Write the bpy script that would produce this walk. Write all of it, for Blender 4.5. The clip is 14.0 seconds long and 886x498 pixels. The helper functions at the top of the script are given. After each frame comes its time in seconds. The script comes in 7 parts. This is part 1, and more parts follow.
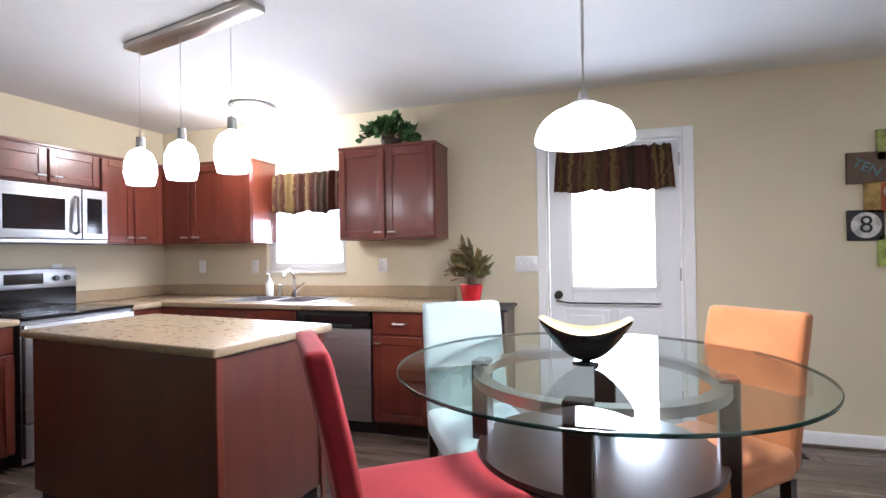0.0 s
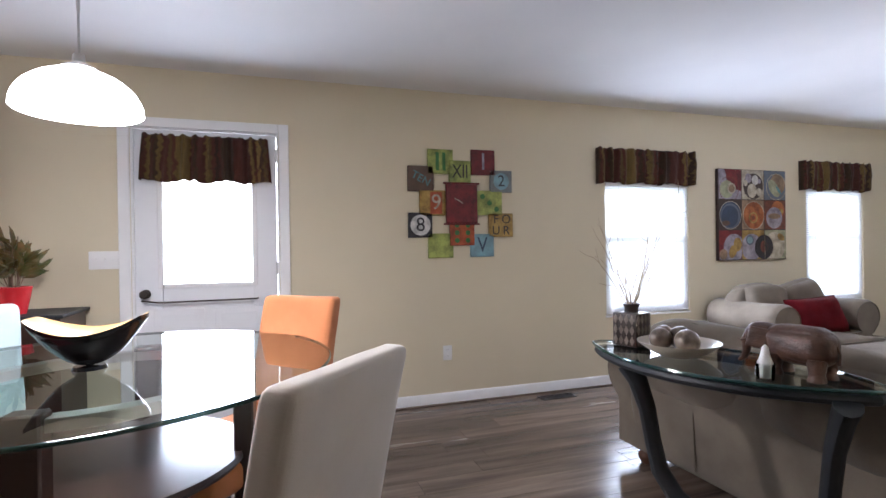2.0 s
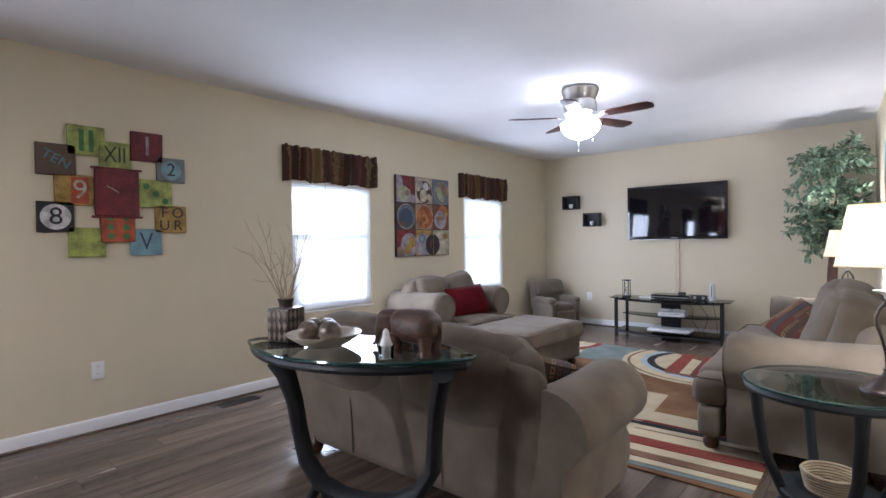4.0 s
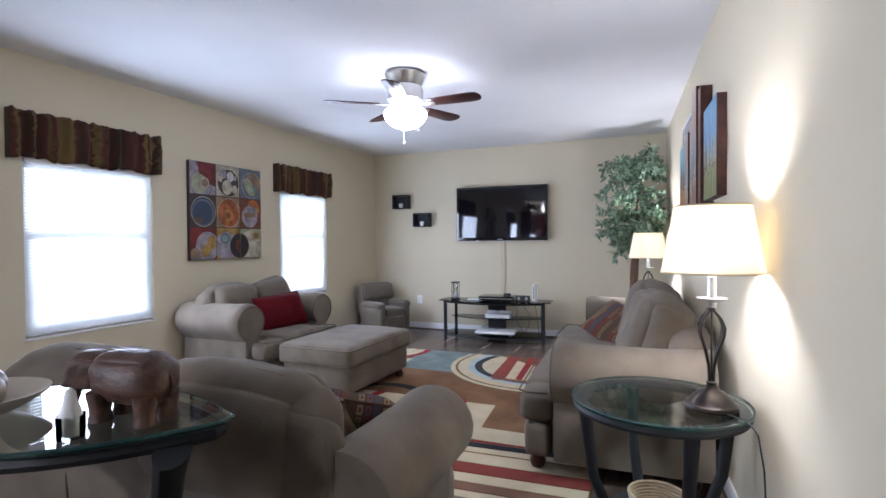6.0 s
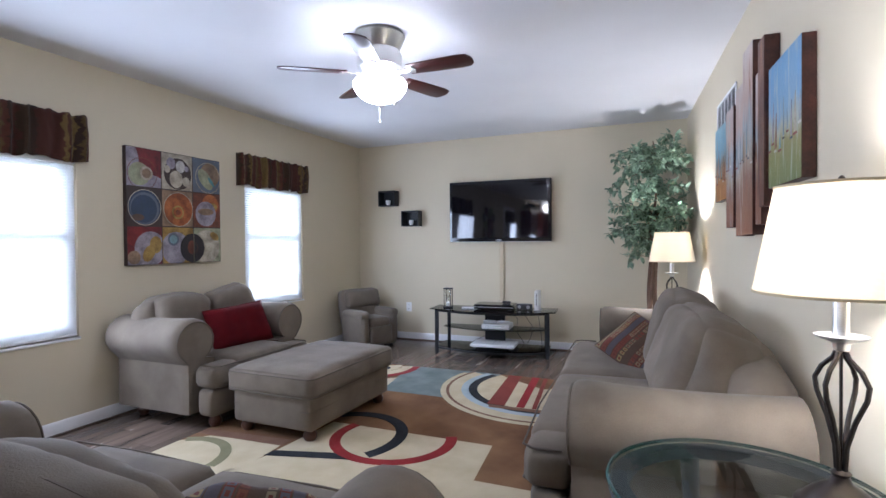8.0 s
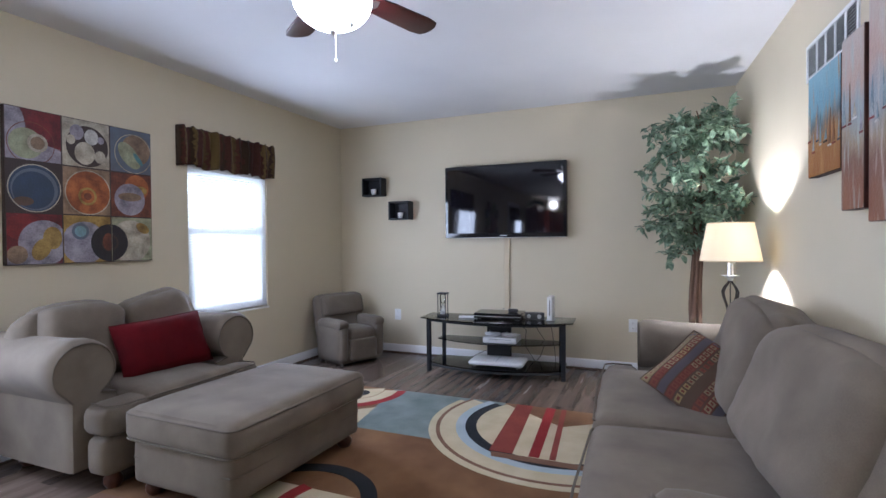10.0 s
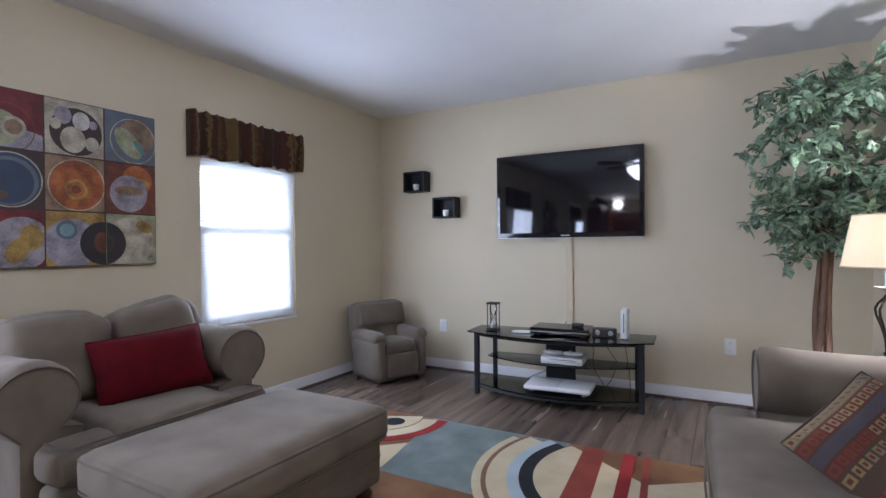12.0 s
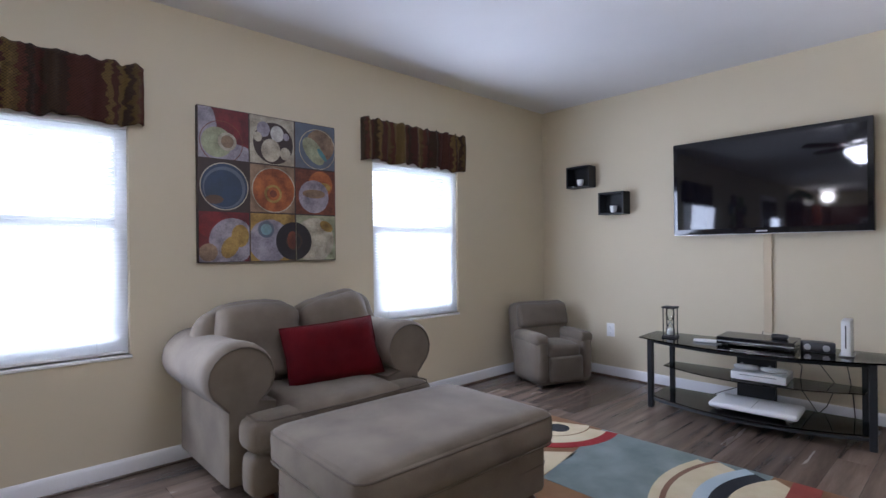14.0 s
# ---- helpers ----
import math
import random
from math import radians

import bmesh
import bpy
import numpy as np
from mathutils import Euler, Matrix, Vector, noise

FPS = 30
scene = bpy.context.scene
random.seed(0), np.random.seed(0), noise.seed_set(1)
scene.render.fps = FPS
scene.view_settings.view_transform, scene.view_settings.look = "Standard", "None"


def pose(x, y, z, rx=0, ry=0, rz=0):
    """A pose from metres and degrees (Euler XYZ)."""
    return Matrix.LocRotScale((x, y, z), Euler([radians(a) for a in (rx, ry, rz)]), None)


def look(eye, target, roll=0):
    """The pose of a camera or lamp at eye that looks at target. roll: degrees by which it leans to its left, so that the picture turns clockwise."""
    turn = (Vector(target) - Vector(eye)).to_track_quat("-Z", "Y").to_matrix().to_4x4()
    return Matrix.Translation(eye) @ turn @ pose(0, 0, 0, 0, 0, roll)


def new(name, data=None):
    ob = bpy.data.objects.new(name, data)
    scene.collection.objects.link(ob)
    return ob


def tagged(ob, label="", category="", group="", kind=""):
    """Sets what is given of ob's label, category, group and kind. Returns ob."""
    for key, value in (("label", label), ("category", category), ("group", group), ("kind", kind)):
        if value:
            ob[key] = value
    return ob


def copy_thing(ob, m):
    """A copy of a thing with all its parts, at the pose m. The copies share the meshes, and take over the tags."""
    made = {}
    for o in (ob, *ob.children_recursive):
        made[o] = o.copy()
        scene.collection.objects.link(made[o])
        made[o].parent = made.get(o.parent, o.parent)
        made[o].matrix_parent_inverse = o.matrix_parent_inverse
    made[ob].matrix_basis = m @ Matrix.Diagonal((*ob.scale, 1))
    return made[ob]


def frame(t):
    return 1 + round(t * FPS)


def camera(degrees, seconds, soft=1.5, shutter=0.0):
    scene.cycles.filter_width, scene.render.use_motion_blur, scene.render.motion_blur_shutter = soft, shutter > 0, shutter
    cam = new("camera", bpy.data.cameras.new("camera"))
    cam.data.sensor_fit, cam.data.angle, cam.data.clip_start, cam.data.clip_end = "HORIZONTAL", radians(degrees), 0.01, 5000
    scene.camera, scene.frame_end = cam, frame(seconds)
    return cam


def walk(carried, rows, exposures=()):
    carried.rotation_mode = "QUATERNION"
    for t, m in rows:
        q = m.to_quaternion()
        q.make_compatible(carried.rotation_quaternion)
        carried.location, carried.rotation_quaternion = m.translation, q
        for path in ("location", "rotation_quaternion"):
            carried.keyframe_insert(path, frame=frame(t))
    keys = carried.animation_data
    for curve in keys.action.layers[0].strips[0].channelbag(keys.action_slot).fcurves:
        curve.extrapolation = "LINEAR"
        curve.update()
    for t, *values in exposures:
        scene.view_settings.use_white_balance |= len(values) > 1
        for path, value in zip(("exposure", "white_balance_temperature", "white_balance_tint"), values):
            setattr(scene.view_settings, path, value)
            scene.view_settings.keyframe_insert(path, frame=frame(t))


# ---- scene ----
cam = camera(82.4, 14.0)
PATH = [
    (0, (0.437, 0.193, 1.281), (-0.164, 2.101, 1.289), -0.9),
    (0.5, (0.599, 0.142, 1.252), (0.365, 2.128, 1.263), -0.6),
    (1, (0.746, 0.141, 1.256), (0.837, 2.139, 1.248), -0.9),
    (1.5, (0.865, 0.193, 1.246), (1.237, 2.158, 1.234), -1.0),
    (2, (0.96, 0.235, 1.232), (1.579, 2.137, 1.223), -0.8),
    (2.5, (1.029, 0.207, 1.233), (1.873, 2.021, 1.219), -0.7),
    (3, (1.076, 0.085, 1.244), (2.13, 1.785, 1.22), -0.6),
    (3.5, (1.135, 0.052, 1.243), (2.42, 1.584, 1.212), -0.4),
    (4, (1.195, 0.109, 1.213), (2.707, 1.418, 1.186), -0.7),
    (6.5, (1.886, 0.329, 1.226), (3.74, 1.079, 1.19), -0.3),
    (7, (2.047, 0.395, 1.244), (3.9, 1.147, 1.204), -0.3),
    (7.5, (2.233, 0.432, 1.242), (4.082, 1.195, 1.204), -0.4),
    (8, (2.418, 0.47, 1.221), (4.265, 1.237, 1.191), -0.5),
    (10.5, (3.535, 0.825, 1.173), (5.373, 1.613, 1.145), -0.4),
    (11, (3.719, 0.885, 1.172), (5.543, 1.705, 1.146), -0.4),
    (11.5, (3.856, 0.917, 1.173), (5.649, 1.802, 1.149), -0.5),
    (12, (3.947, 0.961, 1.156), (5.691, 1.94, 1.143), -0.5),
    (12.5, (3.998, 0.989, 1.138), (5.668, 2.09, 1.133), -0.6),
    (13, (4.017, 1.003, 1.139), (5.591, 2.236, 1.133), -0.7),
    (13.5, (4.015, 1.018, 1.13), (5.484, 2.375, 1.129), -0.7),
    (14, (4.014, 1.031, 1.123), (5.372, 2.5, 1.126), -0.6),
]
walk(cam, [(t, look(eye, aim, roll)) for t, eye, aim, roll in PATH], exposures=[(0, 0.92, 5850, 14), (2.5, 0.74, 5900, 17), (4, 0.64, 5800, 17), (6.5, 0.58, 5570, 16), (10.5, 0.42, 5560, 17), (14, 0.36, 5680, 18)])

# ---- light ----
world = bpy.data.worlds.new("world")
scene.world = world
world.use_nodes = True
wn = world.node_tree
sky = wn.nodes.new("ShaderNodeTexSky")
sky.sky_type, sky.sun_disc = "NISHITA", False
sky.sun_elevation, sky.sun_rotation = radians(38), radians(200)
wn.links.new(sky.outputs[0], wn.nodes["Background"].inputs[0])
wn.nodes["Background"].inputs[1].default_value = 0.15

sun = new("sun", bpy.data.lights.new("sun", "SUN"))
sun.data.energy, sun.data.angle, sun.data.color = 1.2, radians(12), (1.0, 0.97, 0.92)
sun.rotation_euler = (radians(52), 0, radians(20))


def area_lamp(name, m, sx, sy, power, color):
    ob = new(name, bpy.data.lights.new(name, "AREA"))
    ob.data.shape, ob.data.size, ob.data.size_y = "RECTANGLE", sx, sy
    ob.data.energy, ob.data.color = power, color
    ob.matrix_world = m
    return ob


def point_lamp(name, p, power, color, r):
    ob = new(name, bpy.data.lights.new(name, "POINT"))
    ob.data.energy, ob.data.color, ob.data.shadow_soft_size = power, color, r
    ob.location = p
    return ob


DAY = (0.80, 0.88, 1.0)
area_lamp("window_light", pose(4.135, 3.93, 1.17, -85, 0, 0), 0.84, 1.10, 26, DAY)
area_lamp("window_light", pose(6.505, 3.93, 1.17, -85, 0, 0), 0.78, 1.10, 22, DAY)
area_lamp("window_light", pose(0.51, 3.90, 1.34, -86, 0, 0), 0.55, 0.66, 14, DAY)
area_lamp("window_light", pose(-2.0, 3.93, 1.35, -85, 0, 0), 0.74, 0.45, 12, DAY)

WARM = (1.0, 0.80, 0.55)
point_lamp("bulb", (3.79, 0.085, 1.235), 26, (1.0, 0.97, 0.94), 0.06)
point_lamp("bulb", (6.90, 0.33, 1.195), 34, (1.0, 0.97, 0.94), 0.022)
point_lamp("bulb", (5.04, 1.95, 2.10), 20, (0.92, 0.94, 1.0), 0.10)
point_lamp("bulb", (0.38, 2.08, 1.68), 42, (1.0, 0.95, 0.88), 0.08)
point_lamp("bulb", (-2.15, 3.52, 2.22), 22, (1.0, 0.95, 0.86), 0.12)


# ---- materials ----
def rgb(c):
    return (c[0], c[1], c[2], 1.0)


def surf(name, c1, c2, scale=8.0, rough=0.6, bump=0.1, bscale=60.0, metal=0.0, stretch=(1, 1, 1), coat=0.0,
         rvar=0.12, fine=0.25, each=0.0, sheen=0.0, trans=0.0, spec=0.5):
    """Two-scale noise colour, roughness variation and bump, by object coordinates."""
    m = bpy.data.materials.new(name)
    m.use_nodes = True
    nt = m.node_tree
    b = nt.nodes["Principled BSDF"]
    tc = nt.nodes.new("ShaderNodeTexCoord")
    mp = nt.nodes.new("ShaderNodeMapping")
    mp.inputs["Scale"].default_value = stretch
    if each:
        oi, va, vm = nt.nodes.new("ShaderNodeObjectInfo"), nt.nodes.new("ShaderNodeVectorMath"), nt.nodes.new("ShaderNodeMath")
        vm.operation = "MULTIPLY"
        vm.inputs[1].default_value = 57.0
        nt.links.new(oi.outputs["Random"], vm.inputs[0])
        nt.links.new(tc.outputs["Object"], va.inputs[0])
        nt.links.new(vm.outputs[0], va.inputs[1])
        nt.links.new(va.outputs[0], mp.inputs[0])
    else:
        nt.links.new(tc.outputs["Object"], mp.inputs[0])
    n1 = nt.nodes.new("ShaderNodeTexNoise")
    n1.inputs["Scale"].default_value = scale
    n1.inputs["Detail"].default_value = 4
    n2 = nt.nodes.new("ShaderNodeTexNoise")
    n2.inputs["Scale"].default_value = bscale
    n2.inputs["Detail"].default_value = 3
    for n in (n1, n2):
        nt.links.new(mp.outputs[0], n.inputs["Vector"])
    mixf = nt.nodes.new("ShaderNodeMath")
    mixf.operation = "MULTIPLY_ADD"
    nt.links.new(n2.outputs[0], mixf.inputs[0])
    mixf.inputs[1].default_value = fine
    sub = nt.nodes.new("ShaderNodeMath")
    sub.operation = "MULTIPLY_ADD"
    nt.links.new(n1.outputs[0], sub.inputs[0])
    sub.inputs[1].default_value, sub.inputs[2].default_value = 2.2, -0.6 - fine / 2
    nt.links.new(sub.outputs[0], mixf.inputs[2])
    clampn = nt.nodes.new("ShaderNodeClamp")
    nt.links.new(mixf.outputs[0], clampn.inputs[0])
    mix = nt.nodes.new("ShaderNodeMix")
    mix.data_type = "RGBA"
    nt.links.new(clampn.outputs[0], mix.inputs[0])
    mix.inputs[6].default_value, mix.inputs[7].default_value = rgb(c1), rgb(c2)
    out = mix.outputs[2]
    if each:
        info = nt.nodes.new("ShaderNodeObjectInfo")
        hsv = nt.nodes.new("ShaderNodeHueSaturation")
        ma = nt.nodes.new("ShaderNodeMath")
        ma.operation = "MULTIPLY_ADD"
        nt.links.new(info.outputs["Random"], ma.inputs[0])
        ma.inputs[1].default_value, ma.inputs[2].default_value = each, 1 - each / 2
        nt.links.new(ma.outputs[0], hsv.inputs["Value"])
        nt.links.new(out, hsv.inputs["Color"])
        out = hsv.outputs[0]
    nt.links.new(out, b.inputs["Base Color"])
    r = nt.nodes.new("ShaderNodeMath")
    r.operation = "MULTIPLY_ADD"
    nt.links.new(n1.outputs[0], r.inputs[0])
    r.inputs[1].default_value, r.inputs[2].default_value = rvar, rough - rvar / 2
    nt.links.new(r.outputs[0], b.inputs["Roughness"])
    b.inputs["Metallic"].default_value = metal
    b.inputs["Coat Weight"].default_value = coat
    b.inputs["Coat Roughness"].default_value = 0.12
    b.inputs["Sheen Weight"].default_value = sheen
    b.inputs["Transmission Weight"].default_value = trans
    b.inputs["Specular IOR Level"].default_value = spec
    if bump:
        bn = nt.nodes.new("ShaderNodeBump")
        bn.inputs["Strength"].default_value = bump
        bn.inputs["Distance"].default_value = 0.004
        nt.links.new(n2.outputs[0], bn.inputs["Height"])
        nt.links.new(bn.outputs[0], b.inputs["Normal"])
    return m


def glow(name, color, strength, base=(0.8, 0.8, 0.8)):
    m = surf(name, base, base, rough=0.3, bump=0.0)
    b = m.node_tree.nodes["Principled BSDF"]
    b.inputs["Emission Color"].default_value = rgb(color)
    b.inputs["Emission Strength"].default_value = strength
    return m


def pane(name, tint=(0.9, 0.97, 0.95), rough=0.0):
    """Thin clear sheet: it lets light straight through and mirrors by Fresnel."""
    m = bpy.data.materials.new(name)
    m.use_nodes = True
    nt = m.node_tree
    nt.nodes.remove(nt.nodes["Principled BSDF"])
    tr, gl = nt.nodes.new("ShaderNodeBsdfTransparent"), nt.nodes.new("ShaderNodeBsdfGlossy")
    fr, mx = nt.nodes.new("ShaderNodeFresnel"), nt.nodes.new("ShaderNodeMixShader")
    tr.inputs[0].default_value = rgb(tint)
    gl.inputs["Roughness"].default_value = rough
    fr.inputs[0].default_value = 1.5
    nt.links.new(fr.outputs[0], mx.inputs[0])
    nt.links.new(tr.outputs[0], mx.inputs[1])
    nt.links.new(gl.outputs[0], mx.inputs[2])
    nt.links.new(mx.outputs[0], nt.nodes["Material Output"].inputs[0])
    return m


def shade_cloth(name, color, glow_color, strength, through_part=0.5):
    """Cloth that lets the bulb's light through."""
    m = bpy.data.materials.new(name)
    m.use_nodes = True
    nt = m.node_tree
    nt.nodes.remove(nt.nodes["Principled BSDF"])
    d, t = nt.nodes.new("ShaderNodeBsdfDiffuse"), nt.nodes.new("ShaderNodeBsdfTranslucent")
    w = nt.nodes.new("ShaderNodeTexWave")
    w.inputs["Scale"].default_value, w.inputs["Distortion"].default_value = 120, 3
    tc = nt.nodes.new("ShaderNodeTexCoord")
    nt.links.new(tc.outputs["Object"], w.inputs["Vector"])
    mc = nt.nodes.new("ShaderNodeMix")
    mc.data_type = "RGBA"
    nt.links.new(w.outputs["Fac"], mc.inputs[0])
    mc.inputs[6].default_value = rgb(color)
    mc.inputs[7].default_value = rgb([0.93 * v for v in color])
    nt.links.new(mc.outputs[2], d.inputs[0])
    nt.links.new(mc.outputs[2], t.inputs[0])
    mx, ad, em = nt.nodes.new("ShaderNodeMixShader"), nt.nodes.new("ShaderNodeAddShader"), nt.nodes.new("ShaderNodeEmission")
    mx.inputs[0].default_value = through_part
    nt.links.new(d.outputs[0], mx.inputs[1])
    nt.links.new(t.outputs[0], mx.inputs[2])
    em.inputs[0].default_value, em.inputs[1].default_value = rgb(glow_color), strength
    nt.links.new(mx.outputs[0], ad.inputs[0])
    nt.links.new(em.outputs[0], ad.inputs[1])
    nt.links.new(ad.outputs[0], nt.nodes["Material Output"].inputs[0])
    return m


def bands(name, palette, bx=14.0, by=60.0, rough=0.85, bump=0.3, warp=0.0):
    """Woven cloth: stripes of the palette along x, with a fine figure in each."""
    m = surf(name, palette[0], palette[1], rough=rough, bump=bump, bscale=220, sheen=0.05, spec=0.2)
    nt = m.node_tree
    b = nt.nodes["Principled BSDF"]
    tc = nt.nodes["Texture Coordinate"]
    sep = nt.nodes.new("ShaderNodeSeparateXYZ")
    nt.links.new(tc.outputs["UV"], sep.inputs[0])

    def stepped(k, src):
        a = nt.nodes.new("ShaderNodeMath")
        a.operation = "MULTIPLY"
        nt.links.new(src, a.inputs[0])
        a.inputs[1].default_value = k
        f = nt.nodes.new("ShaderNodeMath")
        f.operation = "FLOOR"
        nt.links.new(a.outputs[0], f.inputs[0])
        return f.outputs[0]
    com = nt.nodes.new("ShaderNodeCombineXYZ")
    along = sep.outputs[0]
    if warp:
        wn2, wm = nt.nodes.new("ShaderNodeTexNoise"), nt.nodes.new("ShaderNodeMath")
        wn2.inputs["Scale"].default_value = 9.0
        wn2.inputs["Detail"].default_value = 5
        nt.links.new(tc.outputs["UV"], wn2.inputs["Vector"])
        wm.operation = "MULTIPLY_ADD"
        nt.links.new(wn2.outputs[0], wm.inputs[0])
        wm.inputs[1].default_value = warp
        nt.links.new(along, wm.inputs[2])
        along = wm.outputs[0]
    nt.links.new(stepped(bx, along), com.inputs[0])
    wh = nt.nodes.new("ShaderNodeTexWhiteNoise")
    wh.noise_dimensions = "3D"
    nt.links.new(com.outputs[0], wh.inputs["Vector"])
    ramp = nt.nodes.new("ShaderNodeValToRGB")
    ramp.color_ramp.interpolation = "CONSTANT"
    els = ramp.color_ramp.elements
    els[0].color = rgb(palette[0])
    els[1].position, els[1].color = 1 / len(palette), rgb(palette[1])
    for i, c in enumerate(palette[2:], 2):
        els.new(i / len(palette)).color = rgb(c)
    nt.links.new(wh.outputs["Value"], ramp.inputs[0])
    ch = nt.nodes.new("ShaderNodeTexBrick")
    ch.inputs["Scale"].default_value = 1.0
    ch.inputs["Brick Width"].default_value = 0.5 / bx
    ch.inputs["Row Height"].default_value = 0.5 / by
    ch.inputs["Mortar Size"].default_value = 0.12 / max(bx, by)
    ch.inputs["Color1"].default_value = (1, 1, 1, 1)
    ch.inputs["Color2"].default_value = (0.55, 0.5, 0.42, 1)
    ch.inputs["Mortar"].default_value = (1.7, 1.5, 1.0, 1)
    nt.links.new(tc.outputs["UV"], ch.inputs["Vector"])
    mu = nt.nodes.new("ShaderNodeMix")
    mu.data_type, mu.blend_type = "RGBA", "MULTIPLY"
    mu.inputs[0].default_value = 0.75
    nt.links.new(ramp.outputs[0], mu.inputs[6])
    nt.links.new(ch.outputs[0], mu.inputs[7])
    nt.links.new(mu.outputs[2], b.inputs["Base Color"])
    return m


M = {}
M["wall"] = surf("wall_paint", (0.645, 0.57, 0.42), (0.615, 0.545, 0.40), 1.5, 0.75, 0.12, 220, fine=0.4)
M["ceiling"] = surf("ceiling_paint", (0.74, 0.735, 0.74), (0.70, 0.695, 0.70), 2, 0.9, 0.25, 150)
M["trim"] = surf("trim_paint", (0.80, 0.80, 0.81), (0.76, 0.76, 0.77), 5, 0.35, 0.04, 90)
M["door"] = surf("door_paint", (0.78, 0.79, 0.82), (0.74, 0.75, 0.78), 4, 0.4, 0.05, 90)
M["plank"] = surf("floor_plank", (0.062, 0.042, 0.032), (0.190, 0.140, 0.108), 2.6, 0.25, 0.08, 40, stretch=(0.45, 5.0, 1), each=0.45, fine=0.32, rvar=0.12)
M["joint"] = surf("floor_joint", (0.02, 0.014, 0.01), (0.03, 0.02, 0.015), 8, 0.8, 0)
M["cherry"] = surf("cherry_wood", (0.115, 0.022, 0.013), (0.175, 0.038, 0.021), 4, 0.32, 0.05, 30, stretch=(3, 3, 0.35), coat=0.25, each=0.15)
M["cherry_dark"] = surf("cherry_wood_dark", (0.085, 0.018, 0.012), (0.13, 0.028, 0.017), 4, 0.35, 0.05, 30, stretch=(3, 3, 0.35), coat=0.2)
# the cherry again, darker: the island front's shade is put into the colour
M["islandwood"] = surf("island_cherry_shaded", (0.085, 0.022, 0.015), (0.13, 0.034, 0.022), 4, 0.34, 0.05, 30, stretch=(3, 3, 0.35), coat=0.25)
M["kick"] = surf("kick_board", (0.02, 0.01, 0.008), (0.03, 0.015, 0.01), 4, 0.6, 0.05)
M["counter"] = surf("laminate_counter", (0.44, 0.335, 0.215), (0.36, 0.265, 0.165), 30, 0.28, 0.03, 160, fine=0.8, rvar=0.06)
M["steel"] = surf("brushed_steel", (0.50, 0.50, 0.51), (0.40, 0.40, 0.41), 3, 0.42, 0.04, 90, metal=1, stretch=(0.2, 0.2, 12))
M["barmetal"] = surf("brushed_dark_nickel", (0.46, 0.43, 0.38), (0.34, 0.31, 0.27), 3, 0.30, 0.03, 90, metal=1, stretch=(0.3, 8, 1))
M["nickel"] = surf("satin_nickel", (0.72, 0.71, 0.69), (0.66, 0.65, 0.63), 12, 0.32, 0.02, 90, metal=1)
M["chrome"] = surf("chrome", (0.75, 0.75, 0.76), (0.7, 0.7, 0.71), 12, 0.08, 0, 90, metal=1, rvar=0.02)
M["blackgloss"] = surf("black_gloss", (0.010, 0.010, 0.012), (0.014, 0.014, 0.016), 5, 0.10, 0, rvar=0.04)
M["screen"] = surf("screen_glass", (0.004, 0.004, 0.006), (0.005, 0.005, 0.008), 5, 0.04, 0, rvar=0.01, spec=0.6)
M["blackplastic"] = surf("black_plastic", (0.02, 0.02, 0.022), (0.03, 0.03, 0.033), 9, 0.42, 0.05, 150)
M["whiteplastic"] = surf("white_plastic", (0.80, 0.80, 0.80), (0.76, 0.76, 0.76), 9, 0.32, 0.02, 150)
M["iron"] = surf("bronze_iron", (0.022, 0.017, 0.014), (0.045, 0.033, 0.026), 14, 0.36, 0.12, 70, metal=0.6)
M["espresso"] = surf("espresso_wood", (0.020, 0.009, 0.007), (0.034, 0.015, 0.010), 5, 0.30, 0.02, 40, stretch=(2, 2, 0.4), coat=0.1, rvar=0.02)
M["blackwood"] = surf("black_wood", (0.009, 0.010, 0.012), (0.018, 0.020, 0.023), 5, 0.52, 0.06, 40, spec=0.35)
M["footwood"] = surf("bun_foot_wood", (0.05, 0.016, 0.008), (0.08, 0.028, 0.014), 9, 0.35, 0.05, 50)
M["taupe"] = surf("taupe_microfibre", (0.118, 0.095, 0.071), (0.190, 0.155, 0.118), 5, 0.92, 0.28, 240, sheen=0.08, spec=0.2, fine=0.5)
M["taupe_dark"] = surf("taupe_piping", (0.092, 0.073, 0.054), (0.132, 0.107, 0.079), 7, 0.9, 0.2, 260)
M["recl"] = surf("recliner_cloth", (0.108, 0.086, 0.064), (0.148, 0.119, 0.089), 7, 0.85, 0.2, 240, sheen=0.15)
M["redcloth"] = surf("red_cloth", (0.060, 0.002, 0.004), (0.095, 0.0035, 0.006), 9, 0.9, 0.5, 300, sheen=0.0, spec=0.15)
M["redchair"] = surf("red_suede", (0.27, 0.018, 0.026), (0.36, 0.028, 0.036), 6, 0.85, 0.15, 240, sheen=0.08, spec=0.25)
M["orangechair"] = surf("orange_suede", (0.44, 0.16, 0.065), (0.53, 0.21, 0.09), 6, 0.85, 0.15, 240, sheen=0.08, spec=0.25)
M["bluechair"] = surf("pale_blue_suede", (0.37, 0.47, 0.49), (0.45, 0.55, 0.56), 6, 0.85, 0.15, 240, sheen=0.1, spec=0.25)
M["creamchair"] = surf("cream_suede", (0.50, 0.43, 0.35), (0.60, 0.53, 0.45), 5, 0.8, 0.2, 240, sheen=0.4)
M["glass"] = pane("clear_glass", (0.97, 0.99, 0.98))
M["glassgreen"] = pane("green_glass", (0.80, 0.91, 0.89))
M["glassedge"] = surf("green_glass_edge", (0.02, 0.085, 0.08), (0.035, 0.12, 0.11), 6, 0.08, 0, trans=0.6)
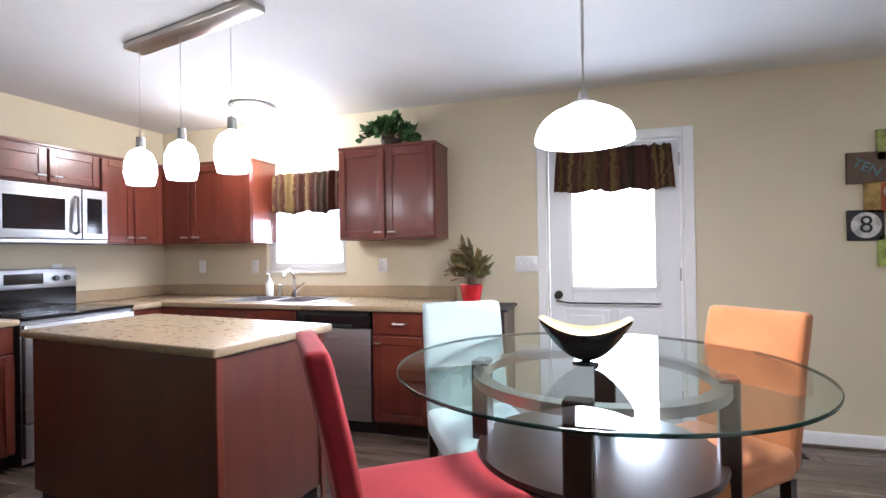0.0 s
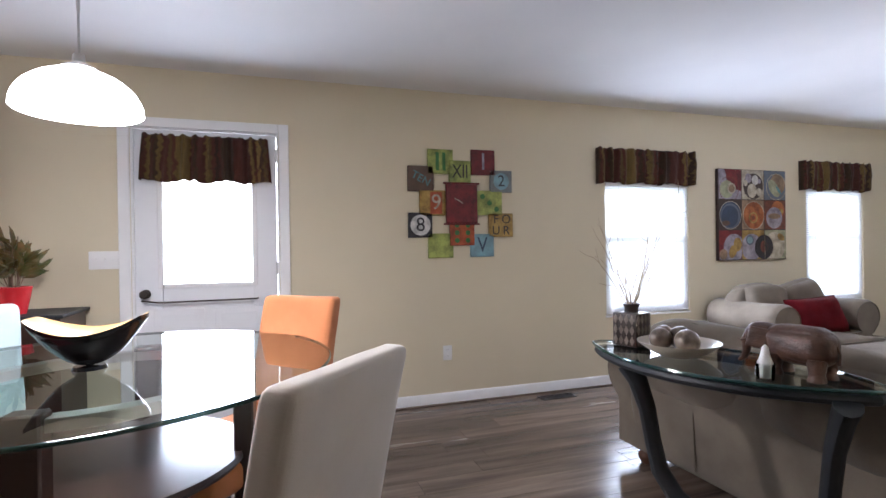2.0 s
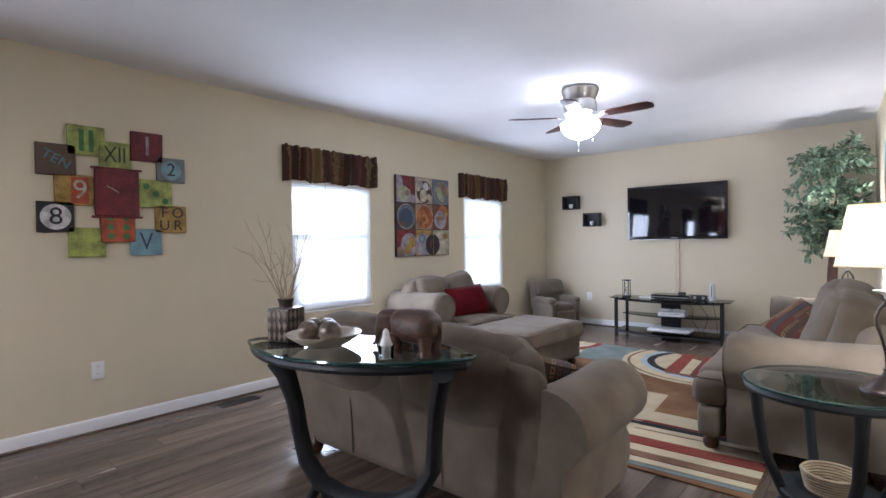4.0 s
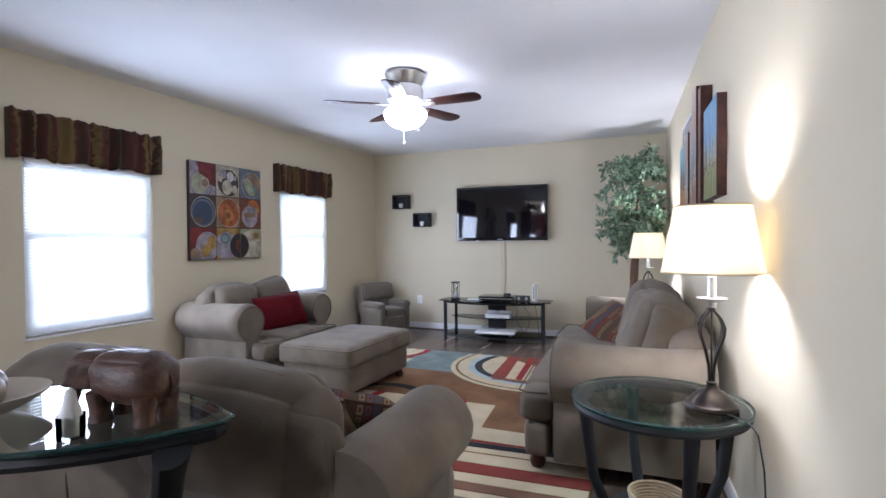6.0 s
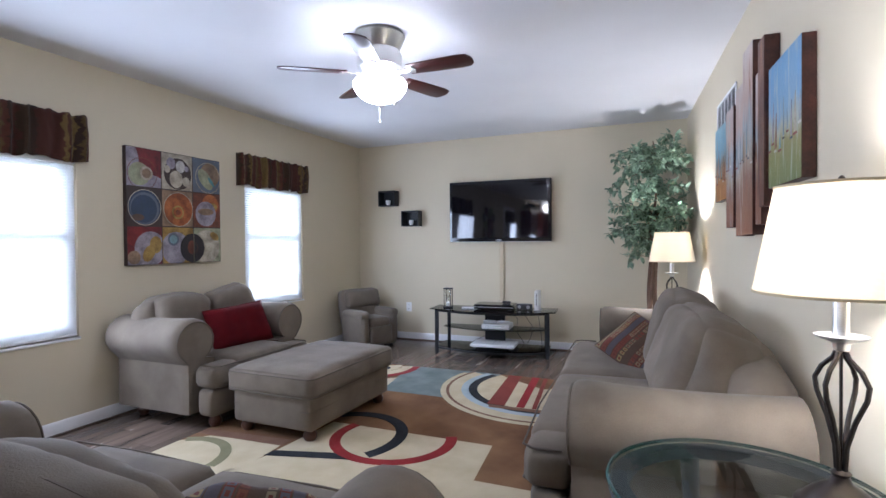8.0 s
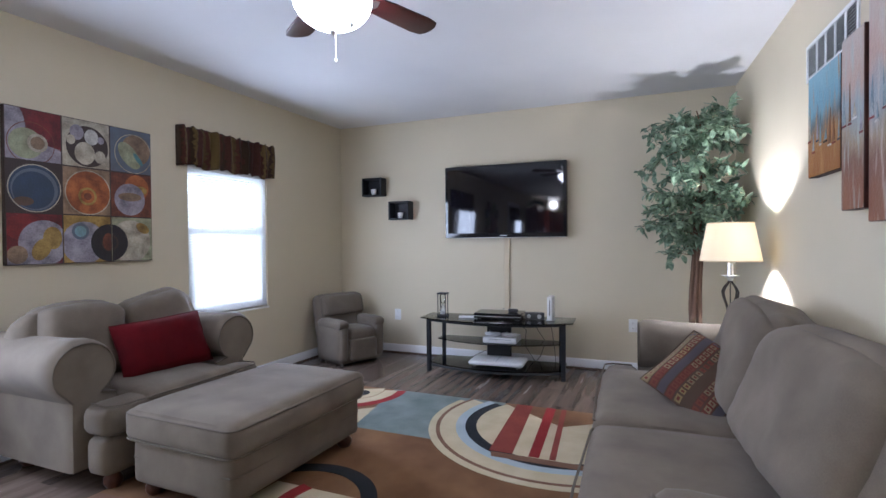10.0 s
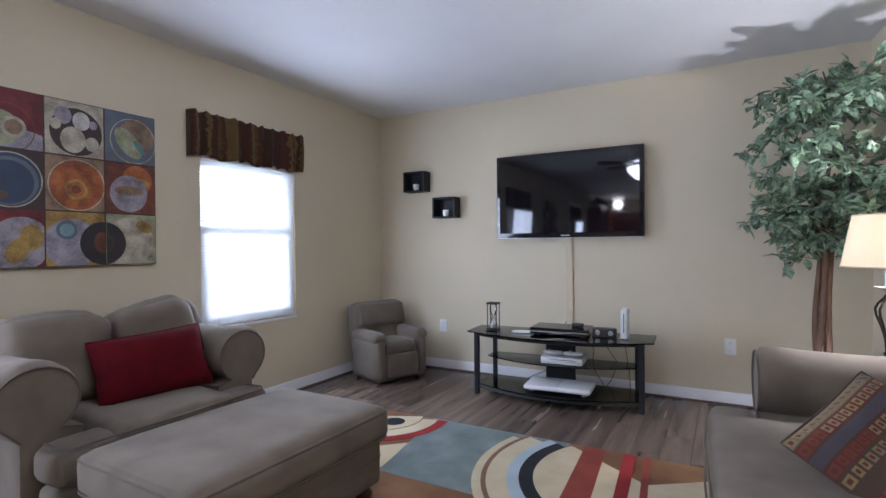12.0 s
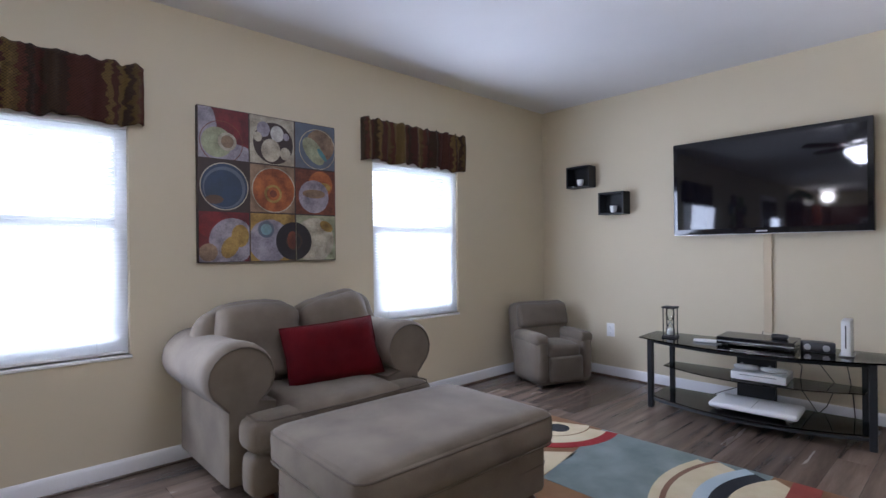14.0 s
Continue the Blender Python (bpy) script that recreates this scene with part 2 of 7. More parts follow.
M["smoked"] = pane("smoked_glass", (0.42, 0.47, 0.46))
M["shade"] = shade_cloth("lamp_shade_cloth", (0.74, 0.67, 0.53), (1.0, 0.93, 0.80), 0.1)
M["shadetrim"] = surf("shade_trim", (0.55, 0.45, 0.28), (0.6, 0.5, 0.32), 9, 0.8, 0.1)
M["bowlglass"] = glow("lit_bowl_glass", (0.95, 0.96, 1.0), 26)
M["domeglass"] = glow("lit_dome_glass", (1.0, 0.97, 0.92), 8.0)
M["pendglass"] = glow("lit_pendant_glass", (1.0, 0.97, 0.93), 9)
M["ceilglass"] = glow("lit_ceiling_glass", (1.0, 0.97, 0.9), 8)
M["blade"] = surf("mahogany_blade", (0.034, 0.007, 0.006), (0.062, 0.012, 0.010), 6, 0.35, 0.05, 40, stretch=(0.5, 4, 1), coat=0.12)
M["leafg"] = surf("variegated_leaf", (0.014, 0.060, 0.024), (0.40, 0.53, 0.37), 26, 0.38, 0.05, 70, fine=0.8)
M["leafd"] = surf("dark_leaf", (0.020, 0.055, 0.022), (0.06, 0.12, 0.05), 20, 0.5, 0.05, 60)
M["leafr"] = surf("croton_leaf", (0.03, 0.08, 0.018), (0.20, 0.10, 0.035), 14, 0.42, 0.05, 60)
M["ivy"] = surf("ivy_leaf", (0.018, 0.075, 0.02), (0.09, 0.22, 0.06), 18, 0.5, 0.05, 60)
M["bark"] = surf("bark", (0.115, 0.062, 0.038), (0.20, 0.12, 0.08), 12, 0.8, 0.5, 50, stretch=(3, 3, 0.6))
M["twig"] = surf("dry_twig", (0.26, 0.19, 0.12), (0.42, 0.33, 0.22), 12, 0.8, 0.3, 50)
M["raceway"] = surf("tan_plastic", (0.60, 0.50, 0.345), (0.57, 0.475, 0.325), 6, 0.5, 0.03)
M["redpot"] = surf("red_glaze", (0.50, 0.016, 0.022), (0.58, 0.025, 0.03), 6, 0.2, 0.03, coat=0.4)
M["soil"] = surf("soil", (0.02, 0.013, 0.009), (0.04, 0.028, 0.02), 40, 0.95, 0.6, 120)
M["cream"] = surf("cream_bowl", (0.62, 0.55, 0.44), (0.7, 0.63, 0.52), 8, 0.35, 0.1, 60)
M["carvedwood"] = surf("carved_brown_wood", (0.040, 0.018, 0.011), (0.115, 0.055, 0.034), 18, 0.48, 0.9, 45)
M["balls"] = surf("mottled_ball", (0.05, 0.035, 0.028), (0.30, 0.24, 0.19), 16, 0.3, 0.3, 70, metal=0.4)
M["vase"] = surf("vase_dark", (0.03, 0.02, 0.017), (0.06, 0.045, 0.036), 9, 0.35, 0.1)
M["vaselight"] = surf("vase_inlay", (0.13, 0.10, 0.08), (0.24, 0.20, 0.16), 16, 0.45, 0.1)
M["gold"] = surf("bowl_gold", (0.62, 0.43, 0.22), (0.74, 0.56, 0.32), 12, 0.35, 0.1, 60, metal=0.3)
M["white"] = surf("white_paint", (0.8, 0.8, 0.8), (0.76, 0.76, 0.76), 5, 0.5, 0.03)
M["grass"] = surf("grass", (0.04, 0.09, 0.02), (0.09, 0.14, 0.04), 2, 0.9, 0.3, 30)
M["blind"] = shade_cloth("blind_slat", (0.88, 0.89, 0.91), (0.9, 0.94, 1.0), 0.0, 0.72)
M["valance"] = bands("valance_cloth", [(0.046, 0.018, 0.016), (0.060, 0.024, 0.020), (0.032, 0.020, 0.018), (0.105, 0.075, 0.034), (0.034, 0.022, 0.016), (0.050, 0.020, 0.018), (0.070, 0.048, 0.024), (0.028, 0.018, 0.016)], 36, 22, warp=0.10, bump=0.7)



def patchwork(name, palette, motif, rows=10, cols=14):
    """Woven cloth in rows of colour, with small framed squares along every other row."""
    m = surf(name, palette[0], palette[1], rough=0.9, bump=0.4, bscale=260, sheen=0.05, spec=0.2)
    nt = m.node_tree
    b = nt.nodes["Principled BSDF"]
    sep = nt.nodes.new("ShaderNodeSeparateXYZ")
    nt.links.new(nt.nodes["Texture Coordinate"].outputs["UV"], sep.inputs[0])

    def math2(op, a, c=None):
        n = nt.nodes.new("ShaderNodeMath")
        n.operation = op
        nt.links.new(a, n.inputs[0])
        if isinstance(c, (int, float)):
            n.inputs[1].default_value = c
        elif c is not None:
            nt.links.new(c, n.inputs[1])
        return n.outputs[0]

    def mixed(fac, a, c):
        n = nt.nodes.new("ShaderNodeMix")
        n.data_type = "RGBA"
        nt.links.new(fac, n.inputs[0])
        for sock, src in ((n.inputs[6], a), (n.inputs[7], c)):
            if isinstance(src, tuple):
                sock.default_value = rgb(src)
            else:
                nt.links.new(src, sock)
        return n.outputs[2]
    u, v = math2("MULTIPLY", sep.outputs[1], cols), math2("MULTIPLY", sep.outputs[0], rows)
    fu = math2("ABSOLUTE", math2("SUBTRACT", math2("FRACT", u), 0.5))
    fv = math2("ABSOLUTE", math2("SUBTRACT", math2("FRACT", v), 0.5))
    row, col = math2("FLOOR", v), math2("FLOOR", u)

    def noise_of(x, y, ramp_cols):
        com, wh, ramp = nt.nodes.new("ShaderNodeCombineXYZ"), nt.nodes.new("ShaderNodeTexWhiteNoise"), nt.nodes.new("ShaderNodeValToRGB")
        nt.links.new(x, com.inputs[0])
        nt.links.new(y, com.inputs[1])
        nt.links.new(com.outputs[0], wh.inputs["Vector"])
        ramp.color_ramp.interpolation = "CONSTANT"
        els = ramp.color_ramp.elements
        els[0].color = rgb(ramp_cols[0])
        els[1].position, els[1].color = 1 / len(ramp_cols), rgb(ramp_cols[1])
        for i, c in enumerate(ramp_cols[2:], 2):
            els.new(i / len(ramp_cols)).color = rgb(c)
        nt.links.new(wh.outputs["Value"], ramp.inputs[0])
        return ramp.outputs[0]
    base = noise_of(math2("MULTIPLY", row, 3.7), math2("MULTIPLY", row, 1.3), palette)
    inner = noise_of(row, math2("FLOOR", math2("MULTIPLY", col, 0.34)), motif)
    big = math2("MAXIMUM", fu, fv)
    square = math2("LESS_THAN", big, 0.34)
    core = math2("LESS_THAN", big, 0.16)
    figured = math2("LESS_THAN", math2("FRACT", math2("MULTIPLY", row, 0.3334)), 0.5)
    out = mixed(math2("MULTIPLY", square, figured), base, inner)
    out = mixed(math2("MULTIPLY", core, figured), out, palette[0])
    out = mixed(math2("GREATER_THAN", fv, 0.44), out, palette[2])
    nt.links.new(out, b.inputs["Base Color"])
    return m


M["patch"] = patchwork("patch_cloth", [(0.13, 0.035, 0.025), (0.16, 0.13, 0.075), (0.080, 0.050, 0.034), (0.080, 0.070, 0.082), (0.17, 0.13, 0.065), (0.13, 0.11, 0.065), (0.10, 0.04, 0.03)], [(0.24, 0.18, 0.08), (0.19, 0.15, 0.09), (0.15, 0.05, 0.03), (0.22, 0.17, 0.10), (0.09, 0.085, 0.10)])

# ---- mesh helpers ----
def done(name, bm, mat, parent=None, label="", kind="", smooth=True, loc=None):
    me = bpy.data.meshes.new(name)
    bm.normal_update()
    bm.to_mesh(me)
    bm.free()
    if smooth:
        me.polygons.foreach_set("use_smooth", [True] * len(me.polygons))
        me.set_sharp_from_angle(angle=radians(38))
    for mm in (mat if isinstance(mat, (list, tuple)) else [mat]):
        me.materials.append(M[mm] if isinstance(mm, str) else mm)
    ob = new(name, me)
    if parent is not None:
        ob.parent = parent
    if loc is not None:
        ob.matrix_basis = loc
    return tagged(ob, label=label, kind=kind)


part = done


def thing(name, m, label, category, group="", kind=""):
    ob = new(name)
    ob.empty_display_size = 0.1
    ob.matrix_basis = m
    return tagged(ob, label, category, group, kind)


def box(bm, x0, x1, y0, y1, z0, z1, r=0.0, m=None, seg=1):
    res = bmesh.ops.create_cube(bm, size=1.0)
    vs = res["verts"]
    for v in vs:
        v.co = Vector(((x0 + x1) / 2 + v.co.x * (x1 - x0), (y0 + y1) / 2 + v.co.y * (y1 - y0), (z0 + z1) / 2 + v.co.z * (z1 - z0)))
    if m is not None:
        bmesh.ops.transform(bm, matrix=m, verts=vs)
    if r > 0:
        es = list({e for v in vs for e in v.link_edges})
        bmesh.ops.bevel(bm, geom=es, offset=r, segments=seg, profile=0.5, affect="EDGES")
    return bm


def boxes(*rows, r=0.0, seg=1):
    bm = bmesh.new()
    for row in rows:
        box(bm, *row, r=r, seg=seg)
    return bm


def lathe(profile, seg=28, bm=None, at=(0, 0, 0), sy=1.0):
    """A turned shape: profile of (radius, z)."""
    bm = bm or bmesh.new()
    rings = []
    for rad, z in profile:
        if rad < 1e-5:
            rings.append([bm.verts.new((at[0], at[1], at[2] + z))])
        else:
            rings.append([bm.verts.new((at[0] + rad * math.cos(2 * math.pi * i / seg), at[1] + sy * rad * math.sin(2 * math.pi * i / seg), at[2] + z)) for i in range(seg)])
    for a, b in zip(rings, rings[1:]):
        if len(a) == 1 and len(b) == 1:
            continue
        for i in range(seg):
            j = (i + 1) % seg
            if len(a) == 1:
                bm.faces.new((a[0], b[i], b[j]))
            elif len(b) == 1:
                bm.faces.new((a[i], a[j], b[0]))
            else:
                bm.faces.new((a[i], a[j], b[j], b[i]))
    bmesh.ops.recalc_face_normals(bm, faces=bm.faces[:])
    return bm


def tube(pts, rad, seg=8, bm=None, flat=1.0):
    """A round bar along pts; rad is one radius or one a point."""
    bm = bm or bmesh.new()
    pts = [Vector(p) for p in pts]
    rads = rad if isinstance(rad, (list, tuple)) else [rad] * len(pts)
    rings, up = [], Vector((0, 0, 1))
    for i, p in enumerate(pts):
        d = (pts[min(i + 1, len(pts) - 1)] - pts[max(i - 1, 0)]).normalized()
        if abs(d.dot(up)) > 0.98:
            up = Vector((1, 0, 0))
        a = d.cross(up).normalized()
        b = a.cross(d).normalized()
        up = b
        rings.append([bm.verts.new(p + rads[i] * (math.cos(2 * math.pi * k / seg) * a + flat * math.sin(2 * math.pi * k / seg) * b)) for k in range(seg)])
    for r0, r1 in zip(rings, rings[1:]):
        for k in range(seg):
            bm.faces.new((r0[k], r0[(k + 1) % seg], r1[(k + 1) % seg], r1[k]))
    bm.faces.new(rings[0][::-1])
    bm.faces.new(rings[-1])
    bmesh.ops.recalc_face_normals(bm, faces=bm.faces[:])
    return bm


def prism(outline, z0, z1, bm=None, bev=0.0):
    bm = bm or bmesh.new()
    lo = [bm.verts.new((x, y, z0)) for x, y in outline]
    hi = [bm.verts.new((x, y, z1)) for x, y in outline]
    n = len(outline)
    new_faces = [bm.faces.new(lo[::-1]), bm.faces.new(hi)] + [bm.faces.new((lo[i], lo[(i + 1) % n], hi[(i + 1) % n], hi[i])) for i in range(n)]
    bmesh.ops.recalc_face_normals(bm, faces=new_faces)
    if bev:
        es = [e for e in new_faces[0].edges] + [e for e in new_faces[1].edges]
        bmesh.ops.bevel(bm, geom=es, offset=bev, segments=2, profile=0.5, affect="EDGES")
    return bm


def ellipse(a, b, n=48, cx=0, cy=0):
    return [(cx + a * math.cos(2 * math.pi * i / n), cy + b * math.sin(2 * math.pi * i / n)) for i in range(n)]


def soft(sx, sy, sz, r, bulge=0.0, n=10, m=None, bm=None, wrinkle=0.0, seed=0, uv=False, side=0.0):
    """A stuffed box: rounded by r, its big faces puffed by bulge, its sides by side."""
    out = bm or bmesh.new()
    b = bmesh.new()
    bmesh.ops.create_cube(b, size=2.0)
    bmesh.ops.subdivide_edges(b, edges=b.edges[:], cuts=n, use_grid_fill=True)
    hx, hy, hz = sx / 2, sy / 2, sz / 2
    r = min(r, hx * 0.999, hy * 0.999, hz * 0.999)
    off = Vector((seed * 3.1, seed * 1.7, seed * 0.9))
    uvl = b.loops.layers.uv.new("UVMap")
    src = {v: v.co.copy() for v in b.verts}
    for v in b.verts:
        u = v.co.copy()
        g = Vector([math.sin(c * math.pi / 2) for c in u])
        p = Vector((g.x * hx, g.y * hy, g.z * hz))
        q = Vector((max(-hx + r, min(hx - r, p.x)), max(-hy + r, min(hy - r, p.y)), max(-hz + r, min(hz - r, p.z))))
        d = p - q
        if d.length > 1e-9:
            p = q + d.normalized() * r
        p.z += bulge * (1 - u.x ** 2) * (1 - u.y ** 2) * u.z
        p.y += side * (1 - u.x ** 2) * (1 - u.z ** 2) * u.y
        p.x += side * (1 - u.y ** 2) * (1 - u.z ** 2) * u.x
        if wrinkle:
            k = noise.noise(Vector((p.x * 5, p.y * 5, p.z * 5)) + off) + 0.5 * noise.noise(Vector((p.x * 13, p.y * 13, p.z * 13)) + off)
            p += wrinkle * k * (p.normalized() if p.length > 0 else Vector((0, 0, 1)))
        v.co = p
    for f in b.faces:
        for lp in f.loops:
            s = src[lp.vert]
            lp[uvl].uv = (s.x / 2 + 0.5, (s.y if abs(s.y) < 1 or sy > sz else s.z) / 2 + 0.5)
    if m is not None:
        bmesh.ops.transform(b, matrix=m, verts=b.verts[:])
    tmp = bpy.data.meshes.new("tmp")
    b.to_mesh(tmp)
    b.free()
    out.from_mesh(tmp)
    bpy.data.meshes.remove(tmp)
    return out


def wall_with_holes(name, length, height, thick, holes, m, mat="wall", label=""):
    """A wall along x from 0 with its room face at y=0; holes (x0, x1, z0, z1) go right through."""
    bm = bmesh.new()
    xs = sorted({0.0, length, *[h[0] for h in holes], *[h[1] for h in holes]})
    zs = sorted({0.0, height, *[h[2] for h in holes], *[h[3] for h in holes]})
    solid = {}
    for i in range(len(xs) - 1):
        for k in range(len(zs) - 1):
            cx, cz = (xs[i] + xs[i + 1]) / 2, (zs[k] + zs[k + 1]) / 2
            solid[i, k] = not any(h[0] < cx < h[1] and h[2] < cz < h[3] for h in holes)
    cache = {}

    def v(i, y, k):
        if (i, y, k) not in cache:
            cache[i, y, k] = bm.verts.new((xs[i], y, zs[k]))
        return cache[i, y, k]
    for (i, k), s in solid.items():
        if not s:
            continue
        bm.faces.new((v(i, 0, k), v(i + 1, 0, k), v(i + 1, 0, k + 1), v(i, 0, k + 1)))
        bm.faces.new((v(i, thick, k), v(i, thick, k + 1), v(i + 1, thick, k + 1), v(i + 1, thick, k)))
        for (di, dk, e) in ((-1, 0, ((i, k), (i, k + 1))), (1, 0, ((i + 1, k), (i + 1, k + 1))), (0, -1, ((i, k), (i + 1, k))), (0, 1, ((i, k + 1), (i + 1, k + 1)))):
            if not solid.get((i + di, k + dk), False):
                (a, c), (b2, d) = e
                bm.faces.new((v(a, 0, c), v(b2, 0, d), v(b2, thick, d), v(a, thick, c)))
    bmesh.ops.recalc_face_normals(bm, faces=bm.faces[:])
    ob = done(name, bm, mat, None, label, "structure", smooth=False)
    ob.matrix_basis = m
    return ob


# ---- structure ----
H = 2.44
W1 = (3.68, 4.59, 0.61, 1.78)
W2 = (6.085, 6.925, 0.61, 1.78)
WK = (-2.40, -1.62, 1.13, 1.95)
XW, XE, YN = -3.55, 8.10, 4.00
S0, S1 = (2.60, -0.15), (8.10, 0.15)
SANG = math.degrees(math.atan2(S1[1] - S0[1], S1[0] - S0[0]))

wall_with_holes("wall_north", XE - XW + 0.15, H, 0.14,
                [(W1[0] - XW, W1[1] - XW, W1[2], W1[3]), (W2[0] - XW, W2[1] - XW, W2[2], W2[3]),
                 (WK[0] - XW, WK[1] - XW, WK[2], WK[3]), (0.05 - XW, 0.97 - XW, 0.0, 2.05)], pose(XW, YN, 0), label="cream painted long wall with windows and a back door")
wall_with_holes("wall_east", 4.35, H, 0.14, [], pose(XE, YN, 0, 0, 0, -90), label="cream painted wall behind the television")
wall_with_holes("wall_south", 5.66, H, 0.12, [], pose(S1[0] + 0.15 * 1, S1[1] + 0.008, 0, 0, 0, 180 + SANG), label="cream painted wall behind the sofa")
wall_with_holes("wall_west", 7.3, H, 0.14, [], pose(XW, YN - 7.3, 0, 0, 0, 90), label="cream painted kitchen wall")
wall_with_holes("wall_back", 6.9, H, 0.14, [], pose(S0[0], -3.3, 0, 0, 0, 180), label="plain cream wall")
wall_with_holes("wall_side", 3.0, H, 0.12, [], pose(S0[0], -0.28, 0, 0, 0, -90), label="plain cream wall")

done("ceiling", boxes((XW - 0.1, XE + 0.1, -3.4, YN + 0.1, H, H + 0.12)), "ceiling", None, "white textured ceiling", "structure", smooth=False)
floor = done("floor", boxes((XW - 0.1, XE + 0.1, -3.4, YN + 0.1, -0.12, -0.004)), "joint", None, "grey-brown wood plank floor", "structure", smooth=False)
done("ground", boxes((-400, 400, 4.3, 700, -0.6, -0.45)), "grass", None, "lawn outside", "structure", smooth=False)


def baseboard(x0, x1, m):
    bm = bmesh.new()
    prof = [(0, 0), (-0.013, 0), (-0.013, 0.072), (-0.009, 0.082), (-0.004, 0.09), (0, 0.09)]
    a = [bm.verts.new((x0, y, z)) for y, z in prof]
    b = [bm.verts.new((x1, y, z)) for y, z in prof]
    for i in range(len(prof)):
        j = (i + 1) % len(prof)
        bm.faces.new((a[i], a[j], b[j], b[i]))
    bm.faces.new(a)
    bm.faces.new(b[::-1])
    bmesh.ops.recalc_face_normals(bm, faces=bm.faces[:])
    ob = done("baseboard", bm, "trim", None, "white painted baseboard", "structure")
    ob.matrix_basis = m
    sh = done("trim", boxes((x0, x1, -0.026, -0.0135, 0, 0.014), r=0.004), "plank", None, "dark wood shoe moulding", "structure")
    sh.matrix_basis = m


baseboard(1.04, XE - 0.03, pose(0, YN, 0))
baseboard(-0.62, -0.02, pose(0, YN, 0))
baseboard(0.02, 3.83, pose(XE, YN, 0, 0, 0, -90))
baseboard(0.16, 5.5, pose(S1[0] + 0.15, S1[1] + 0.008, 0, 0, 0, 180 + SANG))


def window(name, x0, x1, z0, z1, label):
    t = thing(name, pose((x0 + x1) / 2, YN, z0), label, "window", kind="structure")
    w, h = (x1 - x0) / 2, z1 - z0
    zm = 0.58 * h + 0.0
    bm = boxes((-w, -w + 0.035, 0.05, 0.12, 0, h), (w - 0.035, w, 0.05, 0.12, 0, h), (-w + 0.035, w - 0.035, 0.05, 0.12, 0, 0.04), (-w + 0.035, w - 0.035, 0.05, 0.12, h - 0.035, h), r=0.003)
    part("window_frame", bm, "white", t, "white vinyl frame")
    part("sash", boxes((-w + 0.035, -w + 0.06, 0.055, 0.085, 0.04, zm), (w - 0.06, w - 0.035, 0.055, 0.085, 0.04, zm), (-w + 0.06, w - 0.06, 0.055, 0.085, 0.04, 0.07), (-w + 0.06, w - 0.06, 0.055, 0.085, zm - 0.03, zm), r=0.003), "white", t)
    part("sash", boxes((-w + 0.035, -w + 0.06, 0.087, 0.11, zm - 0.02, h - 0.035), (w - 0.06, w - 0.035, 0.087, 0.11, zm - 0.02, h - 0.035), (-w + 0.06, w - 0.06, 0.087, 0.11, h - 0.06, h - 0.035), (-w + 0.06, w - 0.06, 0.087, 0.11, zm - 0.02, zm + 0.01), r=0.003), "white", t)
    for a, b, y in ((0.07, zm - 0.03, 0.070), (zm + 0.01, h - 0.06, 0.098)):
        g = part("pane", boxes((-w + 0.06, w - 0.06, y, y + 0.004, a, b)), "glass", t, smooth=False)
        g.visible_shadow = False
    part("window_sill", boxes((-w - 0.008, w + 0.008, -0.012, 0.05, -0.018, 0.0), r=0.004), "white", t)
    part("latch", boxes((-0.03, 0.03, 0.040, 0.055, zm - 0.004, zm + 0.014), r=0.003), "whiteplastic", t)
    return t


def blind(x0, x1, z0, z1, bottom):
    t = thing("window_blind", pose((x0 + x1) / 2, YN + 0.016, z0), "white slatted window blind, let down and bright with daylight", "blind", "window blinds")
    w, h = (x1 - x0) / 2 - 0.008, z1 - z0
    part("headrail", boxes((-w, w, -0.02, 0.012, h - 0.03, h - 0.002), r=0.002), "white", t)
    z = h - 0.045
    first = None
    k = 0
    while z > bottom + 0.02:
        bm = boxes((-w, w, -0.011, 0.011, -0.0006, 0.0006))
        if first is None:
            first = part("slat", bm, "blind", t, smooth=False)
            first.matrix_basis = pose(0, -0.004, z, 62, 0, 0)
        else:
            bm.free()
            o = first.copy()
            scene.collection.objects.link(o)
            o.matrix_basis = pose(0, -0.004, z, 62, 0, 0)
        z -= 0.021
        k += 1
    part("bottom_rail", boxes((-w, w, -0.012, 0.008, z - 0.004, z + 0.01), r=0.002), "white", t)
    for x in (-w * 0.7, w * 0.7):
        part("ladder_cord", tube([(x, -0.016, h - 0.03), (x, -0.016, z)], 0.0012, 4), "white", t)
    part("pull_cord", tube([(w * 0.88, -0.022, h - 0.03), (w * 0.885, -0.023, h * 0.62), (w * 0.88, -0.022, h * 0.55)], 0.0018, 5), "white", t)
    return t


def hexa(bm, co):
    vs = [bm.verts.new(c) for c in co]
    for f in ((0, 1, 2, 3), (7, 6, 5, 4), (0, 4, 5, 1), (1, 5, 6, 2), (2, 6, 7, 3), (3, 7, 4, 0)):
        bm.faces.new([vs[i] for i in f])


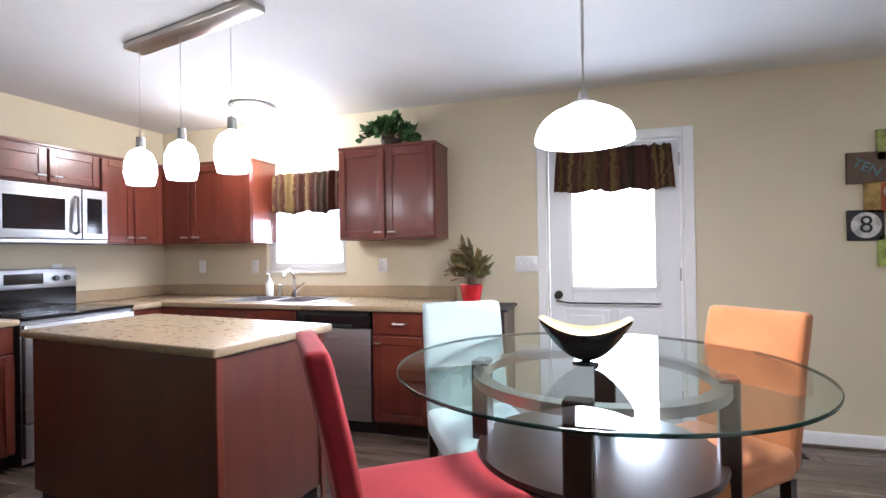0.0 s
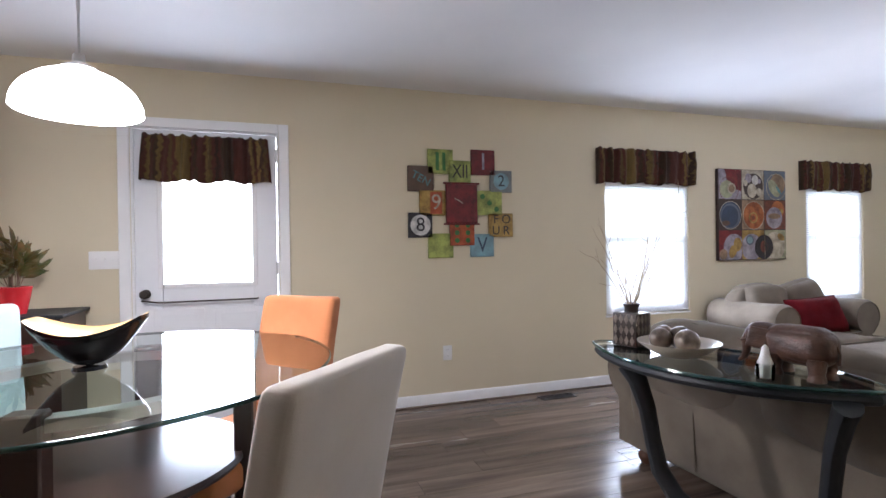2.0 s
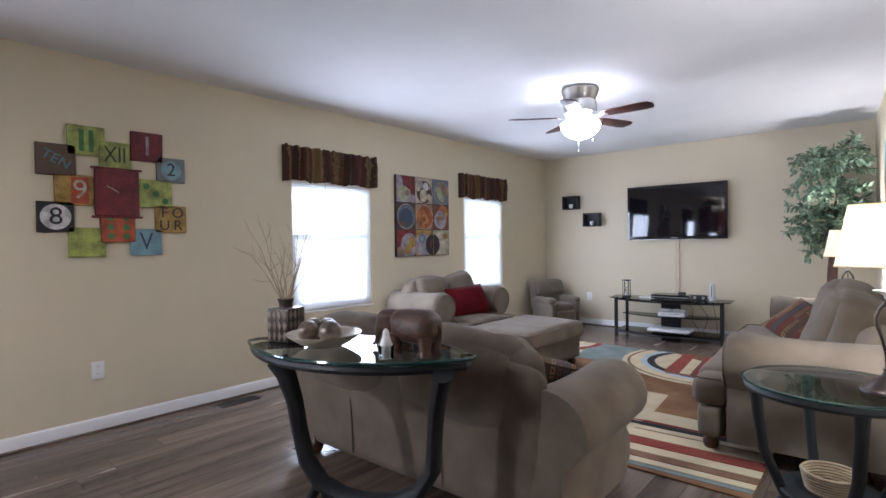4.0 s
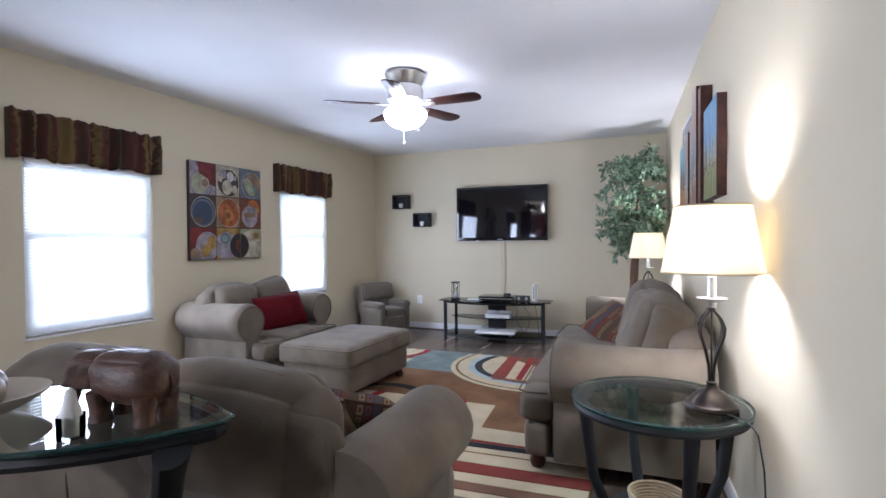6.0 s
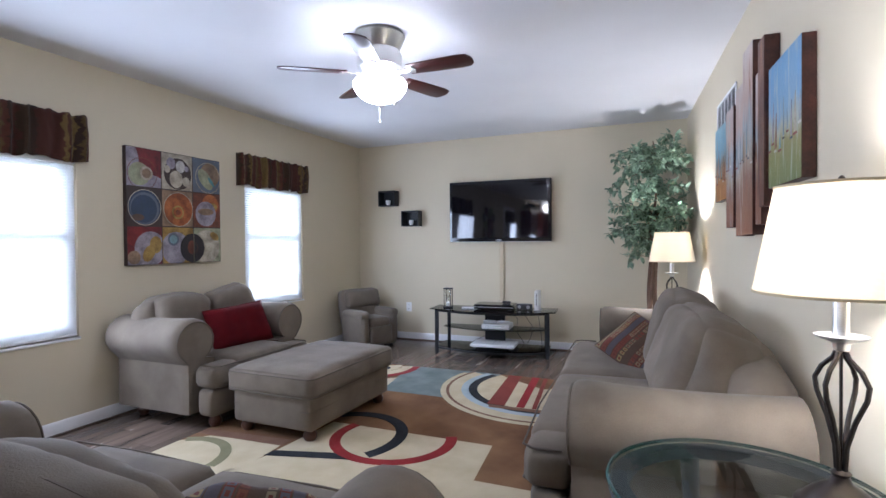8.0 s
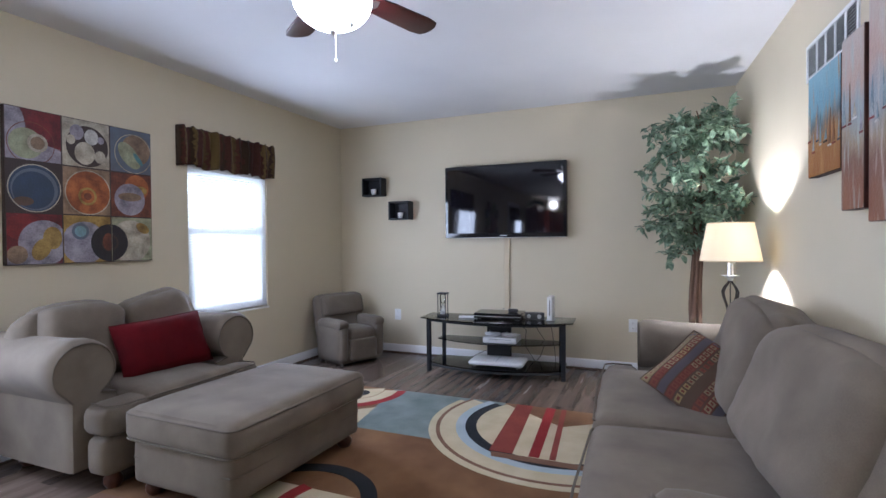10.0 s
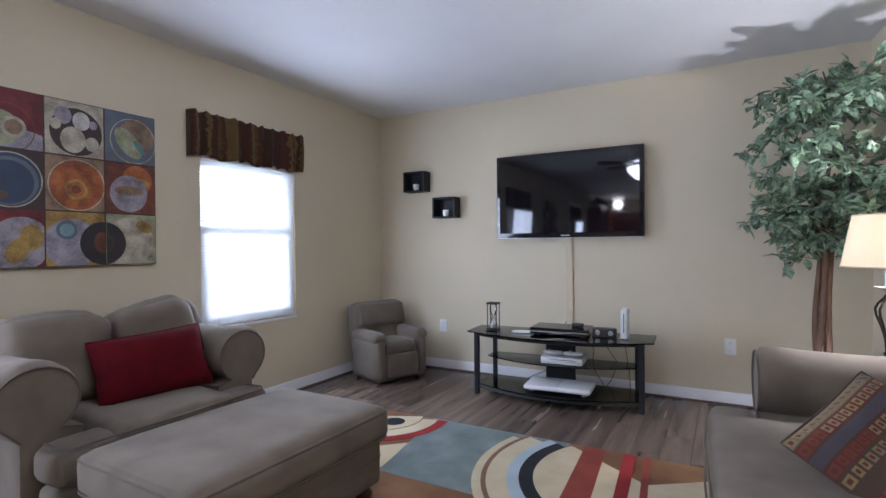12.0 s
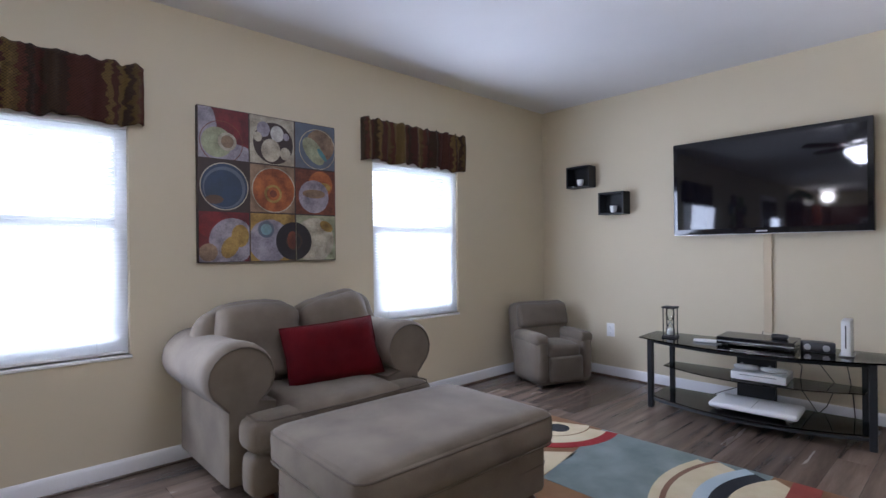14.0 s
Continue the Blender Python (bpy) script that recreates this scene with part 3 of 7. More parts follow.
def valance(x0, x1, ztop, zbot, y, seed, label, flare=0.0):
    """A gathered cloth valance on a rod."""
    t = thing("valance", pose((x0 + x1) / 2, y, zbot), label, "valance", "window valances")
    w, h = (x1 - x0) / 2, ztop - zbot
    bm = bmesh.new()
    uvl = bm.loops.layers.uv.new("UVMap")
    nx, nz = 150, 12
    rng = random.Random(seed)
    ph = [rng.uniform(0, 6.28) for _ in range(4)]
    grid = []
    for j in range(nz + 1):
        row, f = [], j / nz
        for i in range(nx + 1):
            u = i / nx
            wav = math.sin(u * 2 * math.pi * 9.5 + ph[0]) + 0.6 * math.sin(u * 2 * math.pi * 13 + ph[1]) + 0.35 * math.sin(u * 41 + ph[2])
            amp = 0.010 + 0.012 * f
            wav += 0.5 * math.sin(u * 97 + 2 * f + ph[3]) + 0.6 * noise.noise(Vector((u * 30, f * 4, seed)))
            yy = -0.040 - amp * wav * (0.8 + 0.2 * math.cos(3 * f)) - 0.01 * math.sin(f * 3)
            zz = h * (1 - f) + (0.014 * noise.noise(Vector((u * 38, seed, 0))) + 0.005 * math.sin(u * 67) if j == 0 else 0) + (0.010 * math.sin(u * 21 + ph[1]) + 0.014 * noise.noise(Vector((u * 24, 5 * seed, 1))) if j == nz else 0)
            row.append((bm.verts.new(((2 * u - 1) * w * (1 + flare * f), yy, zz)), (u, 1 - f)))
        grid.append(row)
    for j in range(nz):
        for i in range(nx):
            q = [grid[j][i], grid[j + 1][i], grid[j + 1][i + 1], grid[j][i + 1]]
            fc = bm.faces.new([a[0] for a in q])
            for lp, a in zip(fc.loops, q):
                lp[uvl].uv = a[1]
    for side in (0, nx):
        a = [grid[j][side][0] for j in range(nz + 1)]
        b = [bm.verts.new((v.co.x, 0.0 if y > 3.85 else 0.02, v.co.z)) for v in a]
        for j in range(nz):
            bm.faces.new((a[j], a[j + 1], b[j + 1], b[j]))
    ob = part("cloth", bm, "valance", t)
    so = ob.modifiers.new("solidify", "SOLIDIFY")
    so.thickness = 0.002
    part("rod", tube([(-w + 0.008, 0.0, h - 0.03), (-w + 0.008, -0.012, h - 0.03), (w - 0.008, -0.012, h - 0.03), (w - 0.008, 0.0, h - 0.03)], 0.005, 8), "white", t)
    return t


window("window_1", W1[0], W1[1], W1[2], W1[3], "white double-hung window over the lawn")
window("window_2", W2[0], W2[1], W2[2], W2[3], "white double-hung window beside the armchair")
window("window_3", WK[0], WK[1], WK[2], WK[3], "small white kitchen window above the sink")
blind(W1[0], W1[1], W1[2], W1[3], 0.01)
blind(W2[0], W2[1], W2[2], W2[3], 0.01)
blind(WK[0], WK[1], WK[2], WK[3], 0.22)
VL = "gathered burgundy and gold striped valance over a window"
valance(3.59, 4.655, 2.07, 1.765, YN, 1, VL)
valance(5.99, 6.99, 2.05, 1.755, YN, 2, VL)
valance(-2.42, -1.50, 1.97, 1.63, YN, 3, "gathered burgundy and gold striped valance over the kitchen sink")


def back_door():
    t = thing("door_1", pose(0.51, YN, 0), "white half-glazed back door with a bright pane, closed", "door", kind="structure")
    part("casing", boxes((-0.53, -0.462, -0.018, -0.0005, 0, 2.11), (0.462, 0.53, -0.018, -0.0005, 0, 2.11), (-0.4615, 0.4615, -0.018, -0.0005, 2.045, 2.11), r=0.004), "trim", t, "white moulded casing")
    part("jamb", boxes((-0.46, -0.447, 0, 0.135, 0, 2.05), (0.447, 0.46, 0, 0.135, 0, 2.05), (-0.4465, 0.4465, 0, 0.135, 2.037, 2.05)), "trim", t)
    y0, y1 = 0.025, 0.065
    leaf = part("leaf", boxes((-0.444, -0.285, y0, y1, 0.01, 2.033), (0.285, 0.444, y0, y1, 0.01, 2.033), (-0.284, 0.284, y0, y1, 0.01, 1.005), (-0.284, 0.284, y0, y1, 1.755, 2.033), r=0.002), "door", t, "white panelled leaf")
    part("glazing_frame", boxes((-0.31, -0.278, y0 - 0.012, y0 - 0.0005, 0.98, 1.78), (0.278, 0.31, y0 - 0.012, y0 - 0.0005, 0.98, 1.78), (-0.2775, 0.2775, y0 - 0.012, y0 - 0.0005, 0.98, 1.008), (-0.2775, 0.2775, y0 - 0.012, y0 - 0.0005, 1.752, 1.78), r=0.003), "trim", leaf)
    g = part("pane", boxes((-0.284, 0.284, 0.042, 0.047, 1.006, 1.754)), "glass", leaf, smooth=False)
    g.visible_shadow = False
    for x0, x1 in ((-0.34, -0.03), (0.03, 0.34)):
        for z0, z1 in ((0.14, 0.84),):
            bm = bmesh.new()
            box(bm, x0, x1, y0 - 0.007, y0 - 0.0005, z0, z1, r=0.004)
            box(bm, x0 + 0.04, x1 - 0.04, y0 - 0.013, y0 - 0.0075, z0 + 0.04, z1 - 0.04, r=0.004)
            part("raised_panel", bm, "door", leaf)
    part("door_handle", lathe([(0.0, 0.0), (0.030, 0.0), (0.030, 0.006), (0.012, 0.012), (0.012, 0.035), (0.026, 0.045), (0.029, 0.06), (0.02, 0.072), (0, 0.074)], 20), "iron", leaf, "dark bronze knob", loc=pose(-0.385, y0 - 0.0005, 0.945, 90, 0, 0))
    bar = part("security_bar", tube([(-0.40, y0 - 0.055, 0.905), (-0.30, y0 - 0.06, 0.890), (0.30, y0 - 0.06, 0.892), (0.31, y0 - 0.02, 0.892)], 0.006, 8), "iron", leaf, "thin dark bar")
    bm = bmesh.new()
    for z in (0.2, 1.05, 1.85):
        box(bm, 0.436, 0.452, 0.012, 0.024, z, z + 0.09, r=0.002)
    part("hinge", bm, "steel", t)
    part("threshold", boxes((-0.445, 0.445, 0.0, 0.13, -0.002, 0.02), r=0.004), "steel", t)


back_door()
valance(0.13, 0.90, 2.00, 1.69, YN + 0.02, 4, "gathered burgundy and gold striped valance on the back door", flare=0.06)


def wall_plate(name, m, label, kind="outlet"):
    t = thing(name, m, label, "wall plate" if kind != "outlet" else "outlet", "wall plates")
    if kind == "outlet":
        part("cover", boxes((-0.037, 0.037, -0.006, 0, -0.058, 0.058), r=0.003, seg=2), "whiteplastic", t)
        for z in (-0.024, 0.024):
            s = part("socket", lathe([(0, 0.0025), (0.0145, 0.0025), (0.0165, 0)], 16), "whiteplastic", t, loc=pose(0, -0.006, z, 90, 0, 0))
            part("slot", boxes((-0.006, -0.004, -0.0035, -0.0027, -0.004, 0.005), (0.004, 0.006, -0.0035, -0.0027, -0.004, 0.005)), "blackplastic", s, loc=pose(0, 0, 0.0, -90, 0, 0) @ pose(0, -0.0005, 0))
    else:
        part("cover", boxes((-0.09, 0.09, -0.006, 0, -0.058, 0.058), r=0.003, seg=2), "whiteplastic", t)
        for x in (-0.05, 0, 0.05):
            part("toggle", boxes((x - 0.005, x + 0.005, -0.018, -0.006, -0.002, 0.014), r=0.002), "whiteplastic", t)
    return t


wall_plate("outlet", pose(2.21, YN, 0.40), "white duplex outlet low on a cream wall")
wall_plate("outlet", pose(XE, 3.295, 0.407, 0, 0, -90), "white duplex outlet low on a cream wall")
wall_plate("outlet", pose(XE, 0.944, 0.417, 0, 0, -90), "white duplex outlet low on a cream wall")
wall_plate("light_switch", pose(-0.10, YN, 1.175), "white three-toggle switch plate beside the back door", "switch")
for x in (-2.52, -1.28, -3.1):
    wall_plate("outlet", pose(x, YN, 1.17), "white outlet above the kitchen counter")
wall_plate("outlet", pose(XW, 3.0, 1.17, 0, 0, 90), "white outlet above the kitchen counter")


def floor_vent():
    t = thing("floor_register", pose(3.10, 3.86, 0.0), "dark slotted floor register near the wall", "vent")
    part("frame", boxes((-0.15, 0.15, -0.055, -0.042, 0, 0.005), (-0.15, 0.15, 0.042, 0.055, 0, 0.005), (-0.15, -0.138, -0.0415, 0.0415, 0, 0.005), (0.138, 0.15, -0.0415, 0.0415, 0, 0.005)), "iron", t)
    for i in range(14):
        part("louvre", boxes((-0.0015, 0.0015, -0.041, 0.041, 0, 0.004)), "iron", t, loc=pose(-0.13 + i * 0.02, 0, 0, 0, 0, 0))
    part("well", boxes((-0.138, 0.138, -0.041, 0.041, 0.0002, 0.001)), "blackplastic", t)
    return t


v = floor_vent()
copy_thing(v, pose(1.45, 3.80, 0))


# ---- sofas ----
def rolled_arm(bm, length, w, h, r):
    """A rolled arm along y from 0 (front) to length, outer side at -w/2."""
    prof = []
    for k in range(18):
        a = radians(-60 + k * 17)
        prof.append((-0.035 - 0.25 * (r - 0.125) + r * math.cos(a) * 1.08, h - r + r * math.sin(a)))
    inner = [(w / 2 - 0.015, 0.10), (w / 2 - 0.01, h - 2.0 * r)]
    outer = [(-w / 2 + 0.032, h - 2.0 * r - 0.01), (-w / 2 + 0.03, 0.10)]
    pts = inner + prof + outer
    n = len(pts)
    ys = [0.0, 0.02, 0.06] + [0.06 + (length - 0.08) * k / 6 for k in range(1, 7)]
    rings = []
    for j, y in enumerate(ys):
        s = (0.92, 0.985, 1.0)[j] if j < 3 else 1.0
        cx, cz = 0.0, h * 0.6
        dip = -0.012 * math.sin(math.pi * min(1, y / length)) if j > 2 else 0
        rings.append([bm.verts.new((cx + (x - cx) * s, y + (0.0 if j else 0.0), (cz + (z - cz) * (s if z > 0.2 else 1)) + (dip if z > h - r else 0))) for x, z in pts])
    for a, b in zip(rings, rings[1:]):
        for i in range(n):
            bm.faces.new((a[i], a[(i + 1) % n], b[(i + 1) % n], b[i]))
    bm.faces.new(rings[0])
    bm.faces.new(rings[-1][::-1])
    bmesh.ops.recalc_face_normals(bm, faces=bm.faces[:])
    return [(p[0] * 0.92, -0.004, h * 0.6 + (p[1] - h * 0.6) * 0.92) for p in pts[1:-1]]


def bun_foot(t, x, y, h=0.07):
    part("foot", lathe([(0, 0), (0.026, 0), (0.042, h * 0.35), (0.043, h * 0.6), (0.03, h * 0.85), (0.03, h), (0, h)], 16, at=(x, y, 0)), "footwood", t, "dark turned bun foot")


def sofa(name, m, width, depth, seats, label, category, group="", bx=0.10, seat_h=0.44, back_h=0.80, arm_h=0.62, cushion=True, backs=None, arm_r=0.125, pillow_h=0.90, tilts=(0,), plump=0.25, lean=-20, set_back=0.27, back_t=0.21, wide=0.20):
    """Faces -y; its back at y = depth. x from -width/2 to width/2."""
    t = thing(name, m, label, category, group)
    aw = 0.27
    iw = width - 2 * aw
    # the seat's box
    bm = soft(iw + 0.24, depth - 0.22, 0.20, 0.03, n=6, m=pose(0, 0.14 + (depth - 0.22) / 2, 0.18), wrinkle=0.002)
    soft(width - 0.16, 0.14, 0.19, 0.04, n=8, m=pose(0, 0.105, 0.175), bm=bm, side=0.01)
    part("base", bm, "taupe", t)
    bm = bmesh.new()
    w2 = width / 2
    # the back, leaning
    soft(iw + wide, back_t, back_h - 0.10, min(0.10, back_t * 0.49), n=14, m=pose(0, depth - 0.025 - back_t / 2, 0.09 + (back_h - 0.10) / 2, -4, 0, 0), bm=bm, wrinkle=0.005, seed=2, side=0.01)
    for v in bm.verts:
        f = abs(v.co.x) / (width / 2)
        if v.co.z > 0.45:
            v.co.z -= 0.13 * max(0, f - 0.55) ** 1.5 * (v.co.z - 0.45) / 0.3 * 3
    back = part("backrest", bm, "taupe", t)
    for k in range(1, 3):
        x = -w2 + width * k / 3
        part("piping", tube([(x, depth - 0.028, 0.14), (x, depth - 0.018, back_h * 0.5), (x, depth - 0.03, back_h - 0.14)], 0.004, 5), "taupe_dark", back)
    for s in (-1, 1):
        bm = bmesh.new()
        edge = rolled_arm(bm, depth - 0.22, aw, arm_h, arm_r)
        mm = Matrix.Translation((s * (w2 - aw / 2), 0.20, 0)) @ Matrix.Diagonal((-s * -1.0 if s < 0 else -1.0, 1, 1, 1))
        if s < 0:
            mm = Matrix.Translation((s * (w2 - aw / 2), 0.20, 0))
        bmesh.ops.transform(bm, matrix=mm, verts=bm.verts[:])
        bmesh.ops.recalc_face_normals(bm, faces=bm.faces[:])
        arm = part("armrest", bm, "taupe", t)
        part("piping", tube([mm @ Vector(p) for p in edge], 0.0045, 6), "taupe_dark", arm)
    cw = (iw - 0.01) / seats
    for k in range(seats):
        cx = -iw / 2 + cw * (k + 0.5)
        x0, x1 = cx - cw / 2, cx + cw / 2
        bm = soft(cw - 0.006, depth - 0.20, 0.17, 0.05, 0.022, 12, pose(cx, (depth - 0.20) / 2, seat_h - 0.09), wrinkle=0.006, seed=k + 3)
        e0 = x0 - (0.20 if k == 0 else 0)
        e1 = x1 + (0.20 if k == seats - 1 else 0)
        soft(e1 - e0 - 0.006, 0.19, 0.158, 0.055, 0.0, 10, pose((e0 + e1) / 2, 0.105, seat_h - 0.098), bm=bm, wrinkle=0.004, seed=k + 7, side=0.012)
        c = part("seat_cushion", bm, "taupe", t)
        for z in (seat_h - 0.022, seat_h - 0.155):
            part("piping", tube([(e0 + 0.03, 0.16, z), (e0 + 0.025, 0.05, z), (e0 + 0.06, 0.005, z), ((e0 + e1) / 2, -0.012, z), (e1 - 0.06, 0.005, z), (e1 - 0.025, 0.05, z), (e1 - 0.03, 0.16, z)], 0.0045, 6), "taupe_dark", c)
    nb = backs or seats
    bw = (iw + bx) / nb
    for k in range(nb):
        cx = -(iw + bx) / 2 + bw * (k + 0.5)
        hh = pillow_h - seat_h + 0.03
        bm = soft(bw + 0.03, plump, hh, 0.115, 0.0, 18, None, wrinkle=0.020, seed=k * 5 + 11, side=0.055)
        for v in bm.verts:
            f = v.co.z / hh + 0.5
            v.co.y += 0.03 * math.sin(3.1 * f)
            v.co.z -= 0.028 * (v.co.x / (bw / 2)) ** 2 * f
        cm = pose(cx, depth - set_back, seat_h + hh / 2 - 0.03, lean, tilts[k % len(tilts)], (-3, 3)[k % 2])
        bmesh.ops.transform(bm, matrix=cm, verts=bm.verts[:])
        c = part("back_cushion", bm, "taupe", t)
        sm = []
        for q in range(17):
            u = 2 * q / 16 - 1
            f = 1.0
            sm.append(cm @ Vector((u * (bw / 2 - 0.04), 0.012, hh / 2 - 0.004 - 0.028 * u * u - 0.05 * max(0, abs(u) - 0.8) ** 2 * 25)))
        part("piping", tube(sm, 0.004, 6), "taupe_dark", c)
    for x in (-w2 + 0.16, w2 - 0.16):
        for y in (0.10, depth - 0.12):
            bun_foot(t, x, y, 0.085)
    return t


sofa("sofa", pose(5.46, 1.00, 0, 0, 0, 180 + 2.5), 2.44, 0.97, 2, "long taupe microfibre sofa with rolled arms, against the cream wall", "sofa", backs=2, bx=-0.22, arm_h=0.70, back_h=0.80, pillow_h=0.90, tilts=(2, -2), plump=0.29, arm_r=0.145)
sofa("armchair", pose(5.345, 3.07, 0), 1.14, 0.90, 1, "wide taupe microfibre armchair with rolled arms, below the round-shapes picture", "armchair", backs=2, back_h=0.74, arm_h=0.725, pillow_h=0.87, arm_r=0.145, tilts=(3, -12), bx=0.36, plump=0.26)
sofa("loveseat", pose(3.765, 1.885, 0, 0, 0, 91.5), 1.78, 0.95, 2, "taupe microfibre loveseat seen from behind, with low plump cushions", "sofa", back_h=0.79, arm_h=0.65, pillow_h=0.84, arm_r=0.15, bx=0.11, plump=0.24, lean=-10, set_back=0.165, back_t=0.12, wide=0.32)


def ottoman():
    t = thing("ottoman", pose(5.36, 2.66, 0, 0, 0, -1), "taupe microfibre ottoman with a plump piped top, on the rug", "ottoman")
    part("base", soft(0.94, 0.62, 0.22, 0.03, n=8, m=pose(0, 0, 0.185), wrinkle=0.003, side=0.006), "taupe", t)
    top = part("cushion", soft(1.00, 0.68, 0.15, 0.045, 0.02, 12, pose(0, 0, 0.35), wrinkle=0.004, seed=4, side=0.006), "taupe", t)
    bm = bmesh.new()
    for z in (0.405, 0.29):
        a, b, c = 0.498, 0.338, 0.055
        loop = []
        for sx, sy, a0 in ((1, 1, 0), (-1, 1, 90), (-1, -1, 180), (1, -1, 270)):
            for k in range(4):
                an = radians(a0 + 30 * k)
                loop.append((sx * (a - c) + c * math.cos(an), sy * (b - c) + c * math.sin(an), z))
        tube(loop + [loop[0]], 0.0045, 6, bm)
    part("piping", bm, "taupe_dark", top)
    part("piping", tube([(x * 0.472, y * 0.312, 0.20) for x, y in ((-0.94, -1), (0.94, -1), (0.995, -0.95), (0.995, 0.95), (0.94, 1), (-0.94, 1), (-0.995, 0.95), (-0.995, -0.95), (-0.94, -1))], 0.004, 5), "taupe_dark", t)
    for x in (-0.40, 0.40):
        for y in (-0.25, 0.25):
            bun_foot(t, x, y, 0.08)


ottoman()


def throw_pillow(m, mat, label, sx=0.45, sz=0.42, th=0.15, seed=0):
    t = thing("throw_pillow", m, label, "pillow", "throw pillows")
    bm = bmesh.new()
    uvl = bm.loops.layers.uv.new("UVMap")
    n = 16
    for sgn in (-1, 1):
        g = []
        for j in range(n + 1):
            row = []
            for i in range(n + 1):
                u, v = 2 * i / n - 1, 2 * j / n - 1
                k = (max(0, 1 - u ** 4) * max(0, 1 - v ** 4)) ** 0.55
                pin = 1 - 0.06 * (1 - abs(v)) * abs(u) ** 3
                w = 0.010 * noise.noise(Vector((u * 2.2 + seed, v * 2.2, sgn)))
                row.append((bm.verts.new((u * sx / 2 * (1 - 0.05 * (1 - v * v) * 0 + 0.0) * (1 - 0.05 * (1 - abs(v) ** 2)), sgn * (th / 2 * k + w * k), sz / 2 + v * sz / 2 * (1 - 0.05 * (1 - abs(u) ** 2)))), ((u + 1) / 2, (v + 1) / 2)))
            g.append(row)
        for j in range(n):
            for i in range(n):
                q = [g[j][i], g[j][i + 1], g[j + 1][i + 1], g[j + 1][i]]
                f = bm.faces.new([a[0] for a in (q if sgn < 0 else q[::-1])])
                for lp, a in zip(f.loops, q if sgn < 0 else q[::-1]):
                    lp[uvl].uv = a[1]
    bmesh.ops.remove_doubles(bm, verts=bm.verts[:], dist=0.0004)
    part("cover", bm, mat, t)
    edge = [(-sx / 2 * 0.99, 0, 0.005), (0, 0, sz * 0.026), (sx / 2 * 0.99, 0, 0.005), (sx / 2 * 0.955, 0, sz / 2), (sx / 2 * 0.99, 0, sz * 0.995), (0, 0, sz * 0.974), (-sx / 2 * 0.99, 0, sz * 0.995), (-sx / 2 * 0.955, 0, sz / 2), (-sx / 2 * 0.99, 0, 0.005)]
    part("seam", tube(edge, 0.004, 5), mat, t)
    return t


throw_pillow(pose(5.42, 3.36, 0.435, -24, -3, -8), "redcloth", "deep red rectangular pillow on the armchair", 0.53, 0.33, 0.17, 1)
throw_pillow(pose(5.72, 0.665, 0.448, -54, 27, -118), "patch", "multicoloured patchwork pillow on the long sofa", 0.40, 0.385, 0.16, 2)
throw_pillow(pose(3.30, 1.40, 0.445, -40, 10, 91 + 16), "patch", "multicoloured patchwork pillow on the loveseat", 0.30, 0.28, 0.14, 3)
throw_pillow(pose(3.42, 1.40, 0.445, -44, -12, 91 + 30), "patch", "multicoloured patchwork pillow leaning on another on the loveseat", 0.31, 0.29, 0.14, 5)


def kid_recliner():
    t = thing("recliner", pose(7.62, 3.60, 0, 0, 0, -22), "small taupe child's recliner in the room's corner", "recliner")
    part("base", soft(0.50, 0.42, 0.24, 0.03, n=6, m=pose(0, -0.02, 0.14), wrinkle=0.002), "recl", t)
    part("footrest", soft(0.30, 0.05, 0.20, 0.02, n=6, m=pose(0, -0.245, 0.15), side=0.006), "recl", t)
    part("seat_cushion", soft(0.30, 0.34, 0.11, 0.04, 0.012, 8, pose(0, -0.08, 0.285), wrinkle=0.003), "recl", t)
    b = part("backrest", soft(0.52, 0.16, 0.46, 0.06, 0, 8, pose(0, 0.17, 0.43, -12, 0, 0), wrinkle=0.008, side=0.01), "recl", t)
    part("head_cushion", soft(0.47, 0.09, 0.21, 0.035, 0, 8, pose(0, 0.120, 0.545, -12, 0, 0), wrinkle=0.008, side=0.012, seed=3), "recl", b)
    for s in (-1, 1):
        part("armrest", soft(0.115, 0.42, 0.36, 0.05, 0, 8, pose(s * 0.21, -0.03, 0.215), wrinkle=0.004, side=0.012, seed=s + 2), "recl", t)
        part("arm_pad", soft(0.13, 0.40, 0.09, 0.04, 0.005, 8, pose(s * 0.213, -0.045, 0.385), wrinkle=0.004, seed=s + 5), "recl", t)
    for x in (-0.2, 0.2):
        for y in (-0.18, 0.16):
            part("foot", lathe([(0, 0), (0.018, 0), (0.02, 0.025), (0, 0.025)], 10, at=(x, y, 0)), "blackplastic", t)


kid_recliner()


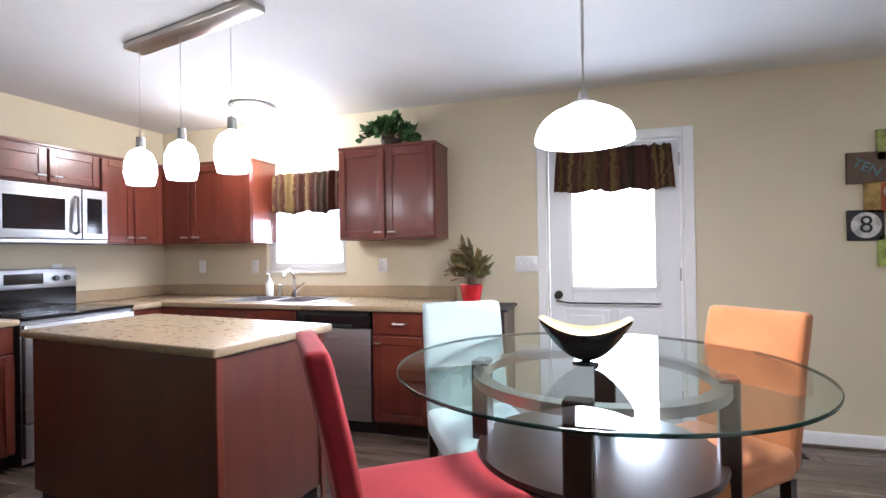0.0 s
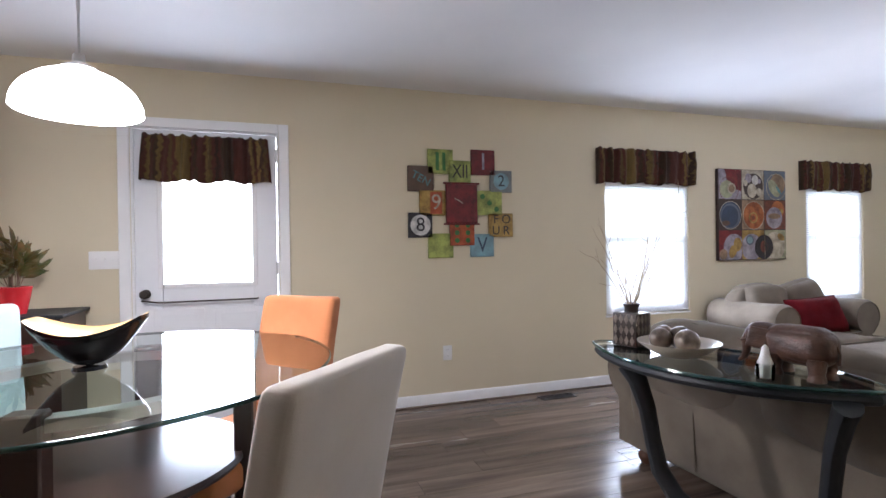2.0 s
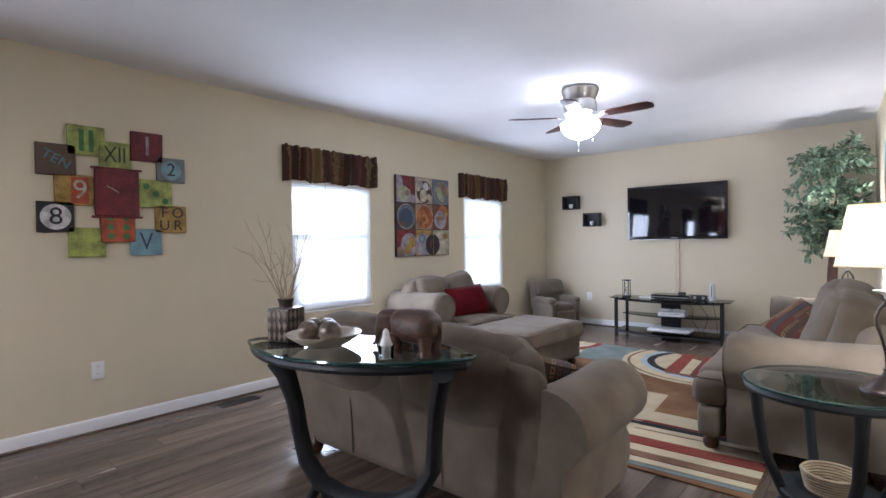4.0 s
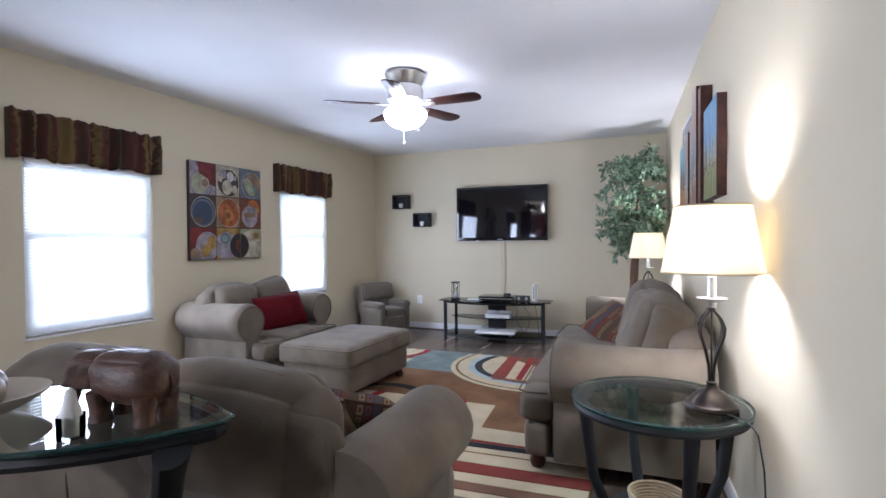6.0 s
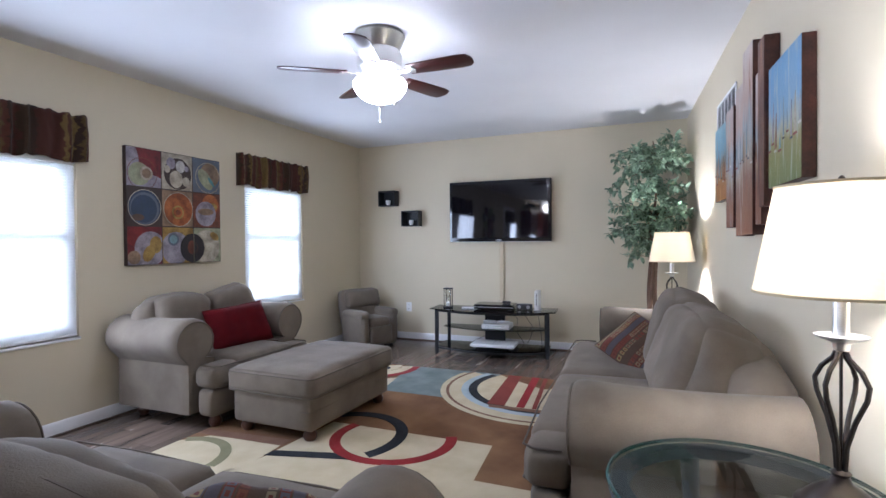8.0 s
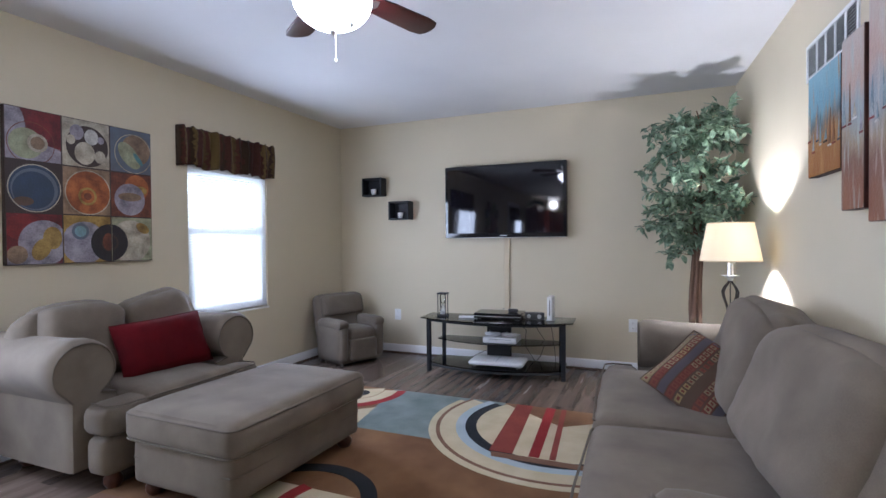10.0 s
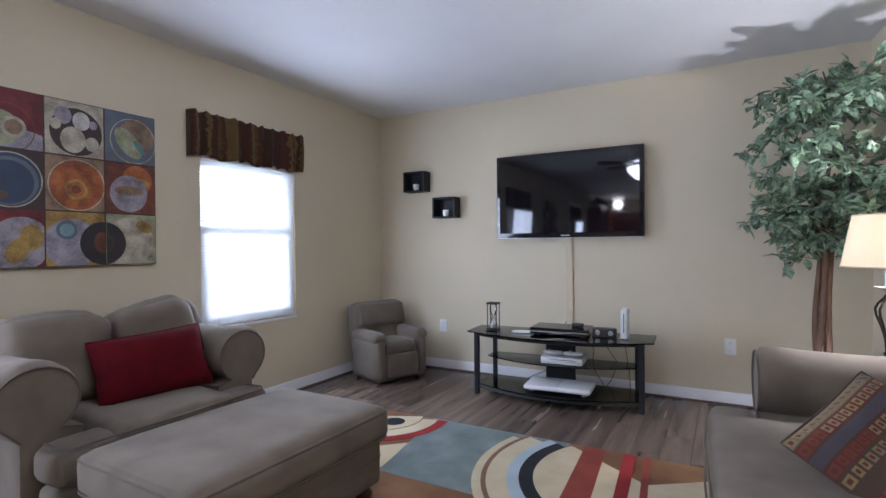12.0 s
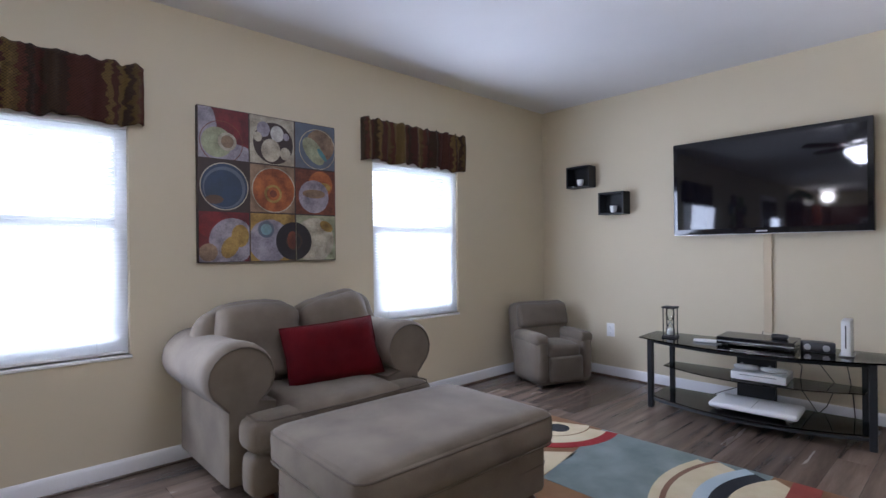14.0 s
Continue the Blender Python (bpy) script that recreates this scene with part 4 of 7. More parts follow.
# ---- rug ----
def rug():
    x0, x1, y0, y1 = 3.86, 6.84, 0.56, 3.17
    t = thing("rug", pose(0, 0, 0), "large tan area rug with rings, stripes and pale blocks", "rug")

    def pile(name, c1, c2, sc=6):
        return surf(name, c1, c2, sc, 0.95, 0.5, 330, sheen=0.03, fine=0.5, spec=0.15)
    tan = pile("rug_tan", (0.115, 0.048, 0.020), (0.24, 0.130, 0.060), 3.2)
    creamp = pile("rug_cream", (0.46, 0.38, 0.24), (0.56, 0.48, 0.33))
    blue = pile("rug_blue", (0.11, 0.14, 0.135), (0.21, 0.245, 0.235), 5)
    pale = pile("rug_pale_blue", (0.33, 0.40, 0.44), (0.40, 0.46, 0.5))
    black = pile("rug_black", (0.012, 0.013, 0.016), (0.024, 0.026, 0.03))
    red = pile("rug_red", (0.20, 0.012, 0.014), (0.28, 0.025, 0.025))
    rust = pile("rug_rust", (0.17, 0.030, 0.022), (0.24, 0.05, 0.035))
    brown = pile("rug_brown", (0.15, 0.075, 0.045), (0.21, 0.115, 0.07))
    olive = pile("rug_olive", (0.17, 0.16, 0.085), (0.23, 0.21, 0.12))
    part("backing", boxes((x0, x1, y0, y1, 0.0005, 0.010), r=0.003), tan, t, "mottled tan field")

    def inside(p):
        return (min(max(p[0], x0 + 0.004), x1 - 0.004), min(max(p[1], y0 + 0.004), y1 - 0.004))

    def flat(pts, mat, z, name="inlay"):
        bm = bmesh.new()
        prism([inside(p) for p in pts], 0.0101, z, bm)
        bmesh.ops.remove_doubles(bm, verts=bm.verts[:], dist=0.0001)
        part(name, bm, mat, t, smooth=False)

    def arc(cx, cy, r0, r1, a0, a1, mat, z, sq=1.0, name="ring"):
        n = max(8, int(abs(a1 - a0) / 5))
        bm = bmesh.new()
        prev = None
        for k in range(n + 1):
            a = radians(a0 + (a1 - a0) * k / n)
            ps = [(cx + r * math.cos(a), cy + sq * r * math.sin(a)) for r in (r0, r1)]
            if all(x0 < p[0] < x1 and y0 < p[1] < y1 for p in ps):
                cur = [bm.verts.new((*ps[0], z)), bm.verts.new((*ps[1], z)), bm.verts.new((*ps[1], 0.0101)), bm.verts.new((*ps[0], 0.0101))]
                if prev:
                    for i in range(4):
                        bm.faces.new((prev[i], prev[(i + 1) % 4], cur[(i + 1) % 4], cur[i]))
                prev = cur
            else:
                prev = None
        if len(bm.faces):
            bmesh.ops.recalc_face_normals(bm, faces=bm.faces[:])
            part(name, bm, mat, t, smooth=False)
        else:
            bm.free()
    Z = 0.0112
    flat([(6.03, 1.75), (6.84, 1.75), (6.84, 2.66), (6.03, 2.52)], blue, Z, "block")
    flat([(6.03, 2.53), (6.42, 2.57), (6.30, 2.70), (6.10, 2.95), (6.03, 2.95)], creamp, Z, "block")
    flat([(5.27, 1.35), (5.27, 2.46), (4.80, 2.50), (4.66, 2.51), (4.30, 2.62), (4.30, 1.30), (4.81, 1.31)], creamp, Z, "block")
    flat([(4.82, 0.56), (4.82, 1.309), (4.62, 1.309), (4.62, 0.56)], creamp, Z, "block")
    flat([(4.84, 2.53), (4.78, 3.05), (4.65, 3.17), (3.95, 3.17), (3.95, 2.64), (4.65, 2.52)], creamp, Z, "block")
    flat([(4.91, 2.52), (4.86, 3.16), (4.785, 3.16), (4.815, 2.52)], brown, Z + 0.001, "block")
    # bands by the near edge
    for a, b, mat in ((4.60, 4.62, red), (4.53, 4.585, black), (4.46, 4.52, creamp), (4.32, 4.44, creamp), (4.20, 4.31, rust), (4.10, 4.19, creamp), (4.02, 4.09, brown), (3.95, 4.01, creamp), (3.90, 3.94, blue)):
        flat([(a + 0.02, 0.565), (b + 0.02, 0.565), (b - 0.03, 1.50), (a - 0.03, 1.50)], mat, Z + 0.0012, "band")
    # large circle with stripes
    cx, cy = 6.50, 1.30
    arc(cx, cy, 0.0, 0.53, 0, 360, creamp, Z + 0.0004, 1.0, "disc")
    for r0, r1, mat in ((0.53, 0.60, black), (0.60, 0.66, pale), (0.66, 0.76, creamp), (0.76, 0.785, brown), (0.785, 0.83, creamp)):
        arc(cx, cy, r0, r1, 60, 320, mat, Z + 0.001, 1.0)
    for a0, a1, b0, b1, mat in ((1.667, 1.554, 1.614, 1.48, rust), (1.457, 1.394, 1.392, 1.334, red), (1.354, 1.321, 1.279, 1.245, rust)):
        flat([(6.83, a0), (6.83, a1), (6.0, b1), (6.0, b0)], mat, Z + 0.0022, "stripe")
    flat([(5.99, 1.60), (5.99, 0.90), (5.93, 0.90), (5.93, 1.58)], brown, Z + 0.0018, "stripe")
    # the linked rings
    arc(5.10, 2.27, 0.34, 0.42, -125, 60, black, Z + 0.0026, 0.95)
    flat([(4.80, 2.02), (4.87, 2.06), (4.745, 2.51), (4.67, 2.52)], black, Z + 0.0026, "tail")
    arc(5.16, 1.95, 0.31, 0.375, 70, 295, red, Z + 0.0030, 1.05)
    # the small circle by the far corner
    arc(6.72, 2.98, 0.0, 0.26, 0, 360, creamp, Z + 0.001, 1.0, "disc")
    arc(6.72, 2.98, 0.37, 0.44, 150, 330, red, Z + 0.001, 1.0)
    arc(6.72, 2.98, 0.27, 0.37, 150, 330, creamp, Z + 0.001, 1.0)
    arc(6.66, 2.86, 0.0, 0.07, 0, 360, black, Z + 0.002, 1.0, "dot")
    arc(4.45, 2.98, 0.25, 0.31, -90, 60, olive, Z + 0.002, 1.0)


rug()


# ---- television wall ----
def television():
    t = thing("television", pose(8.04, 2.105, 1.21), "large black flat-screen television on the cream wall", "television")
    w, h = 0.60, 0.705
    part("body", boxes((-0.025, 0.045, -w, w, 0.002, h), r=0.006, seg=2), "blackgloss", t)
    part("screen", boxes((-0.028, -0.0255, -w + 0.03, w - 0.03, 0.045, h - 0.03), r=0.001), "screen", t, "dark glossy screen")
    part("lower_strip", boxes((-0.030, -0.0255, -w + 0.005, w - 0.005, 0.0, 0.004), r=0.0005), "nickel", t, "thin silver lower edge")
    part("badge", boxes((-0.0268, -0.0252, -0.035, 0.035, 0.017, 0.026)), "steel", t)
    part("wall_bracket", boxes((0.046, 0.059, -0.25, 0.25, 0.18, 0.55), r=0.002), "blackplastic", t)


television()
cc = thing("cord_cover", pose(8.1, 2.09, 0.52), "cream plastic cord cover below the television", "cord cover")
part("channel", boxes((-0.016, 0, -0.026, 0.026, 0, 0.69), r=0.004), "raceway", cc)


def cube_shelf(m, label):
    t = thing("cube_shelf", m, label, "shelf", "cube shelves")
    s, d, th = 0.115, 0.12, 0.014
    part("frame", boxes((-d, 0, -s, s, -0.095, -0.095 + th), (-d, 0, -s, s, 0.095 - th, 0.095), (-d, 0, -s, -s + th, -0.095 + th, 0.095 - th), (-d, 0, s - th, s, -0.095 + th, 0.095 - th)), "blackwood", t, smooth=False)
    part("back", boxes((-0.006, 0, -s + th, s - th, -0.095 + th, 0.095 - th)), "blackwood", t)
    return t


def votive(m, label="small white votive candle holder"):
    t = thing("votive", m, label, "candle", "votives")
    part("cup", lathe([(0, 0), (0.02, 0), (0.028, 0.03), (0.03, 0.06), (0.026, 0.06), (0.023, 0.01), (0, 0.008)], 18), "whiteplastic", t)
    return t


cube_shelf(pose(XE, 3.54, 1.762), "small black cube shelf on the cream wall")
cube_shelf(pose(XE, 3.22, 1.505), "small black cube shelf on the cream wall")
votive(pose(8.03, 3.54, 1.681))
votive(pose(8.03, 3.22, 1.424))


def tv_stand():
    t = thing("tv_stand", pose(7.72, 2.08, 0, 0, 0, 4), "black and smoked glass television stand with three shelves", "tv stand")

    def shelf_outline(w, front, back, n=18):
        pts = [(back, -w), (back, w)]
        for k in range(n + 1):
            y = w - 2 * w * k / n
            pts.append((-front + 0.17 * (y / w) ** 2, y))
        return pts
    part("glass_top", prism(shelf_outline(0.68, 0.34, 0.16), 0.478, 0.487), "smoked", t, "smoked glass top", smooth=False)
    part("shelf", prism(shelf_outline(0.56, 0.20, 0.14), 0.270, 0.277), "smoked", t, "smoked glass shelf", smooth=False)
    part("shelf", prism(shelf_outline(0.60, 0.32, 0.14), 0.075, 0.083), "smoked", t, "smoked glass shelf", smooth=False)
    for z in (0.462, 0.058):
        pts = [(-0.30 + 0.15 * (k / 8 - 1) ** 2, 0.60 * (1 - k / 8), z) for k in range(17)]
        part("rail", tube(pts, 0.014, 8, flat=0.7), "blackwood", t)
    for s in (-1, 1):
        part("leg", boxes((-0.185, -0.145, s * 0.60 - 0.018, s * 0.60 + 0.018, 0, 0.477), r=0.004), "blackwood", t)
        part("leg", boxes((0.10, 0.14, s * 0.55 - 0.015, s * 0.55 + 0.015, 0, 0.477), r=0.004), "blackwood", t)
    part("spine", boxes((0.05, 0.10, -0.11, 0.11, 0.0, 0.477), r=0.004), "blackwood", t)


tv_stand()
TS = pose(7.72, 2.08, 0, 0, 0, 4)


def on_stand(name, x, y, z, label, category, rz=0.0):
    return thing(name, TS @ pose(x, y, z, 0, 0, rz), label, category)


t = on_stand("hourglass", -0.06, 0.50, 0.4875, "black-framed hourglass with white sand", "hourglass")
part("bottom_plate", boxes((-0.045, 0.045, -0.045, 0.045, 0, 0.012), r=0.002), "blackwood", t)
part("top_plate", boxes((-0.045, 0.045, -0.045, 0.045, 0.205, 0.217), r=0.002), "blackwood", t)
for a in range(4):
    x, y = 0.036 * (1, 1, -1, -1)[a], 0.036 * (1, -1, 1, -1)[a]
    part("post", tube([(x, y, 0.012), (x, y, 0.205)], 0.004, 6), "blackwood", t)
part("bulb", lathe([(0.0, 0.013), (0.026, 0.02), (0.03, 0.055), (0.018, 0.09), (0.004, 0.108), (0.018, 0.126), (0.03, 0.16), (0.026, 0.198), (0, 0.204)], 18), "glass", t)
part("sand", lathe([(0, 0.016), (0.022, 0.02), (0.025, 0.045), (0, 0.075)], 16), "white", t)

t = on_stand("media_player", -0.02, -0.03, 0.4875, "flat black media player on the glass stand", "media player")
part("body", boxes((-0.13, 0.13, -0.21, 0.21, 0.008, 0.055), r=0.004), "blackgloss", t)
part("trim", boxes((-0.134, -0.131, -0.21, 0.21, 0.026, 0.032)), "steel", t)
for y in (-0.17, 0.17):
    part("foot", boxes((-0.1, -0.07, y - 0.015, y + 0.015, 0, 0.008), (0.07, 0.1, y - 0.015, y + 0.015, 0, 0.008)), "blackplastic", t)
t = on_stand("webcam", -0.03, -0.15, 0.5430, "small black webcam on top of the media player", "camera")
part("body", soft(0.04, 0.09, 0.03, 0.012, n=4, m=pose(0, 0, 0.0155)), "blackplastic", t)
t = on_stand("game_remote", -0.10, 0.24, 0.4875, "thin white remote lying on the glass", "remote", 8)
part("body", soft(0.05, 0.18, 0.018, 0.008, n=4, m=pose(0, 0, 0.009)), "whiteplastic", t)
t = on_stand("speaker_dock", -0.02, -0.34, 0.4875, "small black oval speaker on the glass stand", "speaker")
part("body", prism(ellipse(0.045, 0.085, 28), 0, 0.06, bev=0.006), "blackplastic", t)
for y in (-0.045, 0.045):
    part("grille", lathe([(0, 0.004), (0.018, 0.002), (0.019, 0)], 16), "steel", t, loc=pose(-0.040, y, 0.03, 0, -90, 0))
t = on_stand("game_console", -0.02, -0.48, 0.4875, "upright white game console on a grey foot", "game console")
part("body", boxes((-0.09, 0.09, -0.022, 0.022, 0.008, 0.205), r=0.004, seg=2), "whiteplastic", t)
part("foot", boxes((-0.07, 0.07, -0.035, 0.035, 0.0, 0.0078), r=0.002), "steel", t)
part("disc_slot", boxes((-0.0912, -0.0902, -0.003, 0.003, 0.05, 0.18)), "blackplastic", t)
t = on_stand("router_box", -0.03, -0.05, 0.2775, "white console box with two white controllers on it", "game console")
part("body", boxes((-0.12, 0.12, -0.15, 0.15, 0.004, 0.055), r=0.006, seg=2), "whiteplastic", t)
part("disc_slot", boxes((-0.1212, -0.1202, -0.1, 0.1, 0.036, 0.039)), "blackplastic", t)
for y in (-0.075, 0.075):
    t = on_stand("game_controller", -0.08, y - 0.05, 0.3335, "white game controller lying on a console", "game controller", 6)
    bm = tube([(0.045, -0.055, 0.017), (0.0, -0.058, 0.02), (-0.02, -0.03, 0.022), (-0.025, 0, 0.022), (-0.02, 0.03, 0.022), (0.0, 0.058, 0.02), (0.045, 0.055, 0.017)], [0.008, 0.014, 0.017, 0.017, 0.017, 0.014, 0.008], 10)
    part("body", bm, "whiteplastic", t)
    part("thumbstick", lathe([(0, 0), (0.006, 0), (0.005, 0.008), (0.008, 0.011), (0, 0.013)], 10, at=(-0.02, 0.02, 0.036)), "steel", t)
t = on_stand("balance_board", -0.10, -0.03, 0.0835, "flat white balance board on the bottom shelf", "balance board")
part("deck", soft(0.28, 0.48, 0.035, 0.016, n=8, m=pose(0, 0, 0.033)), "whiteplastic", t)
part("seam", boxes((-0.12, 0.12, -0.002, 0.002, 0.0505, 0.0515)), "steel", t)
for x in (-0.09, 0.09):
    for y in (-0.19, 0.19):
        part("foot", lathe([(0, 0), (0.02, 0), (0.02, 0.016), (0, 0.016)], 12, at=(x, y, 0)), "steel", t)
for k, pts in enumerate([[(0.10, -0.13, 0.47), (0.13, -0.24, 0.36), (0.16, -0.22, 0.22), (0.17, -0.30, 0.09), (0.18, -0.34, 0.02), (0.19, -0.45, 0.010)],
                         [(0.11, -0.18, 0.46), (0.14, -0.32, 0.40), (0.16, -0.41, 0.26), (0.17, -0.36, 0.12), (0.20, -0.28, 0.012)],
                         [(0.13, 0.05, 0.32), (0.16, 0.12, 0.16), (0.17, 0.24, 0.10), (0.19, 0.36, 0.03), (0.2, 0.42, 0.010)],
                         [(0.12, 0.0, 0.47), (0.17, 0.02, 0.40), (0.26, 0.01, 0.46), (0.33, 0.01, 0.53)],
                         [(0.13, -0.45, 0.47), (0.16, -0.47, 0.35), (0.17, -0.49, 0.2), (0.19, -0.5, 0.010)]]):
    t = on_stand("cable", 0, 0, 0, "loose dark cable hanging behind the television stand", "cable")
    tagged(t, group="television cables")
    part("cord", tube(pts, 0.003, 5), "blackplastic", t)


# ---- kitchen ----
def cab_door(t, x0, x1, z0, z1, y, knob=None, name="door", mat="cherry", drawer=False):
    """A framed front in the plane y, its face towards -y."""
    bm = boxes((x0, x1, y - 0.012, y - 0.0005, z0, z1), r=0.003)
    f = 0.055 if not drawer else 0.03
    d = part(name, bm, mat, t)
    if not drawer:
        part("rail_frame", boxes((x0 + 0.003, x0 + f, y - 0.021, y - 0.0125, z0 + 0.003, z1 - 0.003), (x1 - f, x1 - 0.003, y - 0.021, y - 0.0125, z0 + 0.003, z1 - 0.003), (x0 + f + 0.0003, x1 - f - 0.0003, y - 0.021, y - 0.0125, z0 + 0.003, z0 + f), (x0 + f + 0.0003, x1 - f - 0.0003, y - 0.021, y - 0.0125, z1 - f, z1 - 0.003), r=0.0025), mat, d)
    if knob:
        kx, kz, w = knob
        part("handle", tube([(kx - w, y - 0.013, kz), (kx - w * 0.9, y - 0.042, kz), (kx + w * 0.9, y - 0.042, kz), (kx + w, y - 0.013, kz)], 0.0065, 8), "nickel", d, "satin nickel pull")
    return d


def upper_cabinet(m, w, d, z0, z1, doors, label):
    t = thing("wall_cabinet", m, label, "cabinet", "kitchen wall cabinets")
    part("body", boxes((0, w, -d, -0.001, z0, z1), r=0.002), "cherry", t)
    part("crown", boxes((-0.006, w + 0.006, -d - 0.008, -0.001, z1 + 0.0003, z1 + 0.02), r=0.003), "cherry", t)
    dw = w / doors
    for k in range(doors):
        x0, x1 = k * dw + 0.006, (k + 1) * dw - 0.006
        kx = x1 - 0.05 if k % 2 == 0 and doors > 1 else x0 + 0.05
        cab_door(t, x0, x1, z0 + 0.012, z1 - 0.012, -d, (kx, z0 + 0.055, 0.03))
    return t


def base_cabinet(m, w, doors, label, drawers=True, d=0.60):
    t = thing("base_cabinet", m, label, "cabinet", "kitchen base cabinets")
    part("body", boxes((0, w, -d, -0.001, 0.10, 0.872), r=0.002), "cherry_dark", t)
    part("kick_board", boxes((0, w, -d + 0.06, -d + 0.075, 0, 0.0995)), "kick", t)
    dw = w / doors
    for k in range(doors):
        x0, x1 = k * dw + 0.006, (k + 1) * dw - 0.006
        if drawers:
            cab_door(t, x0, x1, 0.715, 0.862, -d, ((x0 + x1) / 2, 0.79, 0.048), "drawer", "cherry", True)
        cab_door(t, x0, x1, 0.115, 0.70 if drawers else 0.862, -d, ((x0 if k % 2 or doors == 1 else x1) + (0.04 if k % 2 or doors == 1 else -0.04), 0.655, 0.02))
    return t


CH = "cherry-stained wall cabinet with framed doors and nickel pulls"
upper_cabinet(pose(-1.50, YN, 0), 0.785, 0.31, 1.375, 2.07, 2, "cherry-stained two-door wall cabinet beside the sink window, ivy on top")
upper_cabinet(pose(-3.545, YN, 0), 1.25, 0.31, 1.375, 2.05, 2, "cherry-stained corner wall cabinet in the kitchen corner")
upper_cabinet(pose(XW, 3.105, 0, 0, 0, 90), 0.575, 0.31, 1.375, 2.05, 2, "cherry-stained wall cabinet beside the microwave")
upper_cabinet(pose(XW, 2.335, 0, 0, 0, 90), 0.765, 0.31, 1.79, 2.05, 2, "short cherry-stained cabinet above the microwave")
upper_cabinet(pose(XW, 1.49, 0, 0, 0, 90), 0.84, 0.31, 1.375, 2.05, 2, CH)

base_cabinet(pose(-1.095, YN, 0), 0.42, 1, "cherry-stained base cabinet with one drawer and one door")
base_cabinet(pose(-2.58, YN, 0), 0.88, 2, "cherry-stained sink base cabinet", drawers=False)
base_cabinet(pose(-3.545, YN, 0), 0.96, 1, "cherry-stained corner base cabinet")
base_cabinet(pose(XW, 3.105, 0, 0, 0, 90), 0.285, 1, "cherry-stained base cabinet beside the range")
base_cabinet(pose(XW, 1.44, 0, 0, 0, 90), 0.88, 2, "cherry-stained two-door base cabinet near the range")


def worktop():
    t = thing("worktop", pose(0, 0, 0.8725), "speckled tan laminate worktop with a raised backsplash", "worktop")
    for row in ((XW + 0.001, -2.42, YN - 0.635, YN - 0.001), (-1.66, -0.655, YN - 0.635, YN - 0.001), (-2.4197, -1.6603, YN - 0.635, YN - 0.56), (-2.4197, -1.6603, YN - 0.13, YN - 0.001), (XW + 0.001, XW + 0.635, 3.105, YN - 0.6355), (XW + 0.001, XW + 0.635, 1.43, 2.335)):
        part("slab", boxes((*row, 0, 0.038), r=0.006, seg=2), "counter", t)
    bm = boxes((XW + 0.02, -0.655, YN - 0.02, YN - 0.001, 0.0385, 0.135), (XW + 0.001, XW + 0.0195, 3.105, YN - 0.001, 0.0385, 0.135), r=0.004)
    part("backsplash", bm, "counter", t)


worktop()


def sink():
    t = thing("sink", pose(-2.04, 3.655, 0.9108), "stainless steel double-bowl sink with a chrome faucet", "sink")
    bm = bmesh.new()
    for x0, x1 in ((-0.36, -0.015), (0.015, 0.36)):
        box(bm, x0, x0 + 0.004, -0.20, 0.20, -0.17, 0.0)
        box(bm, x1 - 0.004, x1, -0.20, 0.20, -0.17, 0.0)
        box(bm, x0 + 0.004, x1 - 0.004, -0.20, -0.196, -0.17, 0.0)
        box(bm, x0 + 0.004, x1 - 0.004, 0.196, 0.20, -0.17, 0.0)
        box(bm, x0, x1, -0.20, 0.20, -0.174, -0.17)
    part("bowls", bm, "steel", t)
    part("rim", boxes((-0.41, -0.36, -0.24, 0.25, 0, 0.006), (0.36, 0.41, -0.24, 0.25, 0, 0.006), (-0.36, 0.36, -0.24, -0.2, 0, 0.006), (-0.36, 0.36, 0.2, 0.25, 0, 0.006), (-0.0148, 0.0148, -0.2, 0.2, 0, 0.006)), "steel", t)
    f = thing("faucet", pose(-2.04, 3.88, 0.9168), "chrome arched kitchen faucet with a side lever", "faucet")
    part("base", lathe([(0, 0), (0.03, 0), (0.026, 0.02), (0.02, 0.05), (0, 0.05)], 18), "chrome", f)
    part("spout", tube([(0, 0, 0.04), (0, 0, 0.15), (0, -0.02, 0.20), (0, -0.07, 0.225), (0, -0.13, 0.21), (0, -0.16, 0.17)], 0.012, 10), "chrome", f)
    part("lever", tube([(0.02, 0, 0.05), (0.06, 0, 0.09), (0.10, 0, 0.12)], [0.010, 0.007, 0.006], 8), "chrome", f)
    part("sprayer", lathe([(0, 0), (0.02, 0), (0.018, 0.03), (0.022, 0.08), (0.015, 0.11), (0, 0.11)], 14, at=(-0.14, 0, 0)), "chrome", f)
    b = thing("soap_bottle", pose(-2.30, 3.90, 0.9168), "white soap bottle beside the sink", "bottle")
    part("body", lathe([(0, 0), (0.03, 0), (0.033, 0.02), (0.033, 0.11), (0.012, 0.14), (0.012, 0.155), (0, 0.155)], 18), "whiteplastic", b)
    part("pump", tube([(0, 0, 0.155), (0, 0, 0.19), (0, -0.04, 0.195)], 0.005, 8), "whiteplastic", b)


sink()


